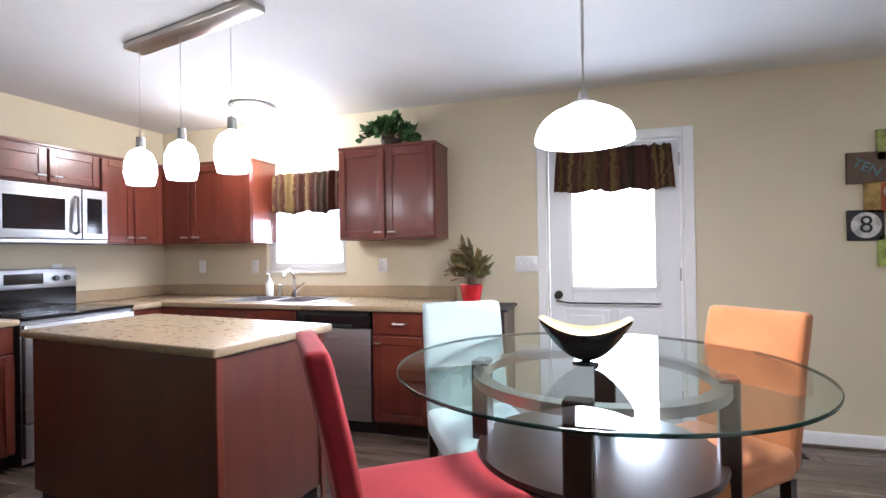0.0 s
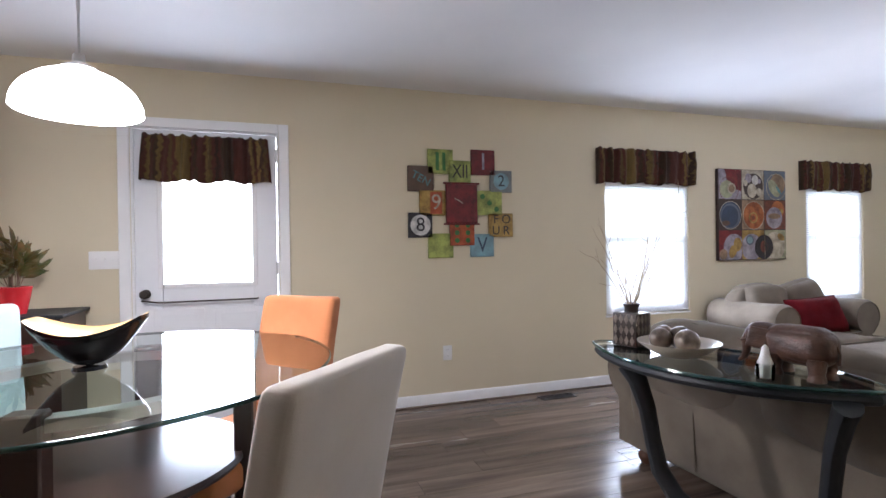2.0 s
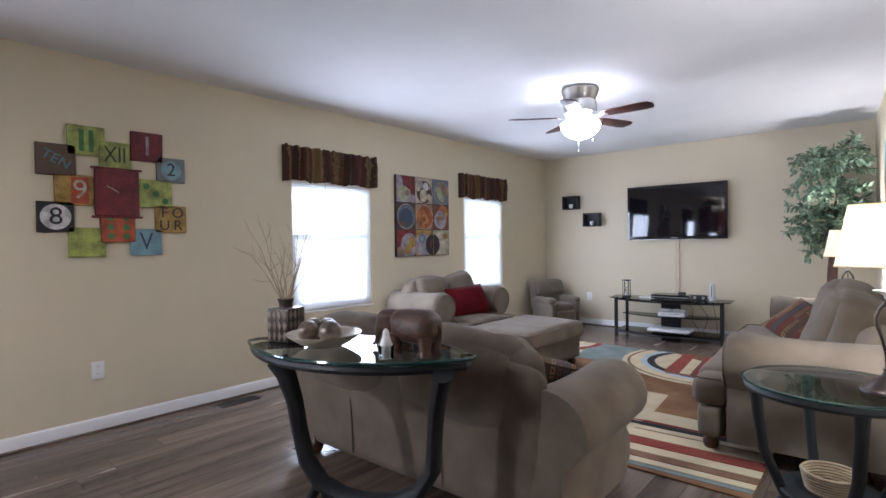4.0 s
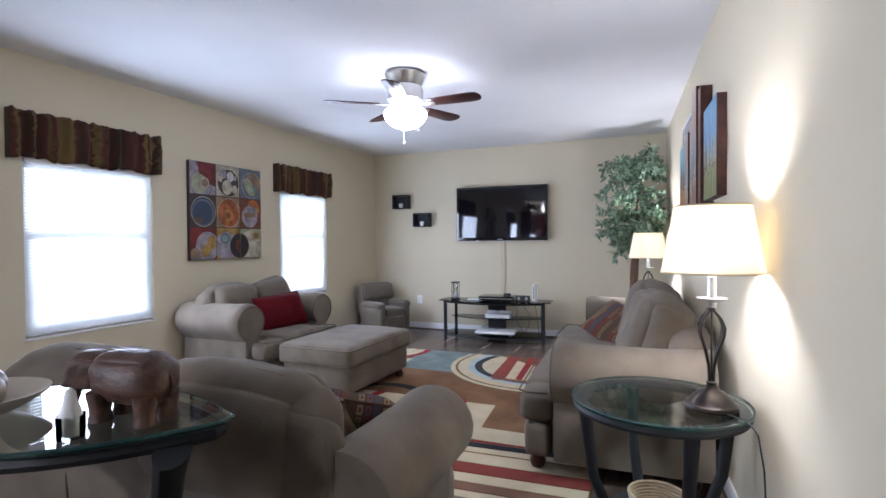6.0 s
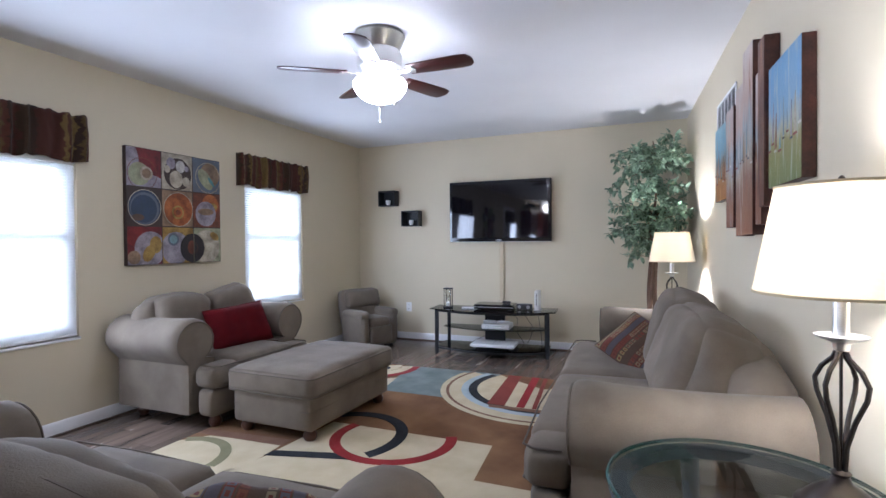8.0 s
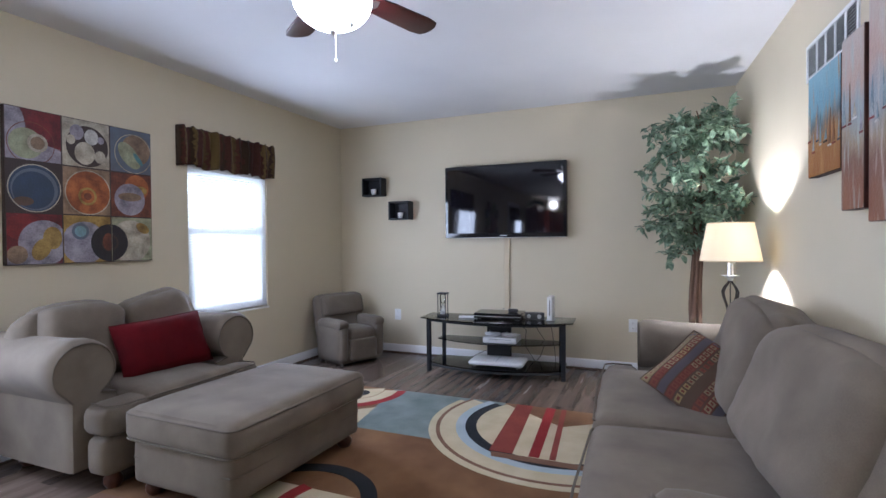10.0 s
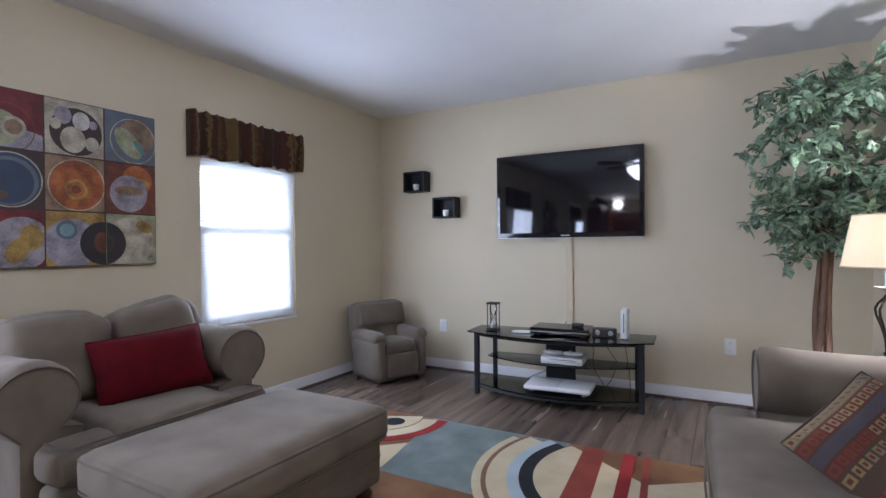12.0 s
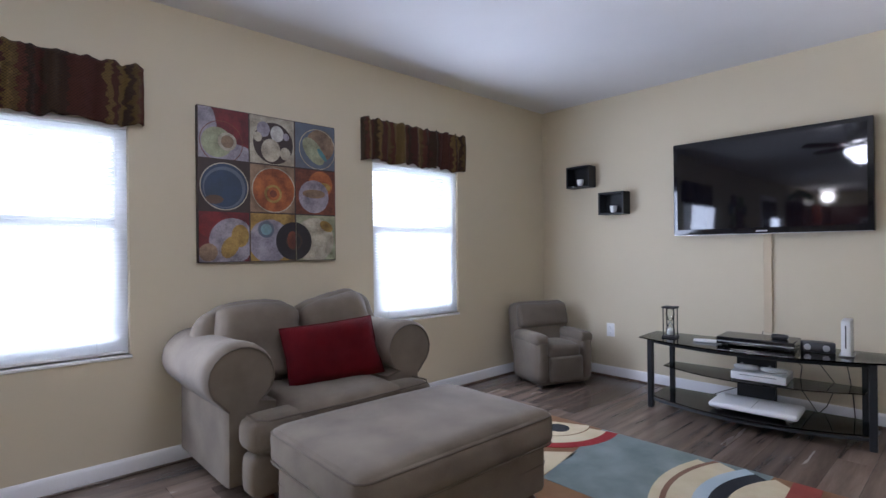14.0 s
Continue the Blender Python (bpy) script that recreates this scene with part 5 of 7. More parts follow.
def dishwasher():
    t = thing("dishwasher", pose(-1.69, YN, 0), "stainless steel dishwasher with a black control strip", "dishwasher")
    part("body", boxes((0.004, 0.586, -0.58, -0.001, 0.08, 0.87)), "blackplastic", t)
    part("door", boxes((0.006, 0.584, -0.615, -0.581, 0.10, 0.745), r=0.006, seg=2), "steel", t)
    c = part("control_panel", boxes((0.006, 0.584, -0.618, -0.581, 0.75, 0.866), r=0.006, seg=2), "blackgloss", t)
    part("handle", boxes((0.15, 0.44, -0.632, -0.6185, 0.755, 0.775), r=0.004), "blackplastic", c)
    part("kick_board", boxes((0.006, 0.584, -0.54, -0.53, 0, 0.079)), "blackplastic", t)
    part("badge", boxes((0.25, 0.34, -0.6165, -0.6155, 0.68, 0.695)), "nickel", t)


dishwasher()


def kitchen_range():
    t = thing("range", pose(XW, 2.34, 0, 0, 0, 90), "stainless steel electric range with a black glass top", "range")
    w = 0.76
    part("body", boxes((0.004, w, -0.62, -0.002, 0.02, 0.895), r=0.003), "steel", t)
    part("cooktop", boxes((0.002, w + 0.002, -0.65, -0.08, 0.896, 0.918), r=0.005), "blackgloss", t)
    for x, y, r in ((0.2, -0.5, 0.095), (0.56, -0.5, 0.075), (0.2, -0.24, 0.075), (0.56, -0.24, 0.095)):
        part("burner", lathe([(r - 0.004, 0), (r, 0), (r, 0.0008), (r - 0.004, 0.0008), (r - 0.004, 0)], 32, at=(x, y, 0.9185)), "steel", t)
    b = part("backguard", boxes((0.004, w, -0.075, -0.002, 1.055, 1.20), r=0.010, seg=2), "steel", t)
    part("display", boxes((0.25, 0.51, -0.0775, -0.0752, 1.09, 1.165)), "blackgloss", b)
    part("lower_panel", boxes((0.006, w - 0.002, -0.070, -0.002, 0.9185, 1.0545), r=0.003), "blackgloss", b)
    for x in (0.06, 0.14, 0.60, 0.68):
        part("knob", lathe([(0, 0), (0.021, 0), (0.018, 0.02), (0, 0.022)], 18), "blackplastic", b, loc=pose(x, -0.0752, 1.125, 90, 0, 0))
    d = part("oven_door", boxes((0.008, w - 0.004, -0.655, -0.6205, 0.27, 0.87), r=0.006, seg=2), "steel", t)
    part("window", boxes((0.14, 0.62, -0.657, -0.6552, 0.40, 0.70)), "blackgloss", d)
    part("handle", tube([(0.06, -0.656, 0.80), (0.06, -0.70, 0.80), (0.70, -0.70, 0.80), (0.70, -0.656, 0.80)], 0.012, 10), "steel", d)
    part("drawer", boxes((0.008, w - 0.004, -0.65, -0.6205, 0.06, 0.262), r=0.006, seg=2), "steel", t)
    k = thing("kitchen_towel", pose(XW, 2.34, 0, 0, 0, 90), "red kitchen towel over the oven handle", "towel")
    part("cloth", soft(0.24, 0.03, 0.30, 0.012, n=8, m=pose(0.55, -0.720, 0.68), wrinkle=0.006), "redcloth", k)
    g = thing("microwave", pose(XW, 2.34, 1.378, 0, 0, 90), "stainless steel over-range microwave", "microwave")
    part("body", boxes((0.004, w, -0.36, -0.001, 0, 0.40), r=0.003), "blackplastic", g)
    dd = part("door", boxes((0.004, 0.56, -0.40, -0.361, 0.03, 0.395), r=0.006, seg=2), "steel", g)
    part("window", boxes((0.05, 0.44, -0.402, -0.4004, 0.09, 0.31)), "blackgloss", dd)
    part("handle", tube([(0.515, -0.401, 0.07), (0.515, -0.435, 0.08), (0.515, -0.435, 0.32), (0.515, -0.401, 0.33)], 0.012, 10), "steel", dd)
    cp = part("control_panel", boxes((0.565, w, -0.40, -0.361, 0.03, 0.395), r=0.004), "steel", g)
    part("keypad", boxes((0.60, 0.715, -0.4016, -0.4003, 0.07, 0.33), r=0.0004), "blackgloss", cp, "black keypad")
    part("vent_strip", boxes((0.004, w, -0.395, -0.361, 0.0, 0.027), r=0.003), "steel", g)


kitchen_range()


def island():
    t = thing("kitchen_island", pose(-1.655, 2.27, 0, 0, 0, -8), "cherry-stained kitchen island with a tan laminate top", "island")
    part("body", boxes((-0.665, 0.655, -0.330, 0.330, 0.09, 0.872), r=0.004), "islandwood", t)
    part("corner_post", boxes((0.6555, 0.67, -0.335, -0.300, 0.0, 0.872), r=0.004), "cherry", t)
    part("corner_post", boxes((0.6555, 0.67, 0.300, 0.335, 0.0, 0.872), r=0.004), "cherry", t)
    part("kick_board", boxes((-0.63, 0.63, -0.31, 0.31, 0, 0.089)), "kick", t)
    cab = boxes((-0.65, -0.005, 0.331, 0.350, 0.11, 0.86), (0.005, 0.63, 0.331, 0.350, 0.11, 0.86), r=0.003)
    part("door_panels", cab, "cherry", t)
    part("top", boxes((-0.705, 0.700, -0.370, 0.370, 0.8725, 0.912), r=0.012, seg=3), "counter", t, "tan laminate top")


island()


def leaf_blade(bm, p, d, up, L, W, curl=0.2):
    """One leaf of six faces from p along d."""
    d = d.normalized()
    s = d.cross(up)
    if s.length < 0.01:
        s = Vector((1, 0, 0))
    s.normalize()
    n = s.cross(d)
    prof = ((0.0, 0.04), (0.35, 0.5), (0.7, 0.42), (1.0, 0.03))
    prev = None
    for f, w in prof:
        c = p + d * (L * f) - n * (curl * L * f * f)
        a, b, e = bm.verts.new(c - s * (W * w) + n * (W * 0.12)), bm.verts.new(c), bm.verts.new(c + s * (W * w) + n * (W * 0.12))
        if prev:
            bm.faces.new((prev[0], prev[1], b, a))
            bm.faces.new((prev[1], prev[2], e, b))
        prev = (a, b, e)


def rnd_dir(rng):
    while True:
        v = Vector((rng.uniform(-1, 1), rng.uniform(-1, 1), rng.uniform(-1, 1)))
        if 0.1 < v.length < 1:
            return v.normalized()


def small_plant(name, m, pot_prof, potmat, n, L, W, spread, h, leafmat, label, category, seed, upness=0.6, trail=0.0):
    t = thing(name, m, label, category)
    rng = random.Random(seed)
    ph = max(z for r, z in pot_prof)
    part("pot", lathe(pot_prof, 24), potmat, t)
    part("soil", lathe([(0, ph - 0.02), (max(r for r, z in pot_prof) * 0.82, ph - 0.02)], 20), "soil", t)
    stems, lv = bmesh.new(), bmesh.new()
    for k in range(n):
        a, e = rng.uniform(0, 6.283), rng.random()
        tip = Vector((spread * e * math.cos(a), spread * e * math.sin(a), ph + h * rng.uniform(0.35, 1.0) * (1 - 0.5 * e) - trail * e))
        base = Vector((0.02 * math.cos(a), 0.02 * math.sin(a), ph - 0.02))
        mid = (base + tip) / 2 + Vector((0, 0, 0.03 + trail * 0.5))
        tube([base, mid, tip], 0.0018, 4, stems)
        for j in range(6):
            f = 0.4 + 0.6 * j / 5
            p = base.lerp(mid, f * 2) if f < 0.5 else mid.lerp(tip, f * 2 - 1)
            d = rnd_dir(rng) * 0.8 + Vector((math.cos(a), math.sin(a), upness))
            leaf_blade(lv, p, d, rnd_dir(rng), L * rng.uniform(0.7, 1.15), W, 0.25)
    part("stems", stems, "bark", t)
    part("leaves", lv, leafmat, t, "many pointed leaves", kind="stuff")
    return t


small_plant("potted_plant", pose(-0.46, 3.70, 0.885), [(0, 0), (0.055, 0), (0.075, 0.10), (0.085, 0.155), (0.075, 0.155), (0.07, 0.13), (0, 0.13)], "redpot", 34, 0.11, 0.035, 0.15, 0.30, "leafr", "red pot with a green and bronze leafy plant", "plant", 5, 0.7)
small_plant("ivy_plant", pose(-1.12, 3.83, 2.091), [(0, 0), (0.06, 0), (0.08, 0.05), (0.08, 0.06), (0, 0.06)], "iron", 46, 0.075, 0.05, 0.22, 0.20, "ivy", "trailing green ivy on top of a wall cabinet", "plant", 6, 0.4, 0.06)

# a low dark cabinet that carries the plant
t = thing("side_cabinet", pose(-0.40, 3.76, 0), "small dark wooden stand holding the red plant pot", "stand")
part("body", boxes((-0.20, 0.20, -0.19, 0.21, 0.06, 0.862), r=0.004), "espresso", t)
part("top", boxes((-0.22, 0.22, -0.21, 0.225, 0.8625, 0.8845), r=0.005), "blackwood", t)
part("plinth", boxes((-0.18, 0.18, -0.17, 0.2, 0, 0.0595)), "espresso", t)


def pendant_bar():
    t = thing("pendant_bar_light", pose(-1.54, 2.25, H, 0, 0, -12), "satin nickel ceiling bar with three lit white glass pendants", "pendant light")
    part("canopy", boxes((-0.49, 0.49, -0.06, 0.06, -0.035, -0.0005), r=0.008, seg=2), "barmetal", t)
    for x in (-0.44, -0.075, 0.315):
        part("cord", tube([(x, 0, -0.035), (x, 0, -0.53)], 0.0022, 6), "nickel", t)
        part("socket", lathe([(0, 0.06), (0.02, 0.06), (0.022, 0), (0, 0)], 14, at=(x, 0, -0.57)), "nickel", t)
        part("shade", lathe([(0.024, 0), (0.057, -0.022), (0.078, -0.075), (0.081, -0.135), (0.067, -0.195), (0.064, -0.195), (0.077, -0.135), (0.074, -0.075), (0.054, -0.026), (0.024, -0.006)], 24, at=(x, 0, -0.575)), "pendglass", t, "lit white glass shade")
    return t


pendant_bar()

t = thing("ceiling_light", pose(-2.15, 3.52, H), "lit flush dome ceiling light with a nickel rim", "ceiling light")
part("base", lathe([(0, -0.0005), (0.17, -0.0005), (0.175, -0.03), (0.165, -0.035), (0, -0.035)], 32), "nickel", t)
part("diffuser", lathe([(0.16, -0.036), (0.15, -0.075), (0.10, -0.11), (0, -0.125)], 32), "ceilglass", t, "lit white glass bowl")


def dome_pendant():
    t = thing("dome_pendant", pose(0.38, 2.08, 0), "lit white dome pendant over the glass dining table", "pendant light")
    part("canopy", lathe([(0, -0.0005), (0.065, -0.0005), (0.055, -0.03), (0, -0.035)], 24, at=(0, 0, H)), "nickel", t)
    part("chain", tube([(0, 0, H - 0.03), (0, 0, 1.98)], 0.006, 8), "nickel", t)
    part("stem", tube([(0, 0, 1.98), (0, 0, 1.835)], 0.004, 8), "nickel", t)
    part("cap", lathe([(0, 0.045), (0.016, 0.045), (0.018, 0.02), (0.045, 0.006), (0.05, 0), (0, 0)], 24, at=(0, 0, 1.799)), "nickel", t)
    prof = [(0.02, 1.799)]
    for k in range(1, 11):
        a = radians(90 - 9 * k)
        prof.append((0.174 * math.cos(a), 1.668 + 0.130 * math.sin(a)))
    inner = [(max(0.01, r - 0.005), z - 0.004) for r, z in prof[::-1]]
    part("shade", lathe(prof + inner, 40), "domeglass", t, "lit white glass dome")


dome_pendant()


# ---- dining ----
def dining_table():
    t = thing("dining_table", pose(0.40, 2.18, 0), "round glass-topped dining table on a dark wooden frame", "table")
    r = 0.74
    zt = 0.85
    part("glass_top", lathe([(0, zt), (r - 0.004, zt)], 72), "glassgreen", t, "clear round glass top", smooth=False)
    part("glass_edge", lathe([(r - 0.004, zt - 0.012), (r - 0.001, zt - 0.011), (r, zt - 0.006), (r - 0.001, zt - 0.001), (r - 0.004, zt), (r - 0.004, zt - 0.012)], 96), "glassedge", t, "green glass edge")
    part("ring", lathe([(0.40, 0), (0.455, 0), (0.455, 0.035), (0.40, 0.035), (0.40, 0)], 56, at=(0, 0, zt - 0.065)), "nickel", t, "silvery ring under the glass")
    part("shelf", lathe([(0, 0), (0.44, 0), (0.445, 0.012), (0.44, 0.028), (0, 0.028)], 56, at=(0, 0, 0.515)), "espresso", t, "round dark shelf")
    for k in range(4):
        a = radians(-5 + 90 * k)
        m = pose(0.43 * math.cos(a), 0.43 * math.sin(a), 0, 0, 0, math.degrees(a))
        part("leg", boxes((-0.02, 0.045, -0.045, 0.045, 0, zt - 0.013), r=0.006), "espresso", t, loc=m)
    part("plinth", lathe([(0, 0), (0.16, 0), (0.16, 0.03), (0.08, 0.06), (0.08, 0.514), (0, 0.514)], 24), "espresso", t)


dining_table()


def bowl_on_table():
    t = thing("decorative_bowl", pose(0.37, 2.16, 0.8505), "boat-shaped black bowl with a gold inside on the glass table", "bowl")
    bm = bmesh.new()
    nx, ny = 24, 12
    L, W, Hh = 0.170, 0.115, 0.185

    def grid(off, flip):
        g = []
        for i in range(nx + 1):
            u = 2 * i / nx - 1
            row = []
            for j in range(ny + 1):
                v = 2 * j / ny - 1
                x = L * u * (1 - 0.06 * v * v)
                y = W * v * (1 - 0.75 * u * u) ** 0.5
                z = 0.012 + Hh * (abs(u) ** 2.0) * 0.80 + 0.100 * v * v * (1 - u * u) + off
                row.append(bm.verts.new((x, y, z)))
            g.append(row)
        for i in range(nx):
            for j in range(ny):
                q = (g[i][j], g[i + 1][j], g[i + 1][j + 1], g[i][j + 1])
                f = bm.faces.new(q if flip else q[::-1])
                f.material_index = 1 if flip else 0
        return g
    a, b = grid(0.0, False), grid(0.012, True)
    for g0, g1 in ((a[0], b[0]), (a[-1], b[-1]), ([r[0] for r in a], [r[0] for r in b]), ([r[-1] for r in a], [r[-1] for r in b])):
        for k in range(len(g0) - 1):
            bm.faces.new((g0[k], g0[k + 1], g1[k + 1], g1[k])).material_index = 0
    ob = part("body", bm, ["blackgloss", "gold"], t)
    part("foot", lathe([(0, 0), (0.05, 0), (0.045, 0.012), (0, 0.012)], 20), "blackgloss", t)


bowl_on_table()


def dining_chair(m, mat, label, legh=0.43):
    """A parsons chair that faces -y; its back at y about 0.22."""
    t = thing("dining_chair", m, label, "chair", "chairs round the table")
    part("seat", soft(0.43, 0.55, 0.12, 0.035, 0.008, 10, pose(0, -0.075, 0.458), wrinkle=0.003, side=0.003), mat, t)
    bm = soft(0.405, 0.072, 0.60, 0.021, 0, 14, None, wrinkle=0.003, side=0.003)
    for v in bm.verts:
        k = (v.co.z + 0.30) / 0.60
        v.co.y += 0.205 + 0.09 * k + 0.03 * k * k
        v.co.z += 0.715
    part("backrest", bm, mat, t)
    for x in (-0.19, 0.19):
        for y in (-0.29, 0.17):
            part("leg", prism([(x - 0.02, y - 0.02), (x + 0.02, y - 0.02), (x + 0.02, y + 0.02), (x - 0.02, y + 0.02)], 0, 0.405, bev=0.003), "espresso", t, "dark square leg")
    return t


dining_chair(pose(-0.16, 1.74, 0, 0, 0, 127), "redchair", "red upholstered dining chair with dark legs at the glass table")
dining_chair(pose(0.838, 1.425, 0, 0, 0, 229), "creamchair", "cream suede dining chair with dark legs at the glass table")
dining_chair(pose(0.835, 2.41, 0, 0, 0, -44), "orangechair", "orange upholstered dining chair with dark legs at the glass table")
dining_chair(pose(-0.11, 2.46, 0, 0, 0, 30), "bluechair", "pale blue upholstered dining chair with dark legs at the glass table")


# ---- console table behind the loveseat ----
CT = pose(2.48, 1.709, 0, 0, 0, 18.5)


def lens_outline(a, b, n=30):
    """A long outline with blunt pointed ends."""
    ys = [b * (-0.96 + 1.92 * k / n) for k in range(n + 1)]
    return [(a * (1 - abs(y / b) ** 2.2), y) for y in ys] + [(-a * (1 - abs(y / b) ** 2.2), y) for y in reversed(ys)]


def console_table():
    t = thing("console_table", CT, "oval glass-topped console table with curved black legs behind the loveseat", "table")
    zt = 0.80
    bm = bmesh.new()
    bm.faces.new([bm.verts.new((x, y, zt - 0.001)) for x, y in lens_outline(0.247, 0.530)])
    part("glass_top", bm, "glassgreen", t, "oval clear glass top", smooth=False)
    edge = bmesh.new()
    tube([(x, y, zt - 0.006) for x, y in lens_outline(0.250, 0.533)] + [(0.250 * (1 - 0.96 ** 2.2), -0.533 * 0.96, zt - 0.006)], 0.0065, 8, edge)
    part("glass_edge", edge, "glassedge", t, "green glass edge")
    rim = lens_outline(0.222, 0.500)
    part("apron", tube([(x, y, zt - 0.034) for x, y in rim] + [(rim[0][0], rim[0][1], zt - 0.034)], 0.021, 8, flat=0.9), "blackwood", t, "black curved apron")
    arch = [(-0.13, 0.262, zt - 0.045), (-0.125, 0.225, 0.70), (-0.12, 0.190, 0.60), (-0.115, 0.17, 0.48), (-0.11, 0.145, 0.37), (-0.10, 0.085, 0.285), (-0.085, -0.01, 0.245), (-0.07, -0.12, 0.235), (-0.06, -0.22, 0.25), (-0.05, -0.315, 0.295), (-0.04, -0.365, 0.38), (-0.045, -0.375, 0.49), (-0.06, -0.390, 0.60), (-0.08, -0.415, 0.70), (-0.10, -0.435, zt - 0.045)]
    part("lyre_frame", tube(arch, [0.056, 0.048, 0.042, 0.040, 0.042, 0.044, 0.040, 0.038, 0.040, 0.044, 0.042, 0.040, 0.042, 0.047, 0.054], 12, flat=0.7), "blackwood", t, "curved black frame running from leg to leg")
    for pts in ([(-0.10, 0.10, 0.275), (-0.12, 0.16, 0.15), (-0.16, 0.23, 0.05), (-0.20, 0.27, 0.018)], [(-0.05, -0.30, 0.27), (-0.08, -0.36, 0.15), (-0.12, -0.41, 0.05), (-0.16, -0.44, 0.018)],
                [(-0.09, 0.06, 0.265), (0.0, 0.13, 0.15), (0.08, 0.19, 0.05), (0.12, 0.21, 0.018)], [(-0.06, -0.27, 0.265), (0.02, -0.31, 0.15), (0.09, -0.35, 0.05), (0.13, -0.36, 0.018)]):
        part("foot", tube(pts, [0.028, 0.024, 0.021, 0.018], 10, flat=0.8), "blackwood", t)

console_table()


def con(x, y, z=0.8005, rz=0.0):
    return CT @ pose(x, y, z, 0, 0, rz)


def branch_vase():
    t = thing("vase", con(0.03, 0.350), "square dark vase with pale diamond inlay holding dry branches", "vase")
    s = 0.056
    part("body", boxes((-s, s, -s, s, 0, 0.140), r=0.006, seg=2), "vase", t)
    for k in range(4):
        fm = pose(0, 0, 0, 0, 0, 90 * k)
        for i in range(4):
            for j in range(3):
                cx, cz = -0.039 + i * 0.026, 0.026 + j * 0.044
                bm = bmesh.new()
                a, h = 0.011, 0.0205
                c = [(cx - a, -s - 0.0005, cz), (cx, -s - 0.0005, cz - h), (cx + a, -s - 0.0005, cz), (cx, -s - 0.0005, cz + h)]
                d = [(x, -s - 0.003, z) for x, _, z in c]
                hexa(bm, [bm_c for bm_c in c] + d)
                bmesh.ops.recalc_face_normals(bm, faces=bm.faces[:])
                part("inlay", bm, "vaselight", t, smooth=False, loc=fm)
    part("neck", lathe([(0, 0.1403), (0.03, 0.1403), (0.028, 0.155), (0.036, 0.178), (0.030, 0.178), (0.02, 0.16), (0, 0.155)], 20), "vase", t)
    tw = bmesh.new()
    rng = random.Random(9)
    for k in range(15):
        a = rng.uniform(0, 6.283)
        lean = rng.uniform(0.25, 1.15)
        L = rng.uniform(0.22, 0.52)
        p = Vector((0.01 * math.cos(a), 0.01 * math.sin(a), 0.157))
        d = Vector((lean * math.cos(a), lean * math.sin(a), 1)).normalized()
        pts = [p.copy()]
        for j in range(7):
            d = (d + 0.16 * rnd_dir(rng)).normalized()
            p = p + d * L / 7
            pts.append(p.copy())
            if j > 1 and rng.random() < 0.6:
                e = (d + 0.9 * rnd_dir(rng)).normalized()
                tube([p, p + e * 0.035, p + e * 0.07 + Vector((0, 0, 0.012))], [0.0012, 0.001, 0.0006], 4, tw)
        tube(pts, [0.0022 - 0.0002 * j for j in range(8)], 5, tw)
    part("dry_branch", tw, "twig", t, "thin dry curling branches", kind="stuff")


branch_vase()
t = thing("fruit_bowl", con(-0.03, 0.110), "wide cream ceramic bowl on the glass console", "bowl")
part("body", lathe([(0, 0), (0.06, 0), (0.10, 0.018), (0.145, 0.048), (0.150, 0.056), (0.140, 0.054), (0.095, 0.026), (0, 0.012)], 36), "cream", t)
for x, y, z, r in ((-0.03, 0.055, 0.062, 0.043), (0.035, 0.01, 0.064, 0.045), (-0.03, -0.05, 0.064, 0.046), (0.045, 0.085, 0.066, 0.038)):
    b = thing("decorative_ball", con(-0.03 + x, 0.110 + y, 0.8005 + z), "mottled dark decorative ball in the cream bowl", "ball", "decorative balls")
    part("ball", lathe([(0, -r)] + [(r * math.cos(radians(a)), r * math.sin(radians(a))) for a in range(-75, 90, 15)] + [(0, r)], 20), "balls", b)


def elephant():
    bm = soft(0.24, 0.14, 0.165, 0.062, 0.01, 12, pose(0, 0, 0.148), wrinkle=0.011)
    for x in (-0.075, 0.075):
        for y in (-0.036, 0.036):
            lathe([(0, 0), (0.031, 0), (0.029, 0.012), (0.025, 0.03), (0.034, 0.10), (0, 0.12)], 12, bm, (x, y, 0))
    soft(0.12, 0.11, 0.125, 0.05, 0.005, 10, pose(-0.140, 0, 0.165), bm=bm, wrinkle=0.004)
    tube([(-0.185, 0, 0.17), (-0.205, 0, 0.13), (-0.205, 0, 0.08), (-0.215, 0, 0.04), (-0.235, 0, 0.02)], [0.024, 0.020, 0.016, 0.012, 0.009], 10, bm)
    for s in (-1, 1):
        soft(0.075, 0.012, 0.10, 0.006, 0, 6, pose(-0.12, s * 0.058, 0.165, 0, 10, s * -18), bm=bm)
        tube([(-0.18, s * 0.028, 0.15), (-0.205, s * 0.032, 0.135), (-0.225, s * 0.03, 0.14)], [0.006, 0.005, 0.002], 6, bm)
    tube([(0.112, 0, 0.18), (0.13, 0, 0.13), (0.128, 0, 0.08)], [0.006, 0.004, 0.005], 6, bm)
    ob = done("elephant_statue", bm, "carvedwood")
    ob.matrix_basis = con(-0.02, -0.29, 0.8005, -100) @ Matrix.Diagonal((0.86, 0.9, 0.68, 1))
    tagged(ob, "brown carved wooden elephant statue on the glass console", "statue")


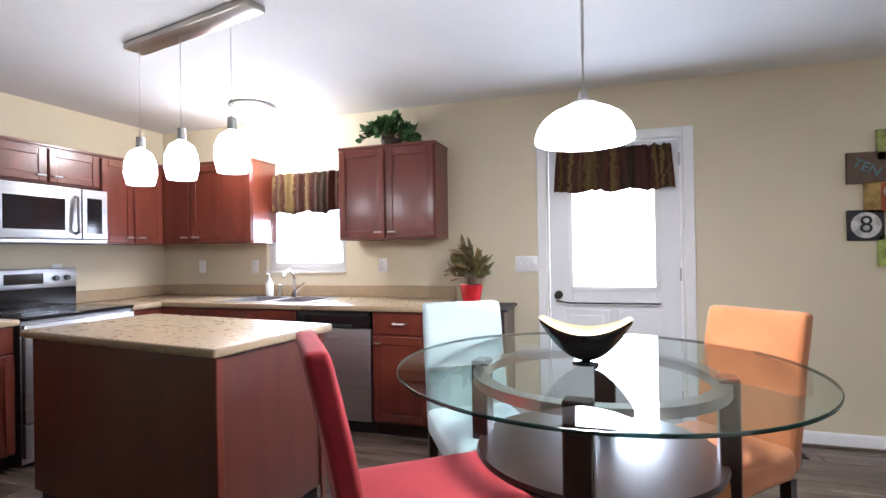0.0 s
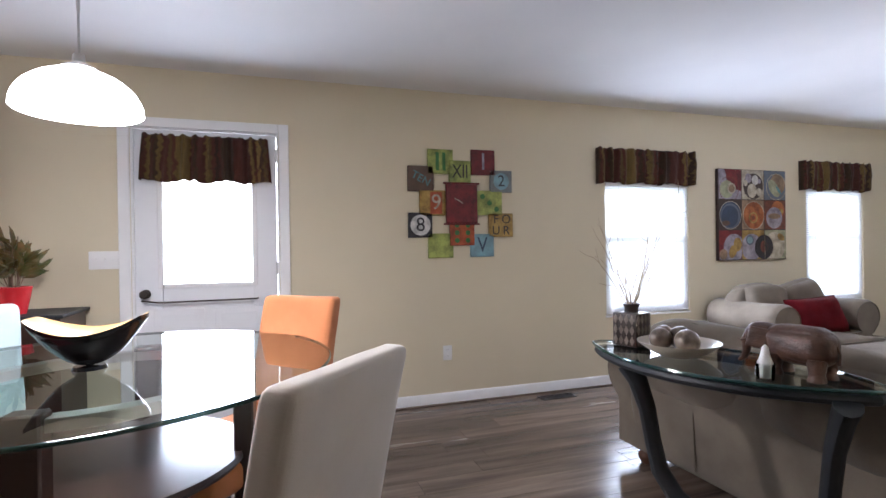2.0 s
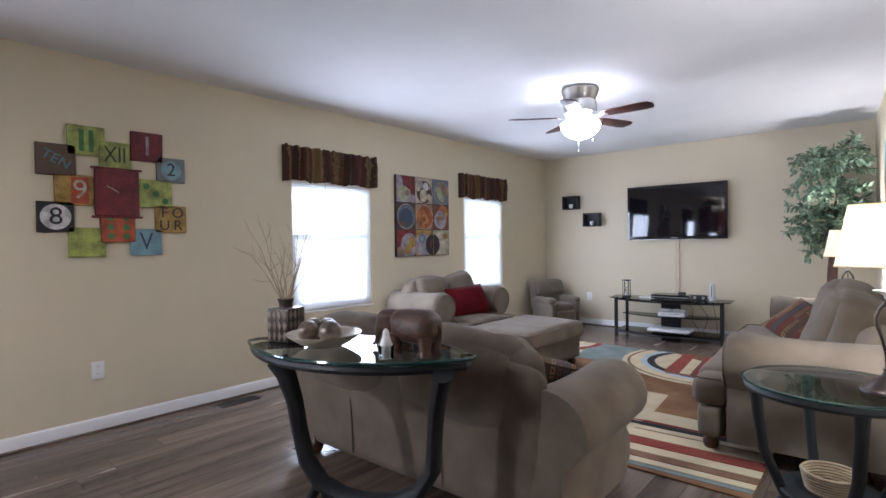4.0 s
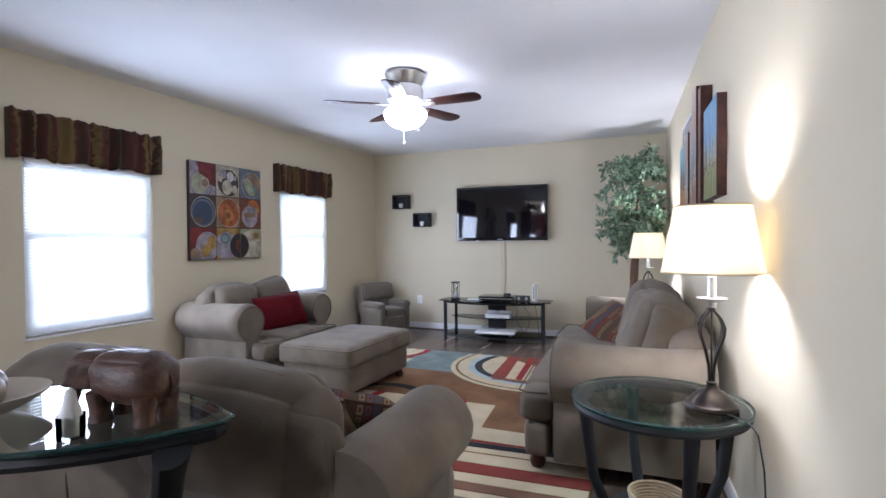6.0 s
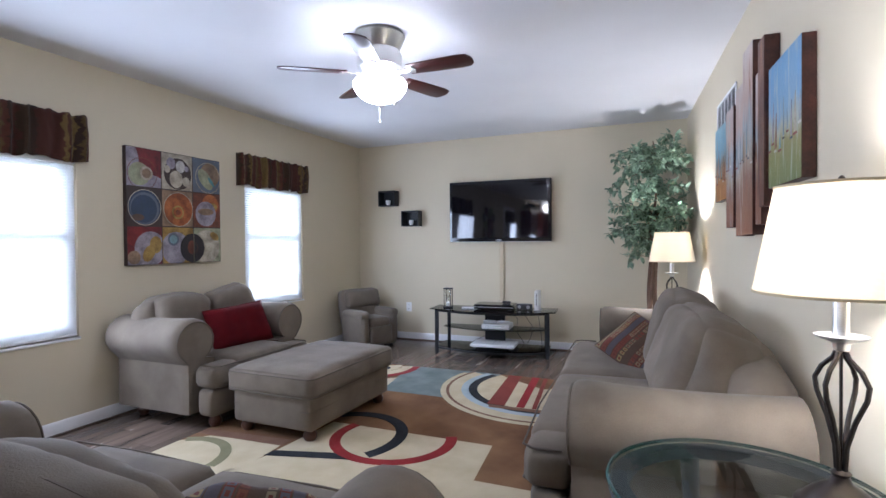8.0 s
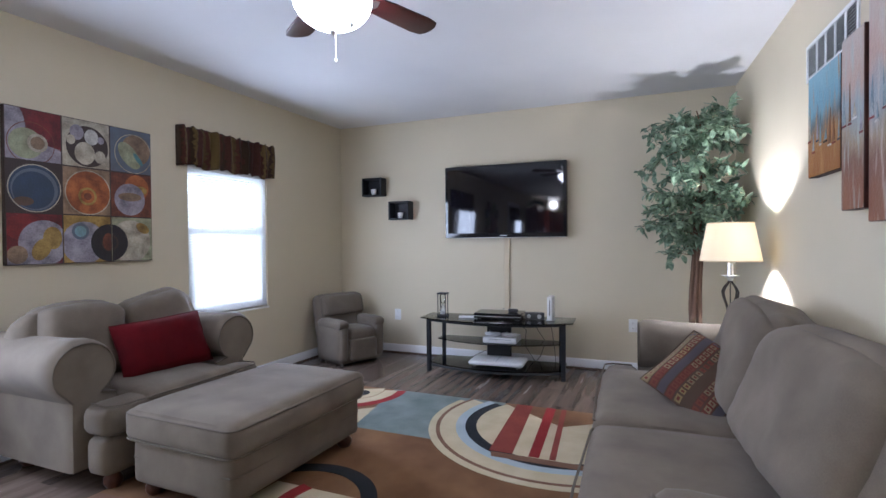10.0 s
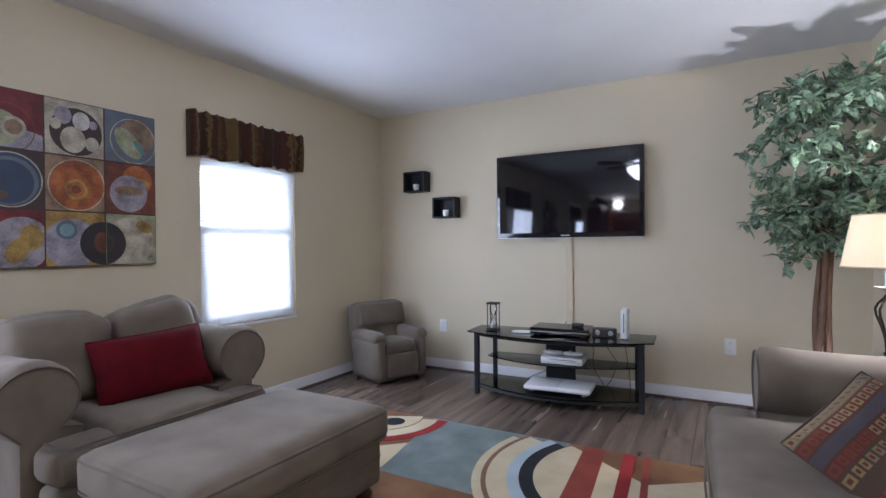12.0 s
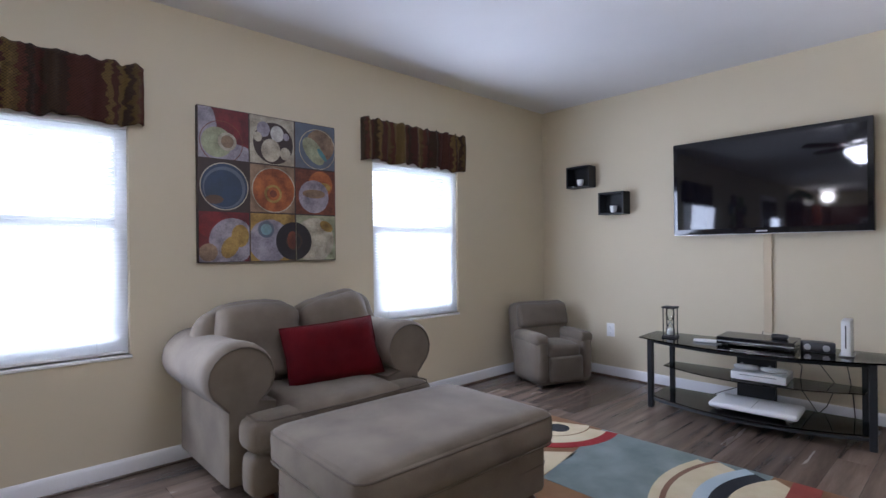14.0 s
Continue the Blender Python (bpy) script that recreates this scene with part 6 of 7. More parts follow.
elephant()
t = thing("candle", con(-0.145, -0.235), "white candle figure in a small glass", "candle")
part("glass", lathe([(0, 0), (0.026, 0), (0.028, 0.05), (0.026, 0.05), (0.024, 0.006), (0, 0.006)], 18), "glass", t)
part("wax", lathe([(0, 0.007), (0.022, 0.007), (0.023, 0.05), (0.014, 0.075), (0.010, 0.10), (0, 0.11)], 18), "whiteplastic", t)
part("wick", tube([(0, 0, 0.109), (0.001, 0, 0.118)], 0.001, 4), "blackplastic", t)


# ---- side tables and lamps ----
def side_table(m, label):
    t = thing("side_table", m, label, "side table", "lamp tables")
    zt, r = 0.603, 0.325
    part("glass_top", lathe([(0, zt - 0.0005), (r - 0.006, zt - 0.0005)], 64), "glassgreen", t, "round clear glass top", smooth=False)
    part("glass_edge", lathe([(r - 0.007, zt - 0.010), (r - 0.001, zt - 0.009), (r, zt - 0.005), (r - 0.001, zt - 0.001), (r - 0.007, zt), (r - 0.007, zt - 0.010)], 72), "glassedge", t, "green glass edge")
    part("rim", lathe([(r - 0.060, 0), (r - 0.010, 0), (r - 0.006, 0.012), (r - 0.014, 0.030), (r - 0.055, 0.030), (r - 0.060, 0)], 56, at=(0, 0, zt - 0.041)), "blackwood", t, "black round rim")
    for k in range(4):
        a = radians(22 + 90 * k)
        c, s = math.cos(a), math.sin(a)
        pts = [(c * q, s * q, z) for q, z in ((0.280, zt - 0.04), (0.268, 0.44), (0.25, 0.30), (0.20, 0.18), (0.17, 0.10), (0.22, 0.03), (0.27, 0.015))]
        part("leg", tube(pts, [0.026, 0.023, 0.021, 0.021, 0.022, 0.018, 0.014], 10, flat=0.8), "blackwood", t, "curved black leg")
    part("lower_shelf", lathe([(0, 0), (0.19, 0), (0.195, 0.008), (0.19, 0.016), (0, 0.016)], 36, at=(0, 0, 0.13)), "blackwood", t)
    return t


st = side_table(pose(3.85, 0.265, 0), "round glass-topped side table with curved black legs beside the sofa")
copy_thing(st, pose(6.98, 0.38, 0) @ Matrix.Diagonal((1, 1, 0.93, 1)))
t = thing("basket", pose(3.85, 0.265, 0.1465), "small woven basket on the side table's lower shelf", "basket")
bm = bmesh.new()
for k in range(7):
    tube([(0.09 * (1 + 0.03 * k) * math.cos(a), 0.09 * (1 + 0.03 * k) * math.sin(a), 0.008 + k * 0.012) for a in [2 * math.pi * i / 24 for i in range(25)]], 0.0065, 6, bm)
part("weave", bm, "twig", t)
part("base", lathe([(0, 0), (0.088, 0), (0.088, 0.006), (0, 0.006)], 24), "twig", t)


def table_lamp(m, label):
    t = thing("table_lamp", m, label, "table lamp", "pair of table lamps")
    b = part("base", lathe([(0, 0), (0.082, 0), (0.088, 0.010), (0.086, 0.020), (0.074, 0.028), (0.066, 0.040), (0.045, 0.060), (0.022, 0.075), (0.016, 0.090), (0.020, 0.098), (0.012, 0.105), (0, 0.105)], 36), "iron", t, "dark bronze stepped base")
    for k in range(4):
        a = radians(45 + 90 * k)
        c, s = math.cos(a), math.sin(a)
        pts = [(c * q, s * q, z) for q, z in ((0.008, 0.10), (0.012, 0.16), (0.028, 0.22), (0.050, 0.275), (0.054, 0.305), (0.040, 0.335), (0.016, 0.36), (0.010, 0.375))]
        part("cage_bar", tube(pts, 0.0055, 8), "iron", t, "bowed iron bar")
    part("stem", tube([(0, 0, 0.10), (0, 0, 0.39)], 0.0035, 6), "iron", t)
    part("pan", lathe([(0, 0.375), (0.014, 0.378), (0.018, 0.395), (0.048, 0.408), (0.050, 0.412), (0, 0.412)], 28), "nickel", t, "small silvery drip pan")
    part("candle_sleeve", lathe([(0, 0.4125), (0.0155, 0.4125), (0.0155, 0.490), (0, 0.490)], 18), "nickel", t)
    part("harp", tube([(0.0, -0.02, 0.49), (0, -0.045, 0.56), (0, -0.045, 0.68), (0, 0, 0.755), (0, 0.045, 0.68), (0, 0.045, 0.56), (0, 0.02, 0.49)], 0.002, 5), "nickel", t)
    sh = part("shade", lathe([(0.167, 0.505), (0.124, 0.752), (0.1225, 0.752), (0.1655, 0.505), (0.167, 0.505)], 56), "shade", t, "lit cream empire shade")
    for r, z in ((0.1675, 0.505), (0.1245, 0.750)):
        part("edge_trim", lathe([(r - 0.0035, 0), (r + 0.0008, 0), (r + 0.0008, 0.006), (r - 0.0035, 0.006), (r - 0.0035, 0)], 56, at=(0, 0, z)), "shadetrim", sh)
    part("finial", lathe([(0, 0.752), (0.006, 0.754), (0.009, 0.764), (0.004, 0.774), (0, 0.776)], 14), "iron", t)
    for a in (0, 120, 240):
        part("spider", tube([(0, 0, 0.753), (0.122 * math.cos(radians(a)), 0.122 * math.sin(radians(a)), 0.748)], 0.0015, 5), "nickel", sh)
    return t


lm = table_lamp(pose(3.79, 0.085, 0.6035) @ Matrix.Diagonal((1.02, 1.02, 0.975, 1)), "lit table lamp with a bronze cage base and cream shade")
copy_thing(lm, pose(6.90, 0.33, 0.5615) @ Matrix.Diagonal((1.02, 1.02, 0.975, 1)))
t = thing("lamp_cord", pose(0, 0, 0), "thin dark lamp cord running down the wall", "cable")
part("cord", tube([(3.72, 0.05, 0.610), (3.66, -0.01, 0.611), (3.60, -0.03, 0.588), (3.585, -0.045, 0.48), (3.62, -0.055, 0.36), (3.60, -0.06, 0.2), (3.64, -0.065, 0.05)], 0.003, 6), "blackplastic", t)


# ---- ficus ----
def ficus():
    t = thing("ficus_tree", pose(7.58, 0.47, 0), "tall artificial variegated ficus tree in the corner behind the sofa", "tree")
    rng = random.Random(21)
    part("pot", lathe([(0, 0), (0.11, 0), (0.14, 0.22), (0.15, 0.24), (0.135, 0.24), (0.125, 0.20), (0, 0.20)], 28), "iron", t, "dark plain pot")
    part("moss", lathe([(0, 0.215), (0.09, 0.21), (0.126, 0.2)], 20), "leafd", t)
    tops = []
    for k in range(4):
        a = 2 * math.pi * k / 4
        pts = []
        for j in range(12):
            f = j / 11
            tw = a + 2.6 * f
            r = 0.035 + 0.018 * math.sin(6 * f + k)
            pts.append(Vector((r * math.cos(tw), r * math.sin(tw), 0.2 + 1.25 * f)))
        part("trunk", tube(pts, [0.021 - 0.009 * j / 11 for j in range(12)], 8), "bark", t, "twisted bare stem")
        tops.append(pts[-1])
    br, lv = bmesh.new(), bmesh.new()
    main = [Vector((0, 0, 1.2 + 0.95 * k / 8)) + 0.03 * rnd_dir(rng) for k in range(9)]
    tube(main, [0.014 - 0.0012 * k for k in range(9)], 6, br)
    groups = [(1.29, 0.36, 12), (1.43, 0.39, 15), (1.58, 0.46, 16), (1.84, 0.32, 12), (2.00, 0.46, 17), (2.13, 0.37, 12)]
    for zc, rad, nb in groups:
        off = rng.uniform(0, 6)
        for k in range(nb):
            a = off + 2 * math.pi * k / nb + rng.uniform(-0.3, 0.3)
            L = rad * rng.uniform(0.55, 1.08)
            p = Vector((0, 0, zc - 0.12 + rng.uniform(-0.05, 0.05)))
            d = Vector((math.cos(a), math.sin(a), rng.uniform(0.15, 0.75)))
            # the walls stand close on two sides
            tip = p + d * L
            lim_x, lim_y = 0.44, -0.30
            if tip.x > lim_x or tip.y < lim_y:
                L *= 0.75
            pts = [p.copy()]
            for j in range(6):
                d = (d + 0.22 * rnd_dir(rng) + Vector((0, 0, -0.13))).normalized()
                p = p + d * L / 6
                p.x, p.y, p.z = min(p.x, 0.44), max(p.y, -0.29), min(p.z, 2.32)
                pts.append(p.copy())
            tube(pts, [0.005, 0.0045, 0.004, 0.0034, 0.0028, 0.002, 0.0014], 5, br)
            for j in range(1, 7):
                for q in range(6):
                    e = (d * 0.5 + rnd_dir(rng) + Vector((0, 0, -0.1))).normalized()
                    o = pts[j] + 0.035 * rnd_dir(rng) * rng.random()
                    leaf_blade(lv, o, e, Vector((0, 0, 1)) + 0.5 * rnd_dir(rng), rng.uniform(0.056, 0.086), rng.uniform(0.033, 0.044), 0.2)
    for a, L in ((2.4, 0.34), (3.3, 0.30)):
        p = Vector((0, 0, 1.05))
        pts = [p, p + Vector((math.cos(a) * L * 0.6, math.sin(a) * L * 0.6, 0.03)), p + Vector((math.cos(a) * L, math.sin(a) * L, 0.02))]
        tube(pts, 0.002, 5, br)
        for q in range(4):
            leaf_blade(lv, pts[2] - (pts[2] - pts[1]) * 0.2 * q, (pts[2] - pts[1]) + 0.1 * rnd_dir(rng), Vector((0, 0, 1)), 0.06, 0.028)
    part("branch", br, "bark", t, kind="stuff")
    part("leaves", lv, "leafg", t, "many pale-edged green leaves", kind="stuff")


ficus()


# ---- ceiling fan ----
def ceiling_fan():
    t = thing("ceiling_fan", pose(5.04, 1.95, H), "flush nickel ceiling fan with mahogany blades and a lit glass bowl", "ceiling fan")
    part("canopy", lathe([(0, -0.0005), (0.14, -0.0005), (0.15, -0.02), (0.135, -0.06), (0.115, -0.10), (0, -0.10)], 36), "nickel", t)
    part("motor", lathe([(0, -0.1005), (0.115, -0.1005), (0.13, -0.13), (0.13, -0.20), (0.10, -0.225), (0, -0.225)], 36), "nickel", t)
    part("switch_cup", lathe([(0, -0.2255), (0.075, -0.2255), (0.08, -0.245), (0.098, -0.252), (0.098, -0.262), (0, -0.262)], 32), "nickel", t)
    bowl = [(0.097, -0.2625), (0.145, -0.272), (0.157, -0.290)]
    for a in range(10, 91, 10):
        bowl.append((0.157 * math.cos(radians(a)), -0.290 - 0.115 * math.sin(radians(a))))
    part("bowl", lathe(bowl, 40), "bowlglass", t, "lit frosted glass bowl")
    part("finial", lathe([(0, -0.4045), (0.012, -0.406), (0.014, -0.416), (0.005, -0.430), (0, -0.432)], 16), "nickel", t)
    for x, y, L in ((0.05, 0.03, 0.20), (-0.03, -0.05, 0.17)):
        p = part("pull_chain", tube([(x * 1.6, y * 1.6, -0.255), (x * 2.9, y * 2.9, -0.28), (x * 2.9, y * 2.9, -0.30 - L * 0.8)], 0.0016, 5), "nickel", t)
        part("pull", lathe([(0, 0), (0.006, -0.004), (0.007, -0.016), (0, -0.022)], 10, at=(x * 2.9, y * 2.9, -0.30 - L * 0.8)), "nickel", p)
    for k in range(5):
        a = -19 + 72 * k
        m = pose(0, 0, -0.235, 0, 0, a)
        part("blade_bracket", prism([(0.095, -0.018), (0.16, -0.012), (0.22, -0.035), (0.235, 0), (0.22, 0.035), (0.16, 0.012), (0.095, 0.018)], -0.006, -0.001), "nickel", t, loc=m @ pose(0, 0, 0, -10, 0, 0))
        out = [(0.19, -0.048), (0.30, -0.058), (0.50, -0.066), (0.555, -0.058), (0.575, -0.03), (0.58, 0), (0.575, 0.03), (0.555, 0.058), (0.50, 0.066), (0.30, 0.058), (0.19, 0.048)]
        part("blade", prism(out, -0.0005, 0.0065, bev=0.001), "blade", t, "dark mahogany blade", loc=m @ pose(0, 0, 0, -10, 0, 0))


ceiling_fan()


# ---- pictures ----
def paint(name, c, c2=None, sc=15):
    c2 = tuple(0.42 * v for v in (c2 or c))
    return surf(name, tuple(0.92 * v for v in c), c2, sc, 0.5, 0.4, 110, fine=0.9)


P = {k: paint("paint_" + k, *v) for k, v in {
    "maroon": ((0.20, 0.012, 0.016), (0.13, 0.008, 0.012)), "ivory": ((0.62, 0.56, 0.44), (0.50, 0.42, 0.30)),
    "lilac": ((0.42, 0.38, 0.44), (0.30, 0.27, 0.34)), "darkbrown": ((0.045, 0.025, 0.022), (0.09, 0.05, 0.04)),
    "slate": ((0.12, 0.15, 0.21), (0.22, 0.25, 0.32)), "navy": ((0.035, 0.06, 0.12), (0.07, 0.11, 0.18)),
    "orange": ((0.50, 0.15, 0.035), (0.36, 0.08, 0.02)), "tan": ((0.36, 0.24, 0.15), (0.28, 0.17, 0.10)),
    "yellow": ((0.50, 0.32, 0.075), (0.36, 0.20, 0.04)), "sage": ((0.42, 0.44, 0.28), (0.33, 0.34, 0.2)),
    "nearblack": ((0.018, 0.016, 0.022), (0.035, 0.028, 0.032)), "teal": ((0.10, 0.26, 0.28), (0.16, 0.36, 0.37)),
    "lime": ((0.42, 0.47, 0.11), (0.28, 0.34, 0.09)), "green": ((0.05, 0.20, 0.05), (0.08, 0.26, 0.07)),
    "brown": ((0.13, 0.07, 0.045), (0.18, 0.11, 0.07)), "skyblue": ((0.22, 0.40, 0.47), (0.32, 0.50, 0.55)),
    "deepred": ((0.26, 0.015, 0.015), (0.20, 0.01, 0.012)), "redorange": ((0.50, 0.10, 0.03), (0.42, 0.07, 0.025)),
    "rustred": ((0.22, 0.055, 0.025), (0.13, 0.030, 0.018)), "grey": ((0.20, 0.22, 0.22), (0.28, 0.30, 0.30)),
    "white": ((0.75, 0.73, 0.70), (0.62, 0.60, 0.57)), "mist": ((0.44, 0.48, 0.49), (0.24, 0.42, 0.52)), "blush": ((0.50, 0.38, 0.32), (0.62, 0.58, 0.54)), "rusty": ((0.24, 0.07, 0.035), (0.40, 0.22, 0.06)),
    "canvasedge": ((0.10, 0.028, 0.018), (0.06, 0.018, 0.012)),
}.items()}


def slab(x0, x1, z0, z1, y0, y1, r=0.0015):
    return boxes((x0, x1, y1, y0, z0, z1), r=r)


def disc(t, name, cx, cz, r, mat, y, sq=1.0, cut=None, tilt=0.0, ring=0.0, seg=28):
    """A raised round of paint in the plane y, clipped to the box cut (x0, x1, z0, z1)."""
    bm = bmesh.new()
    pts = []
    for k in range(seg):
        a = 2 * math.pi * k / seg
        u, v = r * math.cos(a), r * sq * math.sin(a)
        ca, sa = math.cos(radians(tilt)), math.sin(radians(tilt))
        x, z = cx + u * ca - v * sa, cz + u * sa + v * ca
        if cut:
            x, z = min(max(x, cut[0]), cut[1]), min(max(z, cut[2]), cut[3])
        pts.append((x, z))
    if ring:
        inner = []
        for k in range(seg):
            a = 2 * math.pi * k / seg
            u, v = (r - ring) * math.cos(a), (r - ring) * sq * math.sin(a)
            ca, sa = math.cos(radians(tilt)), math.sin(radians(tilt))
            x, z = cx + u * ca - v * sa, cz + u * sa + v * ca
            if cut:
                x, z = min(max(x, cut[0]), cut[1]), min(max(z, cut[2]), cut[3])
            inner.append((x, z))
        o = [bm.verts.new((x, y, z)) for x, z in pts]
        i2 = [bm.verts.new((x, y, z)) for x, z in inner]
        for k in range(seg):
            j = (k + 1) % seg
            bm.faces.new((o[k], o[j], i2[j], i2[k]))
    else:
        o = [bm.verts.new((x, y, z)) for x, z in pts]
        bm.faces.new(o)
        b = [bm.verts.new((x, y + 0.0006, z)) for x, z in pts]
        for k in range(seg):
            j = (k + 1) % seg
            bm.faces.new((o[k], o[j], b[j], b[k]))
    bmesh.ops.remove_doubles(bm, verts=bm.verts[:], dist=1e-5)
    bmesh.ops.dissolve_degenerate(bm, dist=1e-5, edges=bm.edges[:])
    bmesh.ops.triangulate(bm, faces=bm.faces[:])
    part(name, bm, P[mat], t, smooth=False)


def circles_picture():
    w, h = 0.855, 0.87
    t = thing("canvas_picture", pose(4.908, YN, 1.064), "canvas of nine coloured squares painted with round cups and plates", "picture")
    part("canvas", slab(0, w, 0, h, -0.001, -0.034), P["darkbrown"], t)
    c = w / 3
    r3 = h / 3
    back = [["maroon", "ivory", "slate"], ["darkbrown", "tan", "rustred"], ["maroon", "yellow", "sage"]]
    Y = -0.0348
    layer = [0]
    for j in range(3):
        for i in range(3):
            part("panel", slab(i * c + 0.004, (i + 1) * c - 0.004, h - (j + 1) * r3 + 0.004, h - j * r3 - 0.004, -0.0342, Y, 0), P[back[j][i]], t, smooth=False)

    def d(i, j, fx, fz, r, mat, lift=1, **k):
        cut = (i * c + 0.004, (i + 1) * c - 0.004, h - (j + 1) * r3 + 0.004, h - j * r3 - 0.004)
        layer[0] += 1
        disc(t, "round", (i + fx) * c, h - (j + 1 - fz) * r3, r, mat, Y - 0.0007 * lift - 0.00005 * layer[0], cut=cut, **k)
    d(0, 0, 0.05, 0.5, 0.09, "lilac", 1, sq=2.2)
    d(0, 0, 0.6, 0.05, 0.17, "lilac", 1, sq=0.5)
    d(0, 0, 0.36, 0.33, 0.085, "sage", 2)
    d(0, 0, 0.56, 0.36, 0.052, "ivory", 3)
    d(0, 0, 0.56, 0.36, 0.036, "tan", 4)
    d(0, 0, 0.45, 0.34, 0.12, "rustred", 3, ring=0.004)
    d(1, 0, 0.52, 0.45, 0.125, "darkbrown", 1)
    for fx, fz, r, m_ in ((0.30, 0.72, 0.040, "lilac"), (0.60, 0.66, 0.042, "white"), (0.46, 0.30, 0.060, "ivory"), (0.78, 0.26, 0.034, "ivory"), (0.18, 0.55, 0.025, "ivory"), (0.80, 0.62, 0.02, "lilac")):
        d(1, 0, fx, fz, r, m_, 2, sq=1.15)
    d(2, 0, 0.5, 0.5, 0.125, "slate", 1)
    d(2, 0, 0.62, 0.55, 0.10, "tan", 2, tilt=40)
    d(2, 0, 0.45, 0.40, 0.10, "sage", 3, sq=0.55, tilt=-50)
    d(2, 0, 0.66, 0.34, 0.05, "teal", 4, sq=0.3, tilt=-50)
    d(2, 0, 0.55, 0.45, 0.13, "ivory", 4, ring=0.005)
    d(0, 1, 0.5, 0.48, 0.135, "navy", 1)
    d(0, 1, 0.50, 0.46, 0.118, "slate", 2)
    d(0, 1, 0.48, 0.44, 0.105, "navy", 3)
    d(0, 1, 0.30, 0.22, 0.05, "brown", 4, sq=0.5)
    d(0, 1, 0.5, 0.48, 0.135, "ivory", 4, ring=0.006)
    d(1, 1, 0.52, 0.48, 0.135, "orange", 1)
    d(1, 1, 0.50, 0.40, 0.055, "yellow", 2)
    d(1, 1, 0.50, 0.40, 0.040, "orange", 3)
    d(1, 1, 0.50, 0.40, 0.022, "rustred", 4)
    d(1, 1, 0.52, 0.48, 0.137, "ivory", 2, ring=0.006)
    d(2, 1, 0.62, 0.68, 0.085, "orange", 1)
    d(2, 1, 0.70, 0.62, 0.05, "yellow", 2, sq=0.6)
    d(2, 1, 0.45, 0.40, 0.105, "lilac", 2)
    d(2, 1, 0.45, 0.46, 0.080, "tan", 3, sq=0.35)
    d(0, 2, 0.32, 0.72, 0.10, "deepred", 1, sq=0.75)
    d(0, 2, 0.65, 0.42, 0.13, "lilac", 2)
    d(0, 2, 0.35, 0.12, 0.12, "lilac", 2, sq=0.6)
    d(0, 2, 0.80, 0.52, 0.05, "yellow", 3, sq=1.3)
    d(0, 2, 0.60, 0.30, 0.045, "yellow", 3, sq=1.5, tilt=-30)
    d(0, 2, 0.18, 0.2, 0.05, "tan", 3)
    d(1, 2, 0.42, 0.42, 0.13, "lilac", 1)
    d(1, 2, 0.34, 0.66, 0.050, "slate", 2)
    d(1, 2, 0.34, 0.66, 0.034, "skyblue", 3)
    d(2, 2, 0.45, 0.45, 0.14, "ivory", 1)
    d(2, 2, 0.75, 0.75, 0.05, "yellow", 2, sq=0.6, tilt=-30)
    for i in (1, 2):
        d(i, 2, 0.96 if i == 1 else -0.04, 0.42, 0.118, "nearblack", 5)
        d(i, 2, 0.96 if i == 1 else -0.04, 0.42, 0.055, "darkbrown", 6, ring=0.014)
    d(1, 2, 0.92, 0.44, 0.035, "rustred", 7, sq=1.6)


circles_picture()


def letters(t, s, x, z, size, mat, y, name="lettering", squeeze=1.0, rot=0.0):
    cu = bpy.data.curves.new(name, "FONT")
    cu.body, cu.size, cu.extrude = s, size, 0.0008
    cu.align_x, cu.align_y = "CENTER", "CENTER"
    ob = new(name, cu)
    ob.matrix_basis = pose(x, y, z, 90, rot, 0) @ Matrix.Diagonal((squeeze, 1, 1, 1))
    ob.parent = t
    cu.materials.append(P[mat])
    return ob


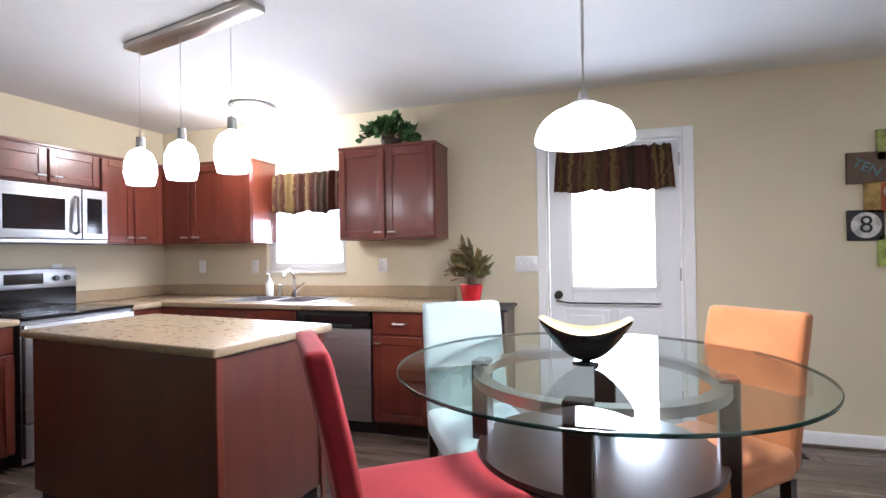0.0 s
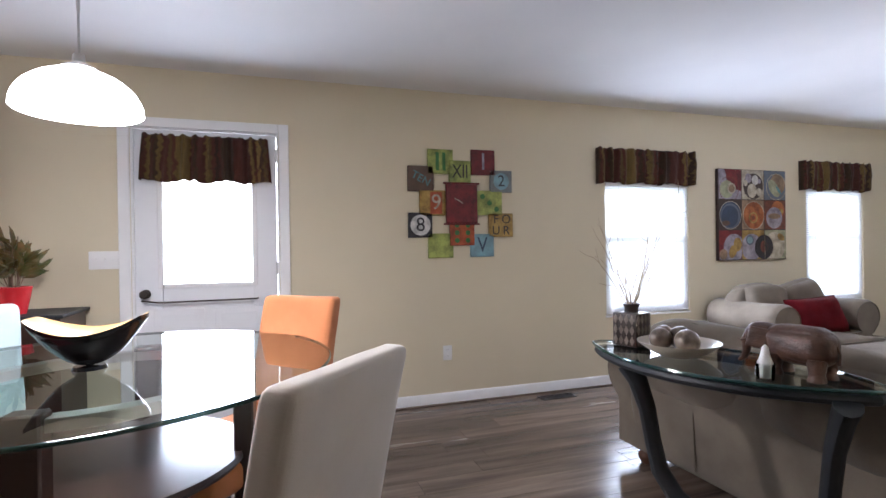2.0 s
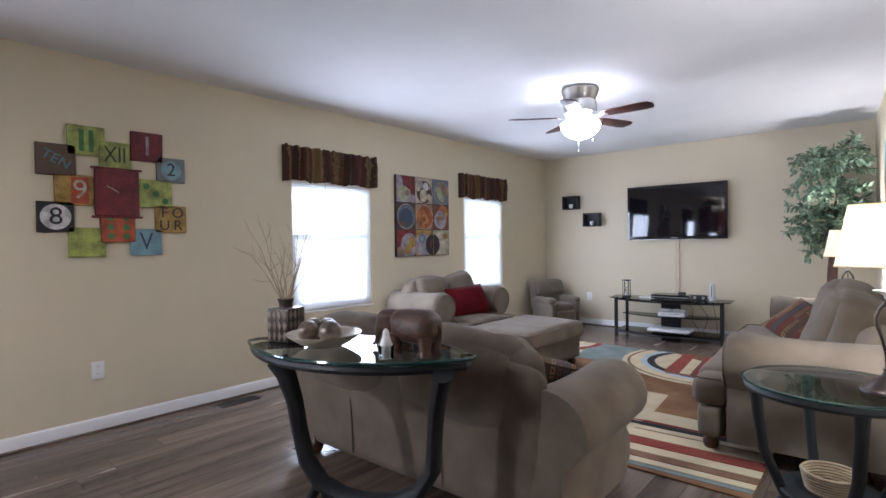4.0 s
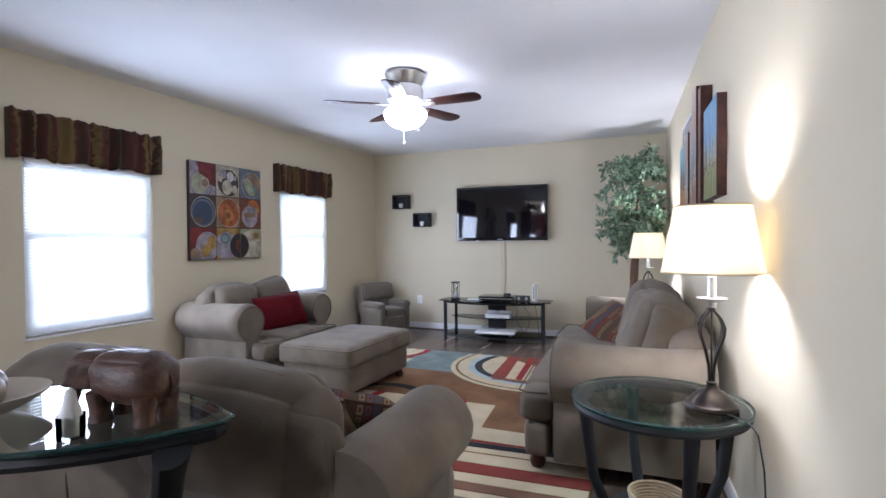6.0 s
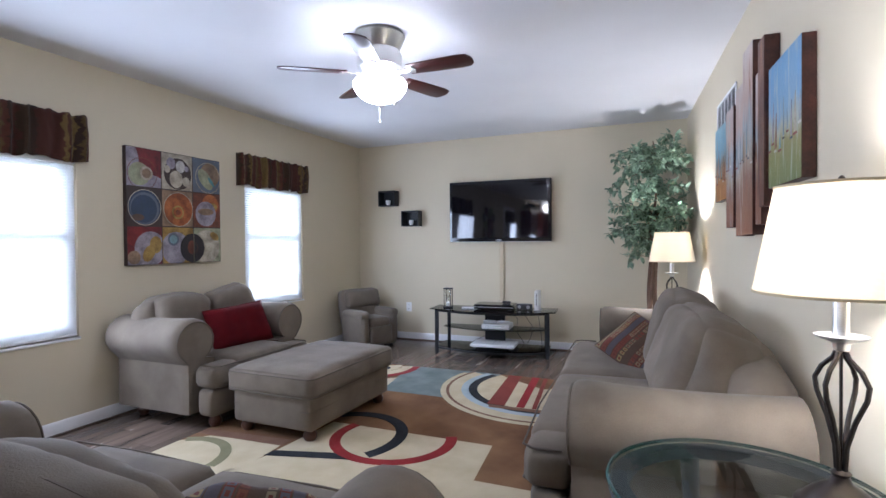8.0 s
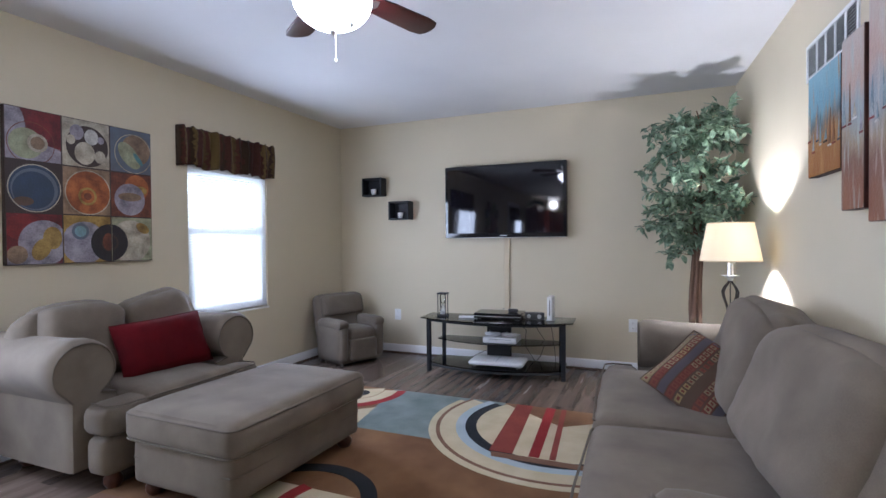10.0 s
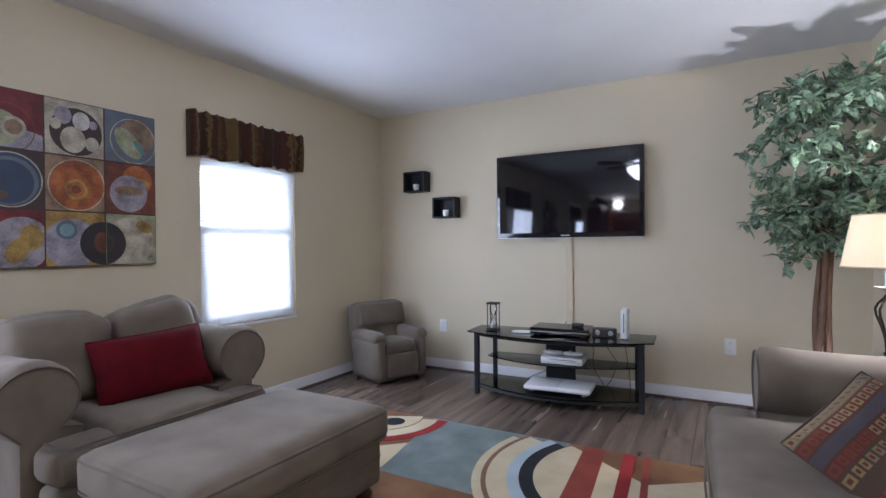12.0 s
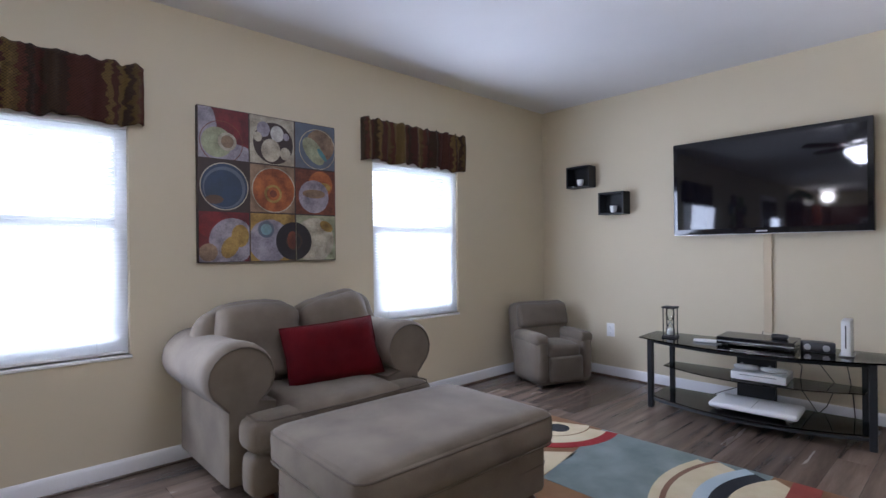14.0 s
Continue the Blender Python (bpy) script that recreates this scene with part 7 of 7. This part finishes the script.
def clock():
    t = thing("wall_clock", pose(2.34, YN, 1.57), "patchwork wall clock of painted number tiles round a dark red square", "clock")
    c0x, c0z = 2.34, 1.57

    def tile(x0, x1, z0, z1, mat, label="", dep=0.022, back=-0.001):
        return part("tile", slab(x0 - c0x, x1 - c0x, z0 - c0z, z1 - c0z, back, -dep, 0.002), P[mat], t, label)
    rows = [("11", 2.065, 2.27, 1.80, 1.99, "lime", "lime tile numbered 11"), ("1", 2.425, 2.625, 1.80, 2.00, "maroon", "dark red tile numbered 1"),
            ("12", 2.238, 2.415, 1.728, 1.905, "lime", "pale green tile with XII"), ("10", 1.905, 2.11, 1.66, 1.855, "brown", "brown tile with teal letters"),
            ("2", 2.585, 2.775, 1.665, 1.84, "grey", "grey tile numbered 2"), ("9", 1.995, 2.205, 1.475, 1.67, "yellow", "yellow tile numbered 9"),
            ("3", 2.465, 2.685, 1.48, 1.675, "lime", "lime tile with three dots"), ("8", 1.905, 2.095, 1.305, 1.495, "nearblack", "black tile numbered 8"),
            ("4", 2.570, 2.780, 1.305, 1.495, "yellow", "yellow tile spelling four"), ("7", 2.062, 2.265, 1.145, 1.335, "lime", "yellow-green tile"),
            ("5", 2.410, 2.610, 1.148, 1.330, "skyblue", "sky blue tile with V"), ("6", 2.238, 2.440, 1.240, 1.44, "redorange", "orange tile with six dots")]
    made = {}
    for n, x0, x1, z0, z1, mat, lab in rows:
        made[n] = tile(x0, x1, z0, z1, mat, lab, 0.030 if n in ("12", "6") else 0.022)
    face = part("face", slab(-0.135, 0.125, -0.155, 0.15, -0.0225, -0.040, 0.003), P["maroon"], t, "dark red square face")
    part("face_edge", slab(-0.155, 0.145, 0.15 + 0.0005, 0.165, -0.0225, -0.037, 0.002), P["maroon"], t)
    part("face_edge", slab(-0.155, 0.145, -0.170, -0.1555, -0.0305, -0.037, 0.002), P["maroon"], t)
    part("hand", boxes((-0.003, 0.003, -0.043, -0.041, 0, 0.05)), P["ivory"], face, loc=pose(0, 0, 0, 0, -55, 0))
    part("hand", boxes((-0.002, 0.002, -0.046, -0.044, 0, 0.08)), P["ivory"], face, loc=pose(0, 0, 0, 0, -60, 0))

    def ctr(n):
        for m_, x0, x1, z0, z1, *_ in rows:
            if m_ == n:
                return (x0 + x1) / 2 - c0x, (z0 + z1) / 2 - c0z
    Y = -0.0232
    x, z = ctr("11")
    part("bar", slab(x - 0.04, x - 0.014, z - 0.07, z + 0.07, Y, Y - 0.001, 0), P["green"], made["11"], smooth=False)
    part("bar", slab(x + 0.014, x + 0.04, z - 0.07, z + 0.07, Y, Y - 0.001, 0), P["green"], made["11"], smooth=False)
    x, z = ctr("1")
    letters(made["1"], "1", x, z, 0.19, "lilac", Y)
    x, z = ctr("12")
    letters(made["12"], "XII", x, z, 0.15, "nearblack", -0.0312, squeeze=0.75)
    x, z = ctr("10")
    letters(made["10"], "TEN", x, z, 0.085, "teal", Y, rot=28)
    x, z = ctr("2")
    disc(made["2"], "round", x, z, 0.068, "skyblue", Y - 0.0008)
    letters(made["2"], "2", x, z, 0.13, "nearblack", Y - 0.002)
    x, z = ctr("9")
    part("block", slab(x - 0.02, x + 0.075, z - 0.085, z + 0.085, Y, Y - 0.001, 0), P["redorange"], made["9"], smooth=False)
    letters(made["9"], "9", x + 0.028, z, 0.17, "ivory", Y - 0.0022)
    x, z = ctr("3")
    for dx, dz in ((-0.06, 0.05), (0.0, 0.0), (0.06, -0.05)):
        disc(made["3"], "dot", x + dx, z + dz, 0.021, "green", Y - 0.0008, seg=16)
    x, z = ctr("8")
    disc(made["8"], "round", x, z, 0.080, "white", Y - 0.0008)
    letters(made["8"], "8", x, z, 0.15, "nearblack", Y - 0.002)
    x, z = ctr("4")
    for s, dx, dz in (("F", -0.045, 0.045), ("O", 0.045, 0.045), ("U", -0.045, -0.045), ("R", 0.045, -0.045)):
        letters(made["4"], s, x + dx, z + dz, 0.10, "nearblack", Y)
    x, z = ctr("5")
    letters(made["5"], "V", x, z, 0.17, "navy", Y, squeeze=0.85)
    x, z = ctr("6")
    for dx in (-0.045, 0.045):
        for dz in (-0.06, 0.0, 0.06):
            disc(made["6"], "dot", x + dx, z + dz, 0.020, "green", -0.0318, seg=16)


clock()

# the staggered canvases on the slanted wall behind the sofa
SW = pose(S1[0], S1[1], 0, 0, 0, 180 + SANG)


def sx(x):
    return (S1[0] - x) / math.cos(radians(SANG))


def oil_panel(name, z0, z1, stops, streak, seed):
    """Brushed paint: colours by height, broken by upright strokes."""
    m = surf(name, stops[0][1], stops[0][1], 12, 0.45, 0.5, 90)
    nt = m.node_tree
    b = nt.nodes["Principled BSDF"]
    tc = nt.nodes["Texture Coordinate"]
    sep, mr, ma, ramp = (nt.nodes.new(k) for k in ("ShaderNodeSeparateXYZ", "ShaderNodeMapRange", "ShaderNodeMath", "ShaderNodeValToRGB"))
    nt.links.new(tc.outputs["Object"], sep.inputs[0])
    mr.inputs[1].default_value, mr.inputs[2].default_value = z0, z1
    nt.links.new(sep.outputs[2], mr.inputs[0])

    def strokes(scale, stretch, detail=4):
        mp, nz = nt.nodes.new("ShaderNodeMapping"), nt.nodes.new("ShaderNodeTexNoise")
        mp.inputs["Scale"].default_value = stretch
        mp.inputs["Location"].default_value = (seed, 0, seed * 0.7)
        nz.inputs["Scale"].default_value, nz.inputs["Detail"].default_value = scale, detail
        nt.links.new(tc.outputs["Object"], mp.inputs[0])
        nt.links.new(mp.outputs[0], nz.inputs["Vector"])
        return nz.outputs[0]
    ma.operation = "MULTIPLY_ADD"
    nt.links.new(strokes(9, (1.6, 1, 0.45)), ma.inputs[0])
    ma.inputs[1].default_value = 0.42
    sh = nt.nodes.new("ShaderNodeMath")
    sh.operation = "SUBTRACT"
    nt.links.new(mr.outputs[0], sh.inputs[0])
    sh.inputs[1].default_value = 0.21
    nt.links.new(sh.outputs[0], ma.inputs[2])
    els = ramp.color_ramp.elements
    els[0].position, els[0].color = stops[0][0], rgb(stops[0][1])
    els[1].position, els[1].color = stops[1][0], rgb(stops[1][1])
    for q, c in stops[2:]:
        els.new(q).color = rgb(c)
    nt.links.new(ma.outputs[0], ramp.inputs[0])
    gt = nt.nodes.new("ShaderNodeMapRange")
    gt.inputs[1].default_value, gt.inputs[2].default_value = 0.52, 0.72
    nt.links.new(strokes(22, (1.5, 1, 0.22), 6), gt.inputs[0])
    mx = nt.nodes.new("ShaderNodeMix")
    mx.data_type = "RGBA"
    nt.links.new(gt.outputs[0], mx.inputs[0])
    nt.links.new(ramp.outputs[0], mx.inputs[6])
    mx.inputs[7].default_value = rgb(streak)
    nt.links.new(mx.outputs[2], b.inputs["Base Color"])
    return m


def split_canvas():
    t = thing("split_canvas", SW @ pose(sx(5.35), 0, 1.25), "staggered multi-panel canvas of sailing boats in blue, green and rust", "picture")
    o = sx(5.35)
    blue, pale, pink, rust, brown, green = (0.12, 0.30, 0.50), (0.40, 0.45, 0.44), (0.48, 0.34, 0.28), (0.26, 0.10, 0.05), (0.09, 0.035, 0.022), (0.13, 0.16, 0.05)
    coast = [(0.0, green), (0.34, (0.24, 0.22, 0.07)), (0.46, (0.40, 0.40, 0.30)), (0.58, (0.20, 0.34, 0.48)), (1.0, blue)]
    drips = [(0.0, rust), (0.30, (0.20, 0.10, 0.07)), (0.42, (0.34, 0.26, 0.18)), (0.58, (0.30, 0.36, 0.40)), (0.75, pink), (1.0, (0.50, 0.42, 0.38))]
    sand = [(0.0, (0.30, 0.11, 0.03)), (0.35, (0.36, 0.16, 0.05)), (0.48, (0.12, 0.14, 0.14)), (0.62, (0.16, 0.34, 0.44)), (1.0, (0.24, 0.42, 0.50))]
    bars = [(4.50, 4.91, 1.43, 1.925, 0.045, coast, pale), (4.92, 5.02, 1.36, 2.08, 0.060, [(0.0, brown), (1.0, (0.13, 0.05, 0.03))], rust), (5.03, 5.13, 1.285, 1.97, 0.045, drips, pale),
            (5.14, 5.34, 1.24, 2.14, 0.055, drips, rust), (5.35, 5.58, 1.235, 2.02, 0.040, drips, (0.50, 0.45, 0.42)), (5.59, 5.79, 1.285, 1.95, 0.050, drips, pale), (5.83, 6.21, 1.46, 1.925, 0.040, sand, (0.42, 0.22, 0.08))]
    for k, (xa, xb, z0, z1, dep, stops, streak) in enumerate(bars):
        a, b = sx(xb) - o, sx(xa) - o
        s = part("panel", slab(a, b, z0 - 1.25, z1 - 1.25, -0.001, -dep, 0.002), P["canvasedge"], t, "canvas panel with a dark red-brown edge")
        y, h, w = -dep - 0.0004, z1 - z0, b - a
        part("painting", slab(a + 0.002, b - 0.002, z0 - 1.248, z1 - 1.252, y, y - 0.0008, 0), oil_panel("oil_paint", z0 - 1.25, z1 - 1.25, stops, streak, 3.1 * k), s, "brushed oil paint", smooth=False)
        if k == 1:
            continue
        rng = random.Random(30 + k)
        n = max(2, int(w / 0.045))
        for q in range(n):
            cx = a + w * (q + rng.uniform(0.3, 0.7)) / n
            zz = 1.60 - 1.25 + rng.uniform(-0.035, 0.035)
            hh, ww = rng.uniform(0.05, 0.16), min(0.014, w * 0.12) * rng.uniform(0.6, 1.2)
            lean = rng.uniform(-0.008, 0.008)
            bm = bmesh.new()
            hexa(bm, [(cx - ww, y - 0.001, zz), (cx + ww, y - 0.001, zz + 0.004), (cx + ww * 0.3 + lean, y - 0.001, zz + hh), (cx - 0.001 + lean, y - 0.001, zz + hh * 0.96),
                      (cx - ww, y - 0.0018, zz), (cx + ww, y - 0.0018, zz + 0.004), (cx + ww * 0.3 + lean, y - 0.0018, zz + hh), (cx - 0.001 + lean, y - 0.0018, zz + hh * 0.96)])
            bmesh.ops.recalc_face_normals(bm, faces=bm.faces[:])
            part("sail", bm, P[rng.choice(["ivory", "lilac", "mist", "skyblue", "tan", "rusty"])], s, smooth=False)
            part("hull", slab(cx - ww * 1.5, cx + ww * 1.3, zz - 0.010, zz - 0.002, y - 0.001, y - 0.0018, 0), P[rng.choice(["deepred", "nearblack", "white", "navy"])], s, smooth=False)

split_canvas()


def return_grille():
    t = thing("air_grille", SW @ pose(sx(6.06), 0, 2.035), "white slatted return-air grille high on the wall", "vent")
    w, h = 0.30, 0.09
    part("frame", boxes((-w, w, -0.008, -0.0005, -h, -h + 0.018), (-w, w, -0.008, -0.0005, h - 0.018, h), (-w, -w + 0.018, -0.008, -0.0005, -h + 0.0185, h - 0.0185), (w - 0.018, w, -0.008, -0.0005, -h + 0.0185, h - 0.0185), r=0.001), "trim", t)
    part("backing", boxes((-w + 0.018, w - 0.018, -0.0016, -0.0006, -h + 0.018, h - 0.018)), "blackplastic", t)
    for x in (-0.16, -0.05, 0.06, 0.17):
        part("bar", boxes((x - 0.007, x + 0.007, -0.007, -0.002, -h + 0.0185, h - 0.0185)), "trim", t)
    for k in range(11):
        part("slat", boxes((-w + 0.018, w - 0.018, -0.0006, 0.0006, -0.005, 0.005)), "trim", t, loc=pose(0, -0.0085 + 0.004, -h + 0.025 + k * 0.014, -42, 0, 0))


return_grille()


# ---- daylight outside ----
def outside():
    m = bpy.data.materials.new("bright_sky_backdrop")
    m.use_nodes = True
    nt = m.node_tree
    nt.nodes.remove(nt.nodes["Principled BSDF"])
    e = nt.nodes.new("ShaderNodeEmission")
    e.inputs[0].default_value = (0.93, 0.96, 1.0, 1)
    e.inputs[1].default_value = 8.5
    nt.links.new(e.outputs[0], nt.nodes["Material Output"].inputs[0])
    M["backdrop"] = m
    ob = done("backdrop", boxes((-50, 90, 9.0, 9.05, -0.5, 14.0)), "backdrop", None, "bright overcast sky outside", "structure", smooth=False)


outside()


# ---- floor planks ----
def planks():
    rng = random.Random(4)
    shared = {}
    row = 0
    y = -3.274
    W = 0.152
    rest = []
    while y < YN - 0.005:
        x = XW + 0.02 - rng.uniform(0, 1.1)
        w = min(W, YN - 0.002 - y)
        while x < XE - 0.01:
            L = 1.22
            x0, x1 = max(x, XW + 0.005), min(x + L, XE - 0.005)
            if x1 - x0 > 0.05:
                rest.append((x0, x1, y, y + w))
            x += L
        y += W
        row += 1
    near = sorted(rest, key=lambda r: abs((r[0] + r[1]) / 2 - 3.0) + abs((r[2] + r[3]) / 2 - 2.2))
    own, far = near[:298], near[298:]
    for x0, x1, a, b in own:
        key = (round(x1 - x0, 3), round(b - a, 3))
        if key not in shared:
            bm = boxes((0.0008, key[0] - 0.0008, 0.0008, key[1] - 0.0008, -0.006, 0.0), r=0.0008)
            me = bpy.data.meshes.new("plank")
            bm.to_mesh(me)
            bm.free()
            me.materials.append(M["plank"])
            shared[key] = me
        ob = new("plank", shared[key])
        ob.parent = floor
        ob.location = (x0, a, 0)
    if far:
        bm = bmesh.new()
        for x0, x1, a, b in far:
            box(bm, x0 + 0.0008, x1 - 0.0008, a + 0.0008, b - 0.0008, -0.006, 0.0)
        part("far_planks", bm, "plank", floor, "grey-brown wood planks", kind="stuff", smooth=False)


planks()
